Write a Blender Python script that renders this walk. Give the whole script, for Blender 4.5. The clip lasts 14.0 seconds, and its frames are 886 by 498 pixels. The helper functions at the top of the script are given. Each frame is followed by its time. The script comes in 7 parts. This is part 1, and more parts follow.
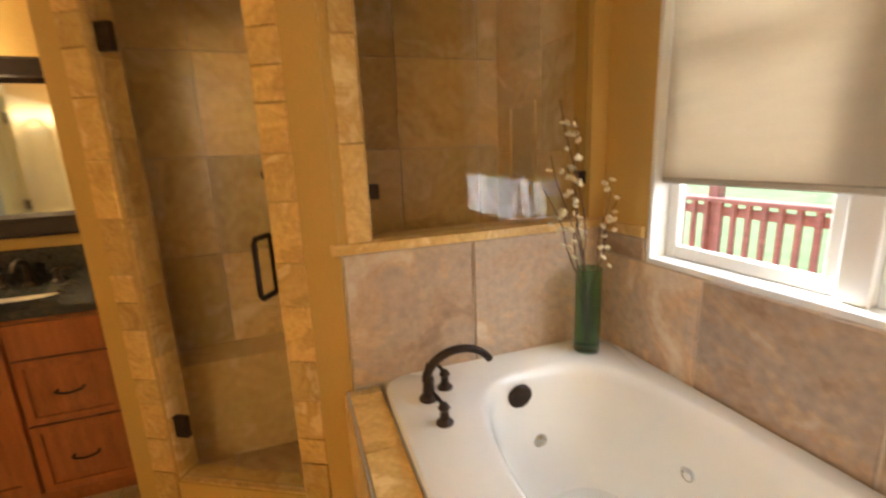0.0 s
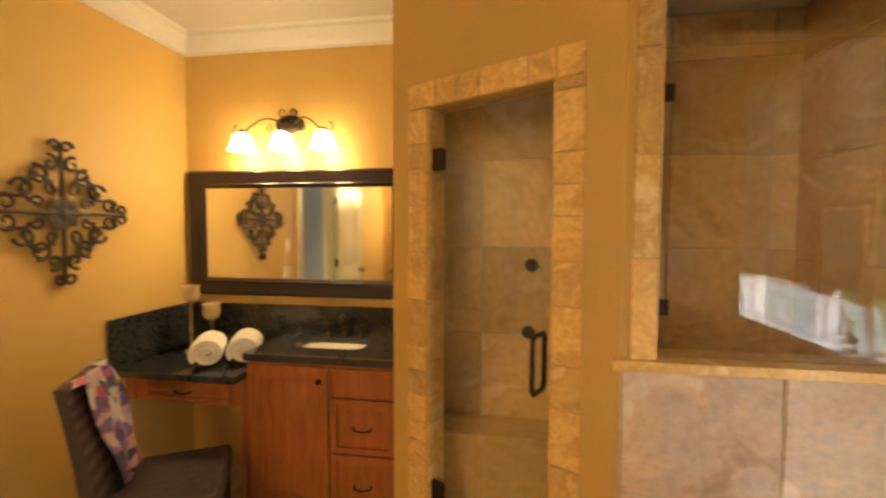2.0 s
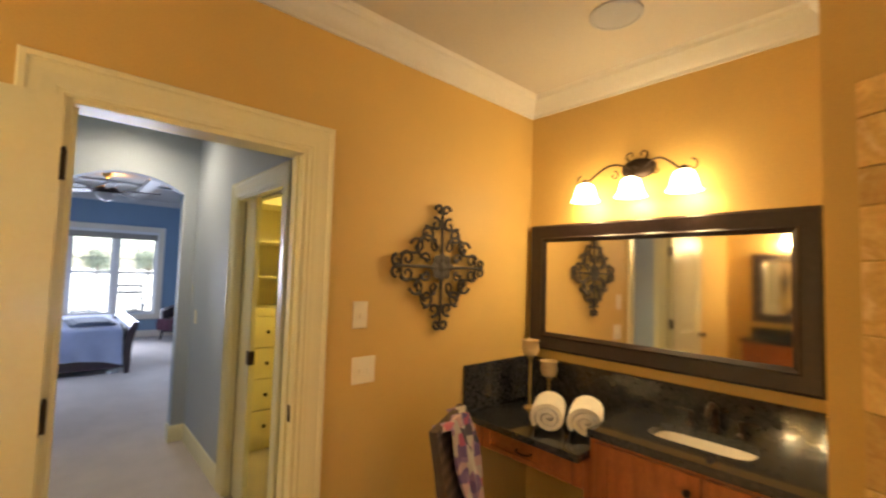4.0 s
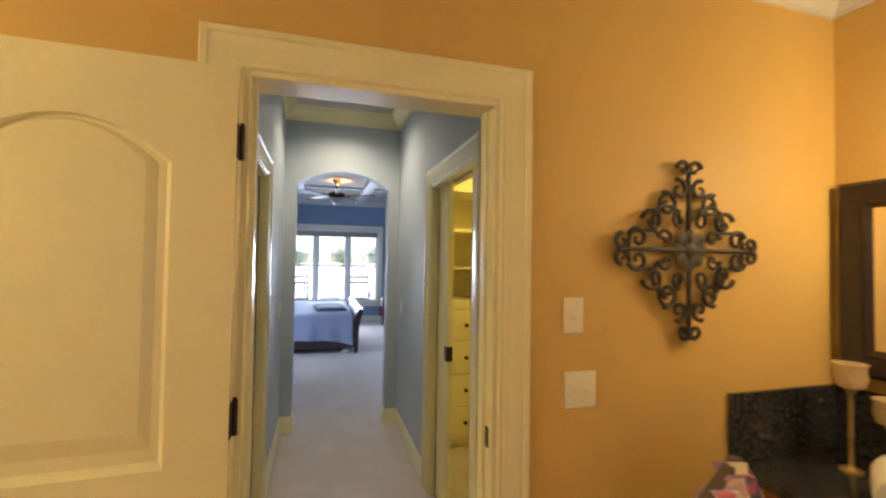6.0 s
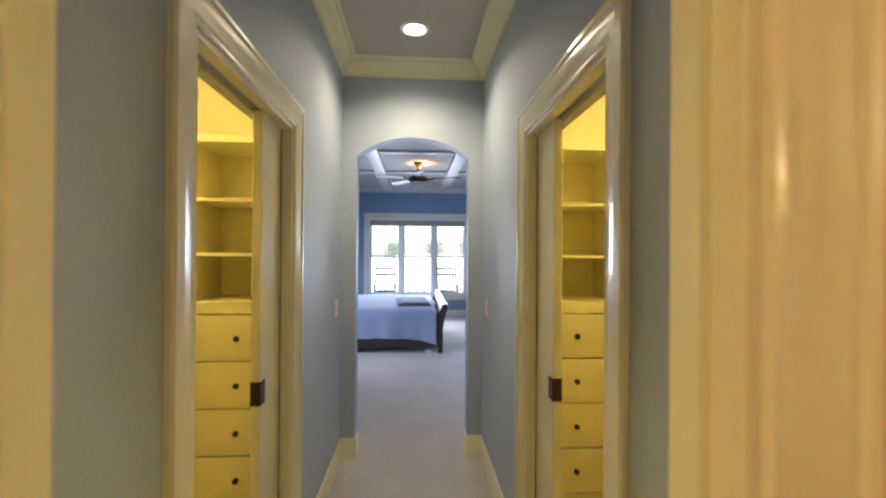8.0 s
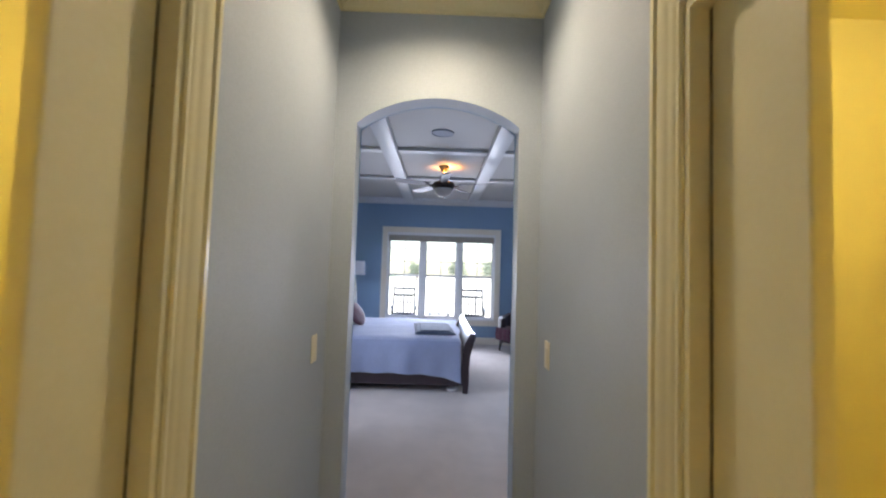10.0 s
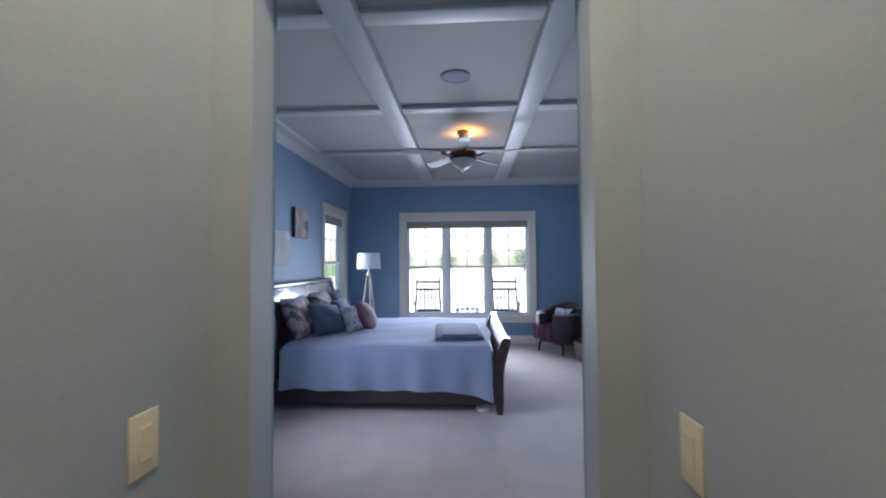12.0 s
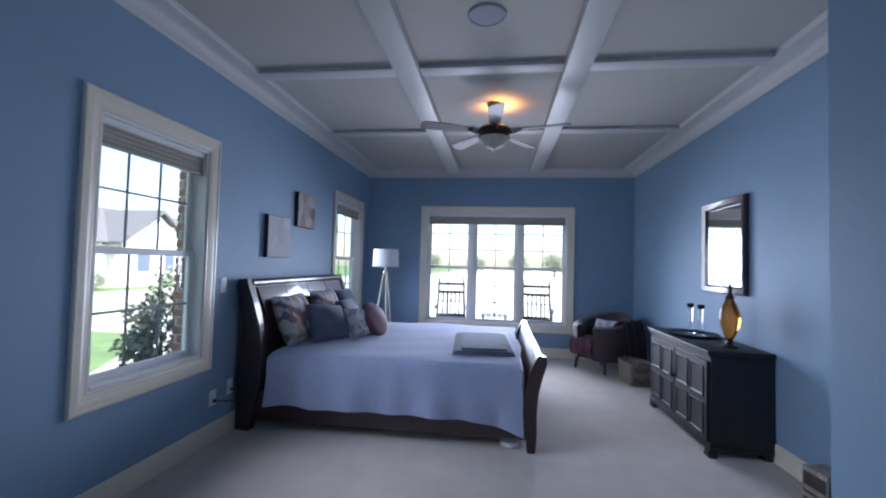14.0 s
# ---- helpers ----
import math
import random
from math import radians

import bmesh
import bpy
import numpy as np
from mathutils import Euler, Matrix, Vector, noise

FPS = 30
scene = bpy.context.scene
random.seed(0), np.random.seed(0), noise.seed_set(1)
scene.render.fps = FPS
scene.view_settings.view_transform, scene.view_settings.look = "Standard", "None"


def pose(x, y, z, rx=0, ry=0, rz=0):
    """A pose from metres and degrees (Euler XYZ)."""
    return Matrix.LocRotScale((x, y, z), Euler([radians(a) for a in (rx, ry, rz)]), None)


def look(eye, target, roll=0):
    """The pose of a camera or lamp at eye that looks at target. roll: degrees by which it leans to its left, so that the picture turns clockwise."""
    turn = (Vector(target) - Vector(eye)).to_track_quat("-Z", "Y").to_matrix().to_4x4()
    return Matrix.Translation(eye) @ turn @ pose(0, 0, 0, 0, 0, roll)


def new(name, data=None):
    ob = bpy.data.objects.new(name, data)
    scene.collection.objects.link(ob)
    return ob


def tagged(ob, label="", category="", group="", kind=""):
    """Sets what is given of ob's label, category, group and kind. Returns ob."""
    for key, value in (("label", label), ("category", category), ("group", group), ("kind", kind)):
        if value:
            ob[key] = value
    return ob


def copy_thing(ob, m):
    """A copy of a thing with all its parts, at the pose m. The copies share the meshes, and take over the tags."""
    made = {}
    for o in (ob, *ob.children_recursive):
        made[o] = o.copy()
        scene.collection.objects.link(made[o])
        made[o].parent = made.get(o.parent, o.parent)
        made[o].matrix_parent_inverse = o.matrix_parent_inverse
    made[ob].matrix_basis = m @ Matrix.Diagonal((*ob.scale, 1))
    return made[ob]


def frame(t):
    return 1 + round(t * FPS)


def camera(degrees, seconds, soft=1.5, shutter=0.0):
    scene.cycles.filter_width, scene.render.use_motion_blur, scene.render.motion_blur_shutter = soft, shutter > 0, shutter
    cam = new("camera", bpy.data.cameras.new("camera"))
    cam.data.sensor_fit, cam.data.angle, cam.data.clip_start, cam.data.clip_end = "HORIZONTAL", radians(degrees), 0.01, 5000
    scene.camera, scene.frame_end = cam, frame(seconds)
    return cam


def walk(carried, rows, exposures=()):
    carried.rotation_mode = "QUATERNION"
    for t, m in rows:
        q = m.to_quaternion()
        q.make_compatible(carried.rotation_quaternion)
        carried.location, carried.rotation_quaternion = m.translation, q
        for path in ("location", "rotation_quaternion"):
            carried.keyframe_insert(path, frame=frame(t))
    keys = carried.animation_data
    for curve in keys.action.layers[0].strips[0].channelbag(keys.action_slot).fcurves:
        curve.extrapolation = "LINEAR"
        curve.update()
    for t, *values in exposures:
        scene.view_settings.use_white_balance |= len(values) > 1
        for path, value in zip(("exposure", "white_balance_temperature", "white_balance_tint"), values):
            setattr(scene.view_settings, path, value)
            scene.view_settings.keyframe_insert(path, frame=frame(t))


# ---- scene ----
cam = camera(92.2, 14.0, soft=2.2, shutter=0.5)
PATH = [
    (0, (-0.263, 0.871, 1.387), (0.365, 2.72, 0.952), -2.5),
    (0.5, (-0.316, 0.879, 1.432), (0.113, 2.807, 1.115), -1.8),
    (1, (-0.373, 0.878, 1.465), (-0.151, 2.855, 1.263), -0.4),
    (1.5, (-0.43, 0.873, 1.492), (-0.43, 2.868, 1.351), 0.4),
    (2, (-0.495, 0.871, 1.521), (-0.796, 2.845, 1.421), 0.2),
    (2.5, (-0.561, 0.879, 1.541), (-1.168, 2.784, 1.503), 0.2),
    (3, (-0.649, 0.906, 1.554), (-1.553, 2.69, 1.575), 0.6),
    (3.5, (-0.737, 0.967, 1.558), (-1.961, 2.546, 1.633), 1.2),
    (4, (-0.814, 1.036, 1.55), (-2.302, 2.368, 1.662), 1.7),
    (4.2, (-0.857, 1.052, 1.563), (-2.418, 2.306, 1.675), 1.7),
    (6.3, (-1.357, 1.283, 1.524), (-3.307, 1.724, 1.554), 0.0),
    (6.5, (-1.451, 1.32, 1.52), (-3.416, 1.691, 1.534), -0.7),
    (7, (-1.66, 1.392, 1.502), (-3.643, 1.651, 1.498), -1.1),
    (7.5, (-1.867, 1.443, 1.51), (-3.859, 1.616, 1.505), -0.8),
    (8, (-2.108, 1.446, 1.496), (-4.104, 1.577, 1.505), 0.4),
    (8.2, (-2.206, 1.421, 1.474), (-4.201, 1.557, 1.501), 0.9),
    (10.5, (-3.418, 1.478, 1.459), (-5.414, 1.469, 1.576), 1.5),
    (11, (-3.702, 1.522, 1.464), (-5.698, 1.472, 1.569), 0.5),
    (11.5, (-3.967, 1.54, 1.463), (-5.963, 1.446, 1.548), -0.2),
    (12, (-4.235, 1.547, 1.45), (-6.231, 1.425, 1.511), -0.4),
    (12.5, (-4.481, 1.543, 1.441), (-6.475, 1.388, 1.486), -0.1),
    (13, (-4.705, 1.533, 1.432), (-6.696, 1.347, 1.466), 0.5),
    (13.5, (-4.893, 1.533, 1.42), (-6.88, 1.304, 1.464), 1.1),
    (14, (-5.024, 1.548, 1.398), (-7.006, 1.292, 1.471), 1.5),
]
walk(cam, [(t, look(eye, target, roll)) for t, eye, target, roll in PATH],
     exposures=((0, 1.82, 6500, 10), (1, 2.05, 6500, 10), (1.5, 2.05, 6500, 10), (2.5, 2.0, 6500, 10), (4.2, 1.85, 6400, 10), (6.5, 1.82, 6250, 7), (8.2, 1.97, 6300, 8), (10.5, 1.76, 6600, 11), (11.3, 1.62, 6300, 9), (12.5, 1.52, 6250, 9), (14, 1.42, 6250, 10)))

# ---- world, sun, large lights, exposure ----
world = bpy.data.worlds.new("sky")
scene.world = world
world.use_nodes = True
wn, wl = world.node_tree.nodes, world.node_tree.links
sky = wn.new("ShaderNodeTexSky")
sky.sky_type, sky.sun_disc = "NISHITA", False
sky.sun_elevation, sky.sun_rotation = radians(52), radians(15)
wl.new(sky.outputs["Color"], wn["Background"].inputs["Color"])
wn["Background"].inputs["Strength"].default_value = 0.15
sun = new("sun", bpy.data.lights.new("sun", "SUN"))
sun.data.energy, sun.data.angle, sun.data.color = 5.0, radians(3), (1.0, 0.97, 0.92)
sun.matrix_world = look((0, 0, 30), (-6, -22, 0))


def area(name, at, target, w, h, watts, colour, spread=180):
    """A lamp that fills a window's opening, or a lamp's own glass."""
    ob = new(name, bpy.data.lights.new(name, "AREA"))
    d = ob.data
    d.shape, d.size, d.size_y, d.energy, d.color = "RECTANGLE", w, h, watts, colour
    d.spread = radians(spread)
    ob.matrix_world = look(at, target)
    return ob


def bulb(name, at, watts, colour, radius=0.04):
    ob = new(name, bpy.data.lights.new(name, "POINT"))
    ob.data.energy, ob.data.color, ob.data.shadow_soft_size = watts, colour, radius
    ob.location = at
    return ob


DAY = (0.73, 0.795, 1.0)
WARM = (1.0, 0.71, 0.33)
area("window_light_back", (-11.76, 1.51, 1.28), (-5, 1.51, 0.1), 2.1, 1.3, 25, DAY, 110)
area("window_light_side", (-7.49, -0.30, 1.34), (-7.95, 2.2, 0.0), 0.84, 1.2, 3.7, DAY, 95)
area("window_light_corner", (-10.95, -0.46, 1.34), (-10.95, 4, 0.5), 0.9, 1.2, 4, DAY, 110)
area("window_light_bath", (0.865, 1.45, 1.12), (-3, 1.2, 0.2), 1.06, 0.25, 0.8, (0.78, 0.88, 1.0))
area("shade_light_bath", (1.13, 1.45, 1.80), (-3, 1.2, 1.7), 1.15, 1.0, 16, (0.92, 0.92, 0.90))
VANITY_LAMPS = ((-2.055, 3.207, 2.008), (-1.80, 3.207, 2.008), (-1.545, 3.207, 2.008))
for p in VANITY_LAMPS:
    bulb("vanity_bulb", (p[0], p[1] - 0.01, p[2] - 0.05), 0.7, WARM, 0.035)
FAR_LAMPS = ((-1.85, -0.86, 2.07), (-1.55, -0.86, 2.07), (-1.25, -0.86, 2.07))
for p in FAR_LAMPS:
    bulb("far_vanity_bulb", (p[0], p[1] + 0.01, p[2] - 0.05), 4.3, WARM, 0.035)
can_lamp = new("hall_can_lamp", bpy.data.lights.new("hall_can_lamp", "SPOT"))
can_lamp.data.energy, can_lamp.data.color = 20, (1.0, 0.81, 0.56)
can_lamp.data.spot_size, can_lamp.data.spot_blend, can_lamp.data.shadow_soft_size = radians(145), 0.9, 0.06
can_lamp.matrix_world = look((-4.75, 1.43, 2.84), (-4.75, 1.43, 0))
bulb("closet_bulb", (-3.9, 0.0, 2.55), 6.8, (1.0, 0.80, 0.30), 0.08)
bulb("closet_bulb", (-3.9, 2.9, 2.55), 6.8, (1.0, 0.80, 0.30), 0.08)
fan_uplight = new("fan_uplight", bpy.data.lights.new("fan_uplight", "SPOT"))
fan_uplight.data.energy, fan_uplight.data.color = 6.0, (1.0, 0.42, 0.10)
fan_uplight.data.spot_size, fan_uplight.data.spot_blend, fan_uplight.data.shadow_soft_size = radians(150), 1.0, 0.03
fan_uplight.matrix_world = look((-9.04, 1.53, 2.755), (-9.04, 1.531, 3.0))

# ---- materials ----
def material(name, colour, rough=0.5, metal=0.0, spread=0.08, scale=6.0, fine=90.0, bump=0.05, coat=0.0, tint=None,
             sheen=0.0, piece=0.0, stretch=(1, 1, 1)):
    """A surface with variation at two scales: broad patches and fine grain, and a fine relief."""
    m = bpy.data.materials.new(name)
    m.use_nodes = True
    n, l = m.node_tree.nodes, m.node_tree.links
    b = n["Principled BSDF"]
    b.inputs["Roughness"].default_value, b.inputs["Metallic"].default_value = rough, metal
    b.inputs["Coat Weight"].default_value = coat
    b.inputs["Sheen Weight"].default_value = sheen
    co = n.new("ShaderNodeTexCoord")
    mp = n.new("ShaderNodeMapping")
    mp.inputs["Scale"].default_value = stretch
    l.new(co.outputs["Object"], mp.inputs["Vector"])
    vec = mp.outputs["Vector"]
    if piece:
        oi = n.new("ShaderNodeObjectInfo")
        ad = n.new("ShaderNodeVectorMath")
        ad.operation = "MULTIPLY_ADD"
        ad.inputs[1].default_value = (37.0, 53.0, 71.0)
        l.new(oi.outputs["Random"], ad.inputs[0])
        l.new(vec, ad.inputs[2])
        vec = ad.outputs["Vector"]
    big = n.new("ShaderNodeTexNoise")
    big.inputs["Scale"].default_value, big.inputs["Detail"].default_value, big.inputs["Roughness"].default_value = scale, 5, 0.6
    l.new(vec, big.inputs["Vector"])
    small = n.new("ShaderNodeTexNoise")
    small.inputs["Scale"].default_value, small.inputs["Detail"].default_value = fine, 3
    l.new(vec, small.inputs["Vector"])
    ramp = n.new("ShaderNodeValToRGB")
    c = Vector(colour)
    lo, hi = c * (1 - spread), c * (1 + spread)
    if tint:
        hi = Vector(tint)
    ramp.color_ramp.elements[0].position, ramp.color_ramp.elements[1].position = 0.32, 0.68
    ramp.color_ramp.elements[0].color, ramp.color_ramp.elements[1].color = (*lo, 1), (*hi, 1)
    l.new(big.outputs["Fac"], ramp.inputs["Fac"])
    mix = n.new("ShaderNodeMix")
    mix.data_type, mix.blend_type = "RGBA", "OVERLAY"
    mix.inputs["Factor"].default_value = min(0.5, spread * 2 + 0.04)
    l.new(ramp.outputs["Color"], mix.inputs["A"])
    l.new(small.outputs["Fac"], mix.inputs["B"])
    out = mix.outputs["Result"]
    if piece:
        hs = n.new("ShaderNodeHueSaturation")
        mr = n.new("ShaderNodeMapRange")
        mr.inputs["To Min"].default_value, mr.inputs["To Max"].default_value = 1 - piece, 1 + piece
        l.new(oi.outputs["Random"], mr.inputs["Value"])
        l.new(mr.outputs["Result"], hs.inputs["Value"])
        l.new(out, hs.inputs["Color"])
        out = hs.outputs["Color"]
    l.new(out, b.inputs["Base Color"])
    rr = n.new("ShaderNodeMapRange")
    rr.inputs["To Min"].default_value, rr.inputs["To Max"].default_value = max(0.02, rough - 0.06), min(1, rough + 0.08)
    l.new(big.outputs["Fac"], rr.inputs["Value"])
    l.new(rr.outputs["Result"], b.inputs["Roughness"])
    if bump:
        bp = n.new("ShaderNodeBump")
        bp.inputs["Strength"].default_value, bp.inputs["Distance"].default_value = bump, 0.004
        l.new(small.outputs["Fac"], bp.inputs["Height"])
        l.new(bp.outputs["Normal"], b.inputs["Normal"])
    return m


def stone(name, colours, scale=5.0, rough=0.42, piece=0.18):
    """Cloudy travertine or slate: three colours in drifting patches, veins and pits."""
    m = bpy.data.materials.new(name)
    m.use_nodes = True
    n, l = m.node_tree.nodes, m.node_tree.links
    b = n["Principled BSDF"]
    co, oi, ad = n.new("ShaderNodeTexCoord"), n.new("ShaderNodeObjectInfo"), n.new("ShaderNodeVectorMath")
    ad.operation = "MULTIPLY_ADD"
    ad.inputs[1].default_value = (19.0, 43.0, 31.0)
    l.new(oi.outputs["Random"], ad.inputs[0])
    l.new(co.outputs["Object"], ad.inputs[2])
    no = n.new("ShaderNodeTexNoise")
    no.inputs["Scale"].default_value, no.inputs["Detail"].default_value, no.inputs["Distortion"].default_value = scale, 7, 1.1
    no.inputs["Roughness"].default_value = 0.62
    l.new(ad.outputs["Vector"], no.inputs["Vector"])
    ramp = n.new("ShaderNodeValToRGB")
    e = ramp.color_ramp.elements
    e[0].position, e[1].position = 0.36, 0.64
    e[0].color, e[1].color = (*colours[0], 1), (*colours[-1], 1)
    for k, c in enumerate(colours[1:-1]):
        q = e.new(0.36 + 0.28 * (k + 1) / (len(colours) - 1))
        q.color = (*c, 1)
    l.new(no.outputs["Fac"], ramp.inputs["Fac"])
    fine = n.new("ShaderNodeTexNoise")
    fine.inputs["Scale"].default_value, fine.inputs["Detail"].default_value = scale * 14, 4
    l.new(ad.outputs["Vector"], fine.inputs["Vector"])
    mix = n.new("ShaderNodeMix")
    mix.data_type, mix.blend_type = "RGBA", "OVERLAY"
    mix.inputs["Factor"].default_value = 0.35
    l.new(ramp.outputs["Color"], mix.inputs["A"])
    l.new(fine.outputs["Fac"], mix.inputs["B"])
    hs, mr = n.new("ShaderNodeHueSaturation"), n.new("ShaderNodeMapRange")
    mr.inputs["To Min"].default_value, mr.inputs["To Max"].default_value = 1 - piece, 1 + piece
    l.new(oi.outputs["Random"], mr.inputs["Value"])
    l.new(mr.outputs["Result"], hs.inputs["Value"])
    l.new(mix.outputs["Result"], hs.inputs["Color"])
    l.new(hs.outputs["Color"], b.inputs["Base Color"])
    b.inputs["Roughness"].default_value = rough
    bp = n.new("ShaderNodeBump")
    bp.inputs["Strength"].default_value, bp.inputs["Distance"].default_value = 0.25, 0.004
    l.new(no.outputs["Fac"], bp.inputs["Height"])
    l.new(bp.outputs["Normal"], b.inputs["Normal"])
    return m


def glass(name, colour=(1, 1, 1), rough=0.0, ior=1.45):
    m = bpy.data.materials.new(name)
    m.use_nodes = True
    b = m.node_tree.nodes["Principled BSDF"]
    b.inputs["Base Color"].default_value = (*colour, 1)
    b.inputs["Transmission Weight"].default_value, b.inputs["Roughness"].default_value, b.inputs["IOR"].default_value = 1.0, rough, ior
    return m


def glow(name, colour, strength):
    m = bpy.data.materials.new(name)
    m.use_nodes = True
    b = m.node_tree.nodes["Principled BSDF"]
    b.inputs["Base Color"].default_value = (0.9, 0.88, 0.82, 1)
    b.inputs["Emission Color"].default_value, b.inputs["Emission Strength"].default_value = (*colour, 1), strength
    return m


def weave(name, a, c, scale=60.0, bump=0.4):
    """Woven cane or cloth: crossed bands of two tones."""
    m = bpy.data.materials.new(name)
    m.use_nodes = True
    n, l = m.node_tree.nodes, m.node_tree.links
    b = n["Principled BSDF"]
    b.inputs["Roughness"].default_value = 0.75
    co = n.new("ShaderNodeTexCoord")
    w1, w2 = n.new("ShaderNodeTexWave"), n.new("ShaderNodeTexWave")
    w1.bands_direction, w2.bands_direction = "X", "Z"
    for w in (w1, w2):
        w.inputs["Scale"].default_value, w.inputs["Distortion"].default_value = scale, 1.2
        l.new(co.outputs["Object"], w.inputs["Vector"])
    mul = n.new("ShaderNodeMath")
    mul.operation = "MULTIPLY"
    l.new(w1.outputs["Fac"], mul.inputs[0])
    l.new(w2.outputs["Fac"], mul.inputs[1])
    ramp = n.new("ShaderNodeValToRGB")
    ramp.color_ramp.elements[0].color, ramp.color_ramp.elements[1].color = (*a, 1), (*c, 1)
    l.new(mul.outputs["Value"], ramp.inputs["Fac"])
    l.new(ramp.outputs["Color"], b.inputs["Base Color"])
    bp = n.new("ShaderNodeBump")
    bp.inputs["Strength"].default_value, bp.inputs["Distance"].default_value = bump, 0.003
    l.new(mul.outputs["Value"], bp.inputs["Height"])
    l.new(bp.outputs["Normal"], b.inputs["Normal"])
    return m


def patches(name, colours, scale=14.0, rough=0.85):
    """Printed cloth: cells of several colours."""
    m = bpy.data.materials.new(name)
    m.use_nodes = True
    n, l = m.node_tree.nodes, m.node_tree.links
    b = n["Principled BSDF"]
    b.inputs["Roughness"].default_value, b.inputs["Sheen Weight"].default_value = rough, 0.2
    co, vo = n.new("ShaderNodeTexCoord"), n.new("ShaderNodeTexVoronoi")
    vo.inputs["Scale"].default_value = scale
    l.new(co.outputs["Object"], vo.inputs["Vector"])
    ramp = n.new("ShaderNodeValToRGB")
    ramp.color_ramp.interpolation = "CONSTANT"
    e = ramp.color_ramp.elements
    e[0].color, e[1].color, e[1].position = (*colours[0], 1), (*colours[1], 1), 1.0 / len(colours)
    for k in range(2, len(colours)):
        e.new(k / len(colours)).color = (*colours[k], 1)
    sep = n.new("ShaderNodeSeparateColor")
    l.new(vo.outputs["Color"], sep.inputs["Color"])
    l.new(sep.outputs["Red"], ramp.inputs["Fac"])
    l.new(ramp.outputs["Color"], b.inputs["Base Color"])
    return m


GOLD_PAINT = material("gold_wall_paint", (0.60, 0.398, 0.12), 0.55, spread=0.04, scale=1.5, fine=160, bump=0.06)
BLUE_PAINT = material("blue_wall_paint", (0.235, 0.355, 0.49), 0.6, spread=0.04, scale=1.2, fine=160, bump=0.06)
HALL_PAINT = material("grey_blue_wall_paint", (0.405, 0.46, 0.535), 0.6, spread=0.04, scale=1.2, fine=160, bump=0.06)
CLOSET_PAINT = material("cream_closet_paint", (0.80, 0.72, 0.42), 0.6, spread=0.03, scale=1.5, fine=150, bump=0.04)
CREAM_TRIM = material("cream_gloss_trim", (0.77, 0.72, 0.47), 0.3, spread=0.03, scale=2, fine=70, bump=0.02, coat=0.2)
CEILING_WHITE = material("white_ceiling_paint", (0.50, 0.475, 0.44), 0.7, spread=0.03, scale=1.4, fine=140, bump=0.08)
WINDOW_TRIM = material("ivory_window_trim", (0.79, 0.73, 0.60), 0.32, spread=0.03, scale=2, fine=70, bump=0.02, coat=0.2)
BEAM_WHITE = material("white_satin_beam", (0.60, 0.59, 0.57), 0.5, spread=0.03, scale=2, fine=60, bump=0.03, coat=0.05)
CARPET = material("beige_carpet", (0.50, 0.435, 0.39), 0.95, spread=0.10, scale=3.0, fine=260, bump=0.9, sheen=0.3)
TRAV = stone("golden_travertine", ((0.56, 0.35, 0.115), (0.74, 0.51, 0.19), (0.62, 0.39, 0.13), (0.82, 0.63, 0.31)), 4.5)
SLATE = stone("cloudy_beige_tile", ((0.37, 0.25, 0.165), (0.50, 0.355, 0.24), (0.46, 0.36, 0.275), (0.58, 0.40, 0.245), (0.66, 0.55, 0.43)), 2.6)
SHOWER_STONE = stone("brown_shower_tile", ((0.60, 0.41, 0.18), (0.74, 0.54, 0.26), (0.66, 0.47, 0.22), (0.82, 0.65, 0.40)), 2.4, 0.35)
GROUT = material("pale_grout", (0.58, 0.50, 0.40), 0.9, spread=0.08, scale=8)
FLOOR_TILE = stone("floor_travertine", ((0.46, 0.30, 0.15), (0.60, 0.42, 0.23), (0.66, 0.50, 0.31)), 4.0, 0.3)
ACRYLIC = material("white_acrylic", (0.86, 0.86, 0.84), 0.12, spread=0.01, scale=2, fine=20, bump=0.0, coat=0.6)
PORCELAIN = material("cream_porcelain", (0.90, 0.88, 0.82), 0.15, spread=0.02, scale=2, fine=20, bump=0.0, coat=0.5)
BRONZE = material("oil_rubbed_bronze", (0.05, 0.035, 0.028), 0.36, metal=0.8, spread=0.25, scale=20, fine=120, bump=0.06)
IRON = material("dark_wrought_iron", (0.055, 0.048, 0.045), 0.5, metal=0.55, spread=0.3, scale=18, fine=140, bump=0.25)
CHERRY = material("cherry_wood", (0.33, 0.105, 0.028), 0.34, spread=0.22, scale=4, fine=60, bump=0.05, coat=0.25, stretch=(9, 9, 1))
GRANITE = material("black_granite", (0.020, 0.020, 0.023), 0.10, spread=0.4, scale=60, fine=300, bump=0.0, coat=0.5, tint=(0.055, 0.055, 0.06))
ESPRESSO = material("espresso_wood", (0.020, 0.010, 0.010), 0.34, spread=0.3, scale=5, fine=60, bump=0.03, coat=0.15, stretch=(8, 1, 8))
MAHOGANY = material("dark_mahogany", (0.028, 0.012, 0.018), 0.30, spread=0.3, scale=5, fine=60, bump=0.03, coat=0.6, stretch=(1, 8, 8))
BLACK_WOOD = material("black_lacquered_wood", (0.014, 0.012, 0.018), 0.5, spread=0.3, scale=5, fine=70, bump=0.03)
PLASTIC = material("ivory_plastic", (0.80, 0.74, 0.58), 0.35, spread=0.02, bump=0.0)
WHITE_PLASTIC = material("white_plastic", (0.80, 0.80, 0.80), 0.4, spread=0.02, bump=0.02)
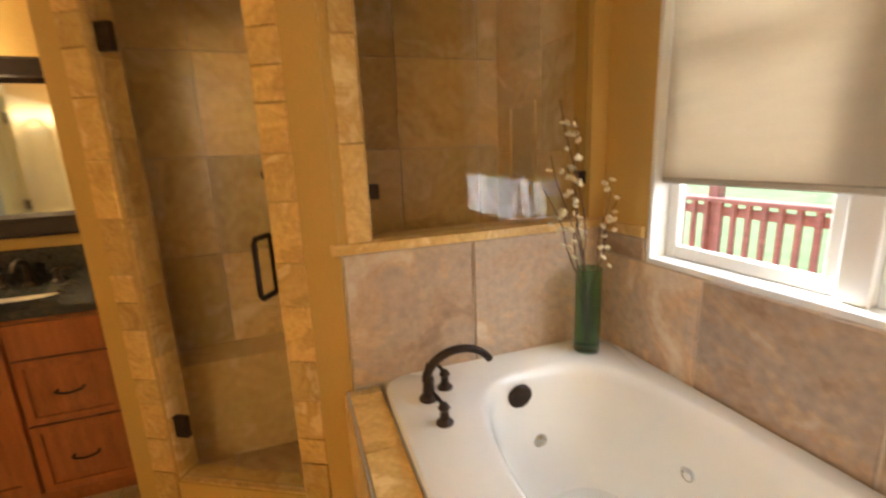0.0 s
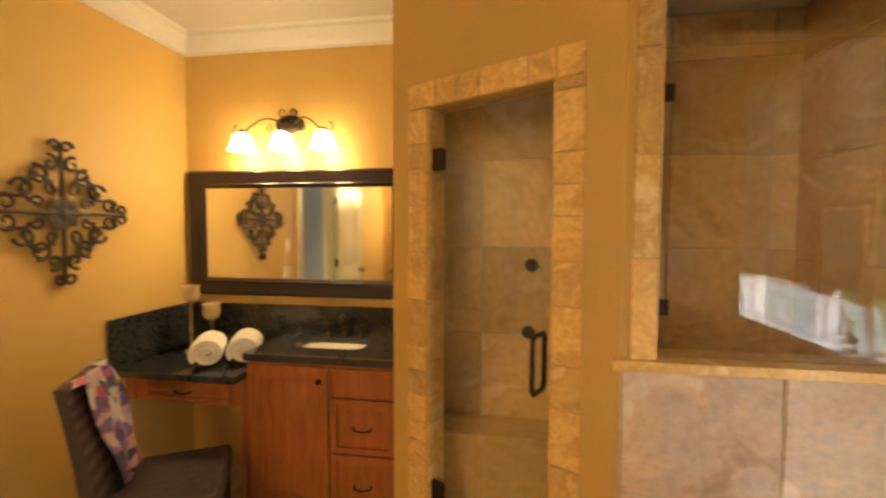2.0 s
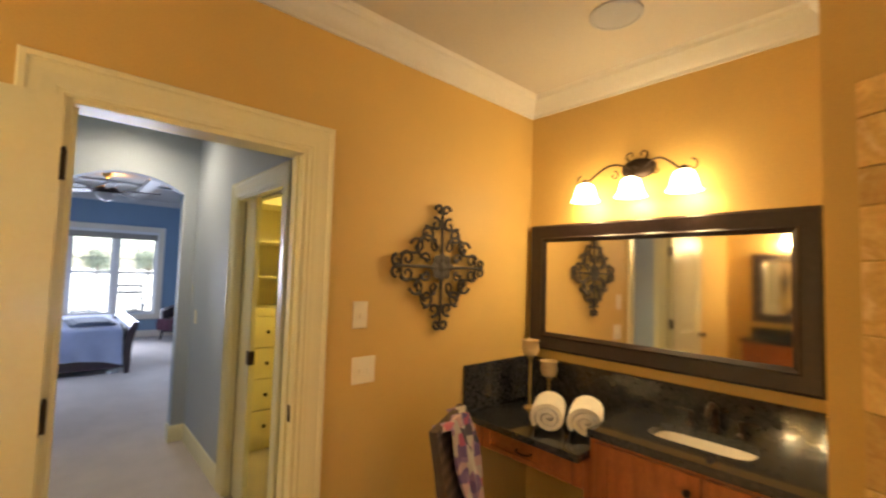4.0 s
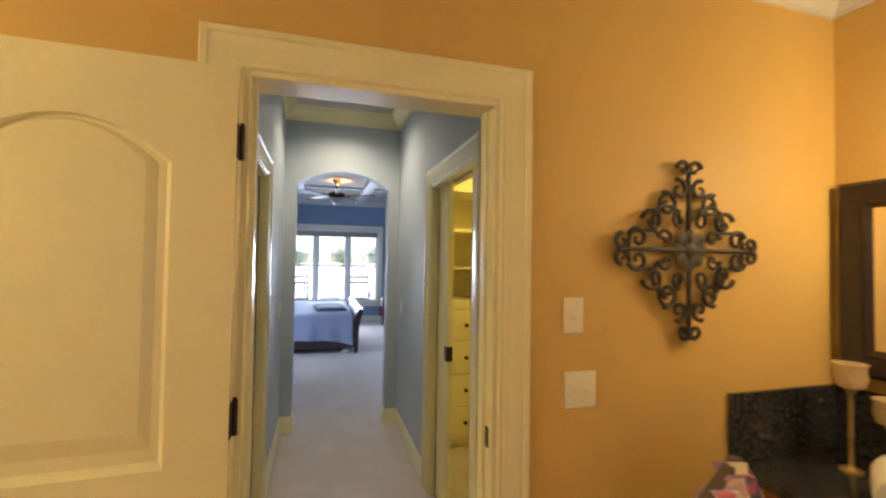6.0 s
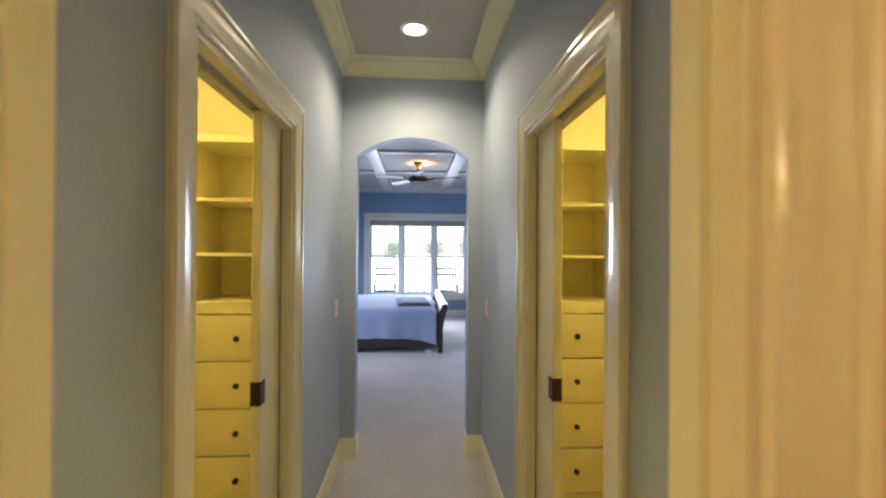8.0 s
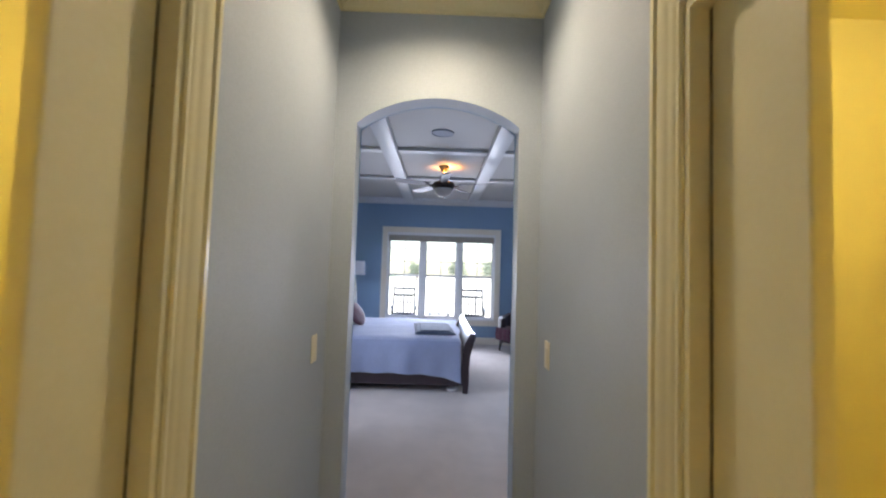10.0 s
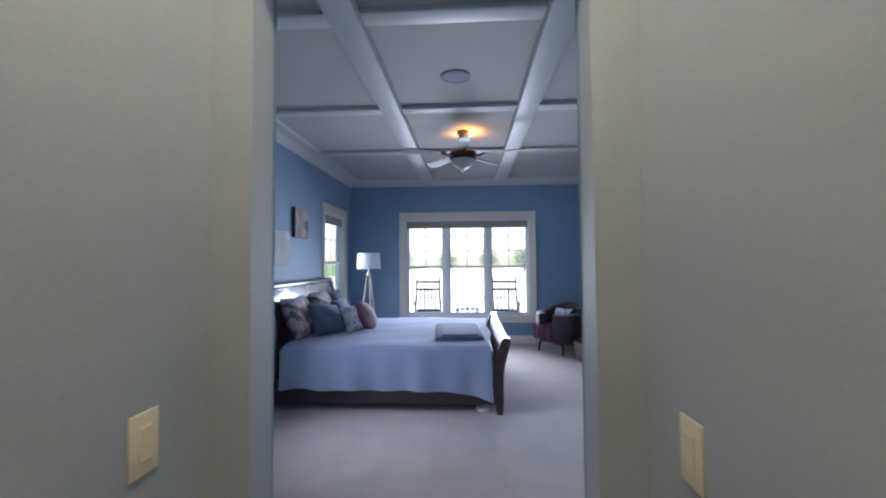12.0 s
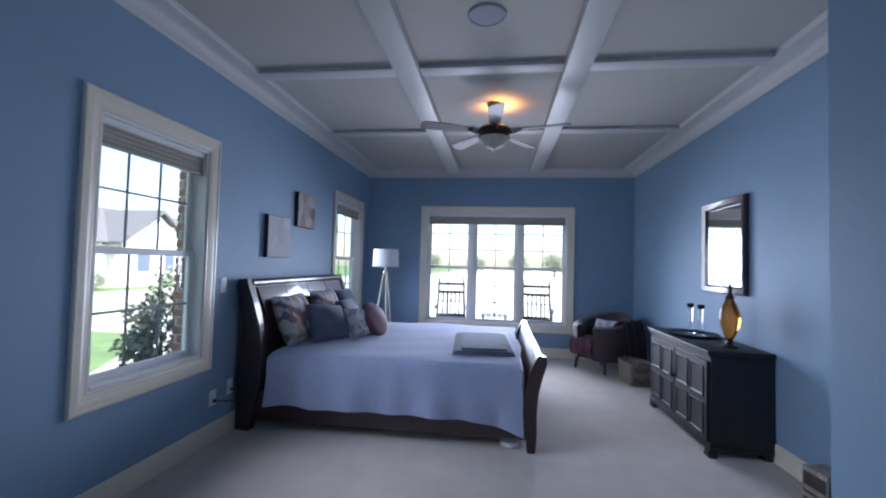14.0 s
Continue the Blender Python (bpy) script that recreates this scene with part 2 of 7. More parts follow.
VINYL = material("white_vinyl_sash", (0.82, 0.82, 0.80), 0.35, spread=0.02, bump=0.01)
SHADE_CLOTH = material("taupe_shade_cloth", (0.42, 0.39, 0.33), 0.9, spread=0.08, scale=5, fine=220, bump=0.25, stretch=(1, 1, 6))
QUILT = material("pale_blue_white_quilt", (0.51, 0.58, 0.78), 0.85, spread=0.05, scale=6, fine=70, bump=0.6, sheen=0.4)
THROW = material("grey_folded_throw", (0.085, 0.115, 0.18), 0.95, spread=0.15, scale=30, fine=200, bump=0.5, sheen=0.1)
TERRY = material("white_terry_towel", (0.84, 0.80, 0.70), 0.95, spread=0.05, scale=20, fine=220, bump=0.9, sheen=0.4)
BLUE_CUSHION = material("slate_blue_cushion", (0.10, 0.13, 0.20), 0.8, spread=0.2, scale=12, fine=160, bump=0.3, sheen=0.3)
PLUM = material("plum_velvet", (0.13, 0.04, 0.075), 0.7, spread=0.25, scale=14, fine=140, bump=0.2, sheen=0.25)
DARK_PLUM = material("dark_plum_upholstery", (0.045, 0.026, 0.038), 0.7, spread=0.25, scale=8, fine=140, bump=0.25, sheen=0.4)
IKAT = patches("printed_ikat_cloth", ((0.45, 0.42, 0.44), (0.20, 0.12, 0.13), (0.40, 0.28, 0.24), (0.12, 0.12, 0.17), (0.50, 0.48, 0.50)), 16)
SCARF = patches("printed_silk", ((0.55, 0.14, 0.24), (0.20, 0.13, 0.30), (0.62, 0.42, 0.42), (0.10, 0.09, 0.13), (0.60, 0.56, 0.50), (0.33, 0.22, 0.40)), 18)
PRINT = patches("grey_white_print", ((0.62, 0.62, 0.66), (0.30, 0.32, 0.40), (0.68, 0.68, 0.70), (0.42, 0.44, 0.52)), 30)
SEAGRASS = weave("woven_seagrass", (0.028, 0.018, 0.014), (0.15, 0.10, 0.075), 30)
BASKET = weave("woven_basket", (0.13, 0.10, 0.08), (0.34, 0.29, 0.22), 34)
MIRROR = material("silvered_mirror", (0.92, 0.92, 0.92), 0.0, metal=1.0, spread=0.0, bump=0.0)
GLASS = glass("clear_glass")
SHOWER_GLASS = glass("bronze_tinted_glass", (0.93, 0.89, 0.80))
GREEN_GLASS = glass("green_cased_glass", (0.42, 0.68, 0.42), 0.08)
AMBER_GLASS = glass("amber_glass", (0.75, 0.28, 0.06), 0.08)
CHROME = material("brushed_nickel", (0.60, 0.57, 0.52), 0.22, metal=1.0, spread=0.08, bump=0.02)
BRASS = material("aged_gold_leaf", (0.55, 0.40, 0.17), 0.35, metal=0.8, spread=0.2, scale=14, bump=0.1)
LAMP_SHADE = material("white_linen_lampshade", (0.82, 0.82, 0.84), 0.9, spread=0.03, fine=240, bump=0.3)
SHADE_GLOW = glow("lit_frosted_glass", (1.0, 0.74, 0.38), 4.0)
CAN_GLOW = glow("lit_can_lens", (1.0, 0.90, 0.70), 4.0)
BOWL = material("frosted_alabaster_bowl", (0.66, 0.58, 0.52), 0.4, spread=0.12, scale=16, bump=0.05)
BLADE = material("walnut_fan_blade", (0.10, 0.09, 0.10), 0.6, spread=0.2, scale=6, bump=0.03, coat=0.1, stretch=(1, 10, 1))
LEAF_GREEN = material("shrub_leaf", (0.20, 0.24, 0.17), 0.6, spread=0.3, scale=8, bump=0.1, piece=0.2)
LAWN = material("lawn_grass", (0.12, 0.19, 0.07), 0.95, spread=0.3, scale=1.5, fine=40, bump=0.8)
CONCRETE = material("pale_concrete", (0.42, 0.41, 0.39), 0.9, spread=0.1, scale=2, fine=60, bump=0.3)
GRID = material("grey_glazing_grid", (0.20, 0.21, 0.23), 0.5, spread=0.04, bump=0.01)
# leaf colour lifted to paint haze onto the distant trees
HAZED_LEAF = material("hazed_far_foliage", (0.25, 0.29, 0.21), 0.7, spread=0.3, scale=3, bump=0.1, piece=0.2)
# lawn behind the porch: sun glare put into a near-white base colour
GLARE_LAWN = material("glare_lawn", (0.58, 0.56, 0.50), 0.95, spread=0.1, scale=2, fine=80, bump=0.4)
SIDING = material("white_siding", (0.76, 0.75, 0.72), 0.7, spread=0.04, scale=1, bump=0.1)
ROOFING = material("grey_shingle", (0.14, 0.14, 0.15), 0.9, spread=0.2, scale=5, fine=40, bump=0.5)
BRICK = material("red_brown_brick", (0.30, 0.14, 0.09), 0.9, spread=0.25, scale=7, fine=70, bump=0.5, piece=0.25)
MORTAR = material("mortar", (0.45, 0.42, 0.38), 0.95, spread=0.1, bump=0.3)
RED_STAIN = material("red_stained_decking", (0.38, 0.17, 0.14), 0.7, spread=0.2, scale=4, fine=60, bump=0.3, stretch=(1, 1, 6))
PORCH_WOOD = material("dark_painted_rocker", (0.028, 0.034, 0.042), 0.5, spread=0.2, scale=6, bump=0.05)
BLOSSOM = material("cream_silk_blossom", (0.76, 0.68, 0.46), 0.8, spread=0.1, bump=0.1)
TWIG = material("brown_twig", (0.12, 0.07, 0.04), 0.9, spread=0.2, scale=20, bump=0.3)
WAX = material("pearl_votive_glass", (0.58, 0.44, 0.25), 0.3, spread=0.1, scale=16, bump=0.05, coat=0.4)
SPEAKER = material("grey_speaker_mesh", (0.40, 0.42, 0.48), 0.8, spread=0.05, fine=300, bump=0.5)
CARTON = material("grey_brown_carton", (0.24, 0.20, 0.17), 0.8, spread=0.25, scale=12, fine=90, bump=0.1, tint=(0.38, 0.34, 0.30))


def translucent(name, colour, share):
    """Shade cloth that lets part of the daylight through."""
    m = material(name, colour, 0.9, spread=0.07, scale=3, fine=160, bump=0.25, stretch=(1, 1, 5))
    n, l = m.node_tree.nodes, m.node_tree.links
    tr, mx = n.new("ShaderNodeBsdfTranslucent"), n.new("ShaderNodeMixShader")
    tr.inputs["Color"].default_value = (*colour, 1)
    mx.inputs["Fac"].default_value = share
    l.new(n["Principled BSDF"].outputs["BSDF"], mx.inputs[1])
    l.new(tr.outputs["BSDF"], mx.inputs[2])
    l.new(mx.outputs["Shader"], n["Material Output"].inputs["Surface"])
    return m


TUB_SHADE = translucent("beige_translucent_shade", (0.62, 0.56, 0.46), 0.35)

# ---- building helpers ----
def box(bm, lo, hi, bevel=0.0, seg=1, m=None):
    """A box between two corners, its edges rounded by bevel, turned by m."""
    geo = bmesh.ops.create_cube(bm, size=1.0)
    size = [b - a for a, b in zip(lo, hi)]
    mid = [(a + b) / 2 for a, b in zip(lo, hi)]
    bmesh.ops.transform(bm, matrix=Matrix.Translation(mid) @ Matrix.Diagonal((*size, 1)), verts=geo["verts"])
    vs = geo["verts"]
    if bevel:
        edges = list({e for v in vs for e in v.link_edges})
        out = bmesh.ops.bevel(bm, geom=edges, offset=min(bevel, min(size) * 0.45), segments=seg, affect="EDGES", profile=0.6)
        vs = list(set(out["verts"]) | {v for v in vs if v.is_valid})
    if m is not None:
        bmesh.ops.transform(bm, matrix=m, verts=vs)
    return vs


def tube(bm, points, radius, sides=8, closed=False):
    """A round bar along points; radius is one number or one for each point."""
    pts = [Vector(p) for p in points]
    n = len(pts)
    rs = radius if isinstance(radius, (list, tuple)) else [radius] * n
    rings, up = [], None
    for i, p in enumerate(pts):
        a = pts[i - 1] if (i or closed) else p
        b = pts[(i + 1) % n] if (i < n - 1 or closed) else p
        d = (b - a).normalized()
        if up is None:
            up = d.orthogonal().normalized()
        up = (up - d * up.dot(d))
        up = up.normalized() if up.length > 1e-6 else d.orthogonal().normalized()
        side = d.cross(up)
        rings.append([bm.verts.new(p + rs[i] * (math.cos(t) * up + math.sin(t) * side))
                      for t in (2 * math.pi * k / sides for k in range(sides))])
    pairs = list(zip(rings, rings[1:])) + ([(rings[-1], rings[0])] if closed else [])
    for r, s in pairs:
        for k in range(sides):
            bm.faces.new((r[k], r[(k + 1) % sides], s[(k + 1) % sides], s[k]))
    if not closed:
        bm.faces.new(rings[0][::-1])
        bm.faces.new(rings[-1])
    return [v for r in rings for v in r]


def lathe(bm, profile, sides=24, at=(0, 0, 0), m=None):
    """A turned shape: profile of (radius, height) from bottom to top."""
    rings = []
    for r, z in profile:
        rings.append([bm.verts.new((at[0] + max(r, 1e-4) * math.cos(2 * math.pi * k / sides),
                                    at[1] + max(r, 1e-4) * math.sin(2 * math.pi * k / sides), at[2] + z)) for k in range(sides)])
    for a, b in zip(rings, rings[1:]):
        for k in range(sides):
            bm.faces.new((a[k], a[(k + 1) % sides], b[(k + 1) % sides], b[k]))
    bm.faces.new(rings[0][::-1])
    bm.faces.new(rings[-1])
    vs = [v for r in rings for v in r]
    if m is not None:
        bmesh.ops.transform(bm, matrix=m, verts=vs)
    return vs


def extrude(bm, outline, way, m=None):
    """A solid from a flat outline (3D points in order) pushed along way."""
    w = Vector(way)
    a = [bm.verts.new(Vector(p)) for p in outline]
    b = [bm.verts.new(Vector(p) + w) for p in outline]
    bm.faces.new(a[::-1])
    bm.faces.new(b)
    for i in range(len(a)):
        j = (i + 1) % len(a)
        bm.faces.new((a[i], a[j], b[j], b[i]))
    if m is not None:
        bmesh.ops.transform(bm, matrix=m, verts=a + b)
    return a + b


def run(bm, profile, path, closed=False):
    """A moulding: profile of (out, up) swept along a level path with mitred corners. Out is to the left of the way walked."""
    pts = [Vector((*p[:2], 0)) for p in path]
    z0 = path[0][2] if len(path[0]) > 2 else 0
    n, rings = len(pts), []
    for i, p in enumerate(pts):
        d0 = (p - pts[i - 1]).normalized() if (i or closed) else None
        d1 = (pts[(i + 1) % n] - p).normalized() if (i < n - 1 or closed) else None
        d0, d1 = d0 or d1, d1 or d0
        n0, n1 = Vector((-d0.y, d0.x, 0)), Vector((-d1.y, d1.x, 0))
        nn = (n0 + n1).normalized()
        k = 1 / max(0.3, nn.dot(n0))
        rings.append([bm.verts.new(p + nn * (o * k) + Vector((0, 0, z0 + u))) for o, u in profile])
    pairs = list(zip(rings, rings[1:])) + ([(rings[-1], rings[0])] if closed else [])
    c = len(profile)
    for a, b in pairs:
        for k in range(c):
            bm.faces.new((a[k], a[(k + 1) % c], b[(k + 1) % c], b[k]))
    if not closed:
        bm.faces.new(rings[0][::-1])
        bm.faces.new(rings[-1])


def finish(name, bm, mat, smooth=False):
    bmesh.ops.recalc_face_normals(bm, faces=bm.faces)
    me = bpy.data.meshes.new(name)
    bm.to_mesh(me)
    bm.free()
    me.materials.append(mat)
    if smooth:
        me.shade_smooth()
    return me


def soften(me, angle=35):
    me.shade_smooth()
    me.set_sharp_from_angle(angle=radians(angle))
    return me


def part(name, bm, mat, parent, label="", smooth=True):
    """One mesh object under a thing or a part."""
    me = finish(name, bm, mat)
    if smooth:
        soften(me)
    ob = new(name, me)
    ob.parent = parent
    if label:
        ob["label"] = label
    return ob


def thing(name, m, label, category, group=""):
    """An Empty at a thing's base, to which its parts are tied."""
    ob = new(name)
    ob.empty_display_size = 0.1
    ob.matrix_world = m
    return tagged(ob, label, category, group)


def solid(name, bm, mat, label, category, group="", kind="", smooth=True, m=None):
    """A thing of one piece."""
    me = finish(name, bm, mat)
    if smooth:
        soften(me)
    ob = new(name, me)
    if m is not None:
        ob.matrix_world = m
    return tagged(ob, label, category, group, kind)


def structure(name, bm, mat, label, smooth=True):
    return solid(name, bm, mat, label, name.split("_")[0], kind="structure", smooth=smooth)


def wall_boxes(bm, axis, a, b, lo, hi, z0, z1, holes=()):
    """A wall between a and b across its thickness, from lo to hi along, with holes (lo, hi, z0, z1)."""
    def put(l, h, za, zb):
        if h - l > 1e-4 and zb - za > 1e-4:
            if axis == "x":
                box(bm, (a, l, za), (b, h, zb))
            else:
                box(bm, (l, a, za), (h, b, zb))
    at = lo
    for l, h, za, zb in sorted(holes):
        put(at, l, z0, z1)
        put(l, h, z0, za)
        put(l, h, zb, z1)
        at = h
    put(at, hi, z0, z1)


# plan, in metres
BW, BE, BS, BN, BC = -2.50, 0.88, -1.0, 3.31, 2.69        # bathroom faces and ceiling
HL, HR, HC = 0.915, 1.945, 2.87                          # hall
AX0, AX1 = -5.235, -5.365                                 # arch wall
RL, RR, RB, RC = -0.605, 3.62, -11.89, 2.92              # bedroom
T = 0.12

# ---- bathroom shell ----
bm = bmesh.new()
wall_boxes(bm, "x", BW - T / 2, BW, BS - T, BN + T, -0.1, BC + 0.2, [(1.02, 1.78, -0.1, 2.045)])
structure("wall_bath_west", bm, GOLD_PAINT, "golden ochre painted bathroom wall with a doorway")
bm = bmesh.new()
wall_boxes(bm, "y", BN, BN + T, BW, BE + T, -0.1, BC + 0.2)
structure("wall_bath_north", bm, GOLD_PAINT, "golden ochre painted wall behind the vanity mirror")
bm = bmesh.new()
wall_boxes(bm, "y", BS - T, BS, BW, BE + T, -0.1, BC + 0.2)
structure("wall_bath_south", bm, GOLD_PAINT, "golden ochre painted wall behind the second vanity")
WIN_B = (0.88, 2.02, 0.985, 2.325)
bm = bmesh.new()
wall_boxes(bm, "x", BE, BE + 0.16, BS, BN, -0.1, BC + 0.2, [WIN_B])
structure("wall_bath_east", bm, GOLD_PAINT, "golden ochre painted wall with the window over the tub")
bm = bmesh.new()
box(bm, (BW, BS, -0.1), (BE, BN, -0.012))
bath_floor = structure("floor_bath", bm, GROUT, "tan grout bed under travertine floor tiles")
bm = bmesh.new()
box(bm, (BW - T / 2, BS - T, BC), (BE + T, BN + T, BC + 0.1))
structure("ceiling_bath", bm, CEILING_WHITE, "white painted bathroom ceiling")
CROWN = [(0, 0), (0.012, 0), (0.016, 0.014), (0.03, 0.022), (0.05, 0.045), (0.072, 0.075), (0.085, 0.082), (0.09, 0.1), (0.105, 0.112), (0, 0.112)]
bm = bmesh.new()
run(bm, CROWN, [(-1.0, 2.715, BC - 0.112), (-1.0, BN, 0), (BW, BN, 0), (BW, BS, 0), (BE, BS, 0), (BE, 2.245, 0)])
structure("trim_bath_crown", bm, BEAM_WHITE, "white moulded crown cornice round the bathroom ceiling")
BASEB = [(0, 0), (0.016, 0), (0.016, 0.115), (0.011, 0.125), (0.008, 0.14), (0, 0.14)]
bm = bmesh.new()
run(bm, BASEB, [(BW, 2.8, 0), (BW, 1.892, 0)])
run(bm, BASEB, [(BW, 0.908, 0), (BW, BS, 0), (-2.25, BS, 0)])
structure("baseboard_bath", bm, CREAM_TRIM, "cream painted bathroom baseboard")

# shower walls: divider, slanted front with the door opening, knee wall, column
SA, SB = Vector((-1.0, 2.715, 0)), Vector((-0.15, 2.235, 0))
sdir = (SB - SA).normalized()
sang = math.degrees(math.atan2(sdir.y, sdir.x))
S = pose(SA.x, SA.y, 0, 0, 0, sang)          # along the slanted wall; its room side is -y
SLEN = (SB - SA).length
CURB = 0.15
DO0, DO1, DOZ = 0.20, 0.752, 2.01           # door opening along the slant, and its head
bm = bmesh.new()
box(bm, (-1.0, 2.715, 0), (-0.89, BN, BC + 0.2))
structure("wall_shower_divider", bm, GOLD_PAINT, "golden ochre wall between vanity and shower")
bm = bmesh.new()
for lo, hi, za, zb in ((0, DO0, 0, BC + 0.2), (DO1, SLEN, 0, BC + 0.2), (DO0, DO1, DOZ, BC + 0.2), (DO0, DO1, 0, CURB)):
    box(bm, (lo, 0, za), (hi, 0.11, zb), m=S)
structure("wall_shower_front", bm, GOLD_PAINT, "golden ochre slanted shower wall with a glass door")
bm = bmesh.new()
box(bm, (-0.145, 2.245, 0), (BE, 2.36, 1.085))
structure("wall_tub_knee", bm, GROUT, "low tiled wall between tub and shower")
bm = bmesh.new()
box(bm, (-0.145, 2.245, 1.085), (-0.045, 2.36, BC + 0.1))
structure("wall_shower_column", bm, GOLD_PAINT, "narrow tiled column beside the shower glass")
bm = bmesh.new()
box(bm, (-0.045, 2.245, 2.37), (BE, 2.36, BC + 0.1))
structure("wall_shower_header", bm, GOLD_PAINT, "golden ochre wall above the shower opening")
bm = bmesh.new()
box(bm, (BE - 0.07, 2.245, 1.085), (BE, 2.36, 2.37))
structure("wall_shower_return", bm, GOLD_PAINT, "narrow golden wall return beside the shower glass")
bm = bmesh.new()
box(bm, (-0.175, 2.215, 1.085), (BE, 2.39, 1.118), 0.006, 2)
structure("trim_knee_ledge", bm, TRAV, "polished tan stone ledge on the knee wall")
bm = bmesh.new()
box(bm, (-0.89, 3.16, 0), (BE, BN, BC))
structure("wall_shower_back", bm, GROUT, "grout backing of the shower's rear wall")
bm = bmesh.new()
box(bm, (-0.89, 2.34, 2.56), (BE, 3.16, BC))
structure("ceiling_shower", bm, CEILING_WHITE, "white painted shower ceiling")
bm = bmesh.new()
box(bm, (-0.88, 2.93, 0), (BE - 0.02, 3.16, 0.50), 0.004)
structure("shower_bench", bm, SHOWER_STONE, "brown stone bench along the shower's rear wall")

# ---- hall shell ----
DL = (-3.99, -3.16)
DR = (-3.99, -3.18)
HX0, HX1 = BW - T / 2, AX0
bm = bmesh.new()
wall_boxes(bm, "y", HL - T, HL, HX1, HX0, 0, HC + 0.1, [(*DL, 0, 2.03)])
structure("wall_hall_south", bm, HALL_PAINT, "grey blue painted hall wall with a pocket door")
bm = bmesh.new()
wall_boxes(bm, "y", HR, HR + T, HX1, HX0, 0, HC + 0.1, [(*DR, 0, 2.03)])
structure("wall_hall_north", bm, HALL_PAINT, "grey blue painted hall wall with a pocket door")
bm = bmesh.new()
wall_boxes(bm, "x", HX0 - T / 2, HX0, HL, HR, 0, HC + 0.1, [(1.02, 1.78, 0, 2.045)])
structure("wall_hall_east", bm, HALL_PAINT, "grey blue painted wall round the bathroom doorway")
bm = bmesh.new()
box(bm, (AX1, HL - T, HC), (HX0, HR + T, HC + 0.1))
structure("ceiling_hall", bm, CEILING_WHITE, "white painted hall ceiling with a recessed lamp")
bm = bmesh.new()
run(bm, CROWN, [(HX0 - T / 2, HR, HC - 0.112), (AX0, HR, 0), (AX0, HL, 0), (HX0 - T / 2, HL, 0)], closed=True)
structure("trim_hall_crown", bm, CREAM_TRIM, "cream moulded crown cornice round the hall ceiling")


def arch_wall(bm, x0, x1, lo, hi, top, a, b, spring, crown, steps=20):
    """A wall across the hall with a segmental arched opening whose corners are rounded over."""
    mid, half, rise = (a + b) / 2, (b - a) / 2, crown - spring
    rad = (half * half + rise * rise) / (2 * rise)
    arc = []
    for k in range(steps + 1):
        y = a + (b - a) * k / steps
        arc.append((y, crown - rad + math.sqrt(max(0, rad * rad - (y - mid) ** 2))))
    ring = [(x0, lo, 0), (x0, a, 0)] + [(x0, y, z) for y, z in arc] + [(x0, b, 0), (x0, hi, 0), (x0, hi, top), (x0, lo, top)]
    extrude(bm, ring, (x1 - x0, 0, 0))
    bm.edges.ensure_lookup_table()
    face = x0 if abs(x0 - AX0) < 1e-6 else x1
    rim = [e for e in bm.edges if all(abs(v.co.x - face) < 1e-5 and a - 1e-4 < v.co.y < b + 1e-4 and v.co.z < crown + 1e-3 for v in e.verts) and not all(v.co.z < 1e-4 for v in e.verts)]
    bmesh.ops.bevel(bm, geom=rim, offset=0.004, segments=2, affect="EDGES", profile=0.5)


AR = (1.018, 1.838, 2.19, 2.325)
bm = bmesh.new()
arch_wall(bm, AX0, AX1 + 0.014, HL - T, HR + T, HC + 0.1, *AR)
structure("wall_hall_west", bm, HALL_PAINT, "grey blue wall with an arched opening to the bedroom")
bm = bmesh.new()
arch_wall(bm, AX1 + 0.014, AX1, RL - T, RR + T, RC + 0.15, *AR)
structure("wall_bedroom_east", bm, BLUE_PAINT, "blue bedroom wall with an arched opening to the hall")
bm = bmesh.new()
for s, x0, x1 in ((1, HX0 - T / 2, DL[1] + 0.11), (1, DL[0] - 0.11, AX0)):
    run(bm, BASEB, [(x1, HL, 0), (x0, HL, 0)])
for x0, x1 in ((HX0 - T / 2, DR[1] + 0.11), (DR[0] - 0.11, AX0)):
    run(bm, BASEB, [(x0, HR, 0), (x1, HR, 0)])
run(bm, BASEB, [(AX0, HR, 0), (AX0, AR[1], 0), (AX1, AR[1], 0)])
run(bm, BASEB, [(AX1, AR[0], 0), (AX0, AR[0], 0), (AX0, HL, 0)])
structure("baseboard_hall", bm, CREAM_TRIM, "cream painted hall baseboard")

# closets behind the hall
for nm, y0, y1, lab in (("south", -0.9, HL - T, "cream painted walk-in closet walls"), ("north", HR + T, 3.55, "cream painted walk-in closet walls")):
    bm = bmesh.new()
    box(bm, (-5.05, y0 - 0.05 if nm == "south" else y1, 0), (-2.7, y0 if nm == "south" else y1 + 0.05, 2.75))
    box(bm, (-5.1, y0, 0), (-5.05, y1, 2.75))
    box(bm, (-2.74, y0, 0), (-2.69, y1, 2.75))
    structure("wall_closet_" + nm, bm, CLOSET_PAINT, lab)
    bm = bmesh.new()
    box(bm, (-5.1, y0, 2.7), (-2.69, y1, 2.76))
    structure("ceiling_closet_" + nm, bm, CLOSET_PAINT, "cream painted closet ceiling")
    bm = bmesh.new()
    ya, yb = (y1 - 0.004, y1 + 0.0) if nm == "south" else (y0, y0 + 0.004)
    wall_boxes(bm, "y", ya, yb, -5.05, -2.74, 0, 2.7, [(*(DL if nm == "south" else DR), 0, 2.03)])
    structure("wall_closet_lining_" + nm, bm, CLOSET_PAINT, "cream painted inner face of the closet wall")
bm = bmesh.new()
box(bm, (RB, RL, -0.1), (AX1 + 0.0, RR, 0))
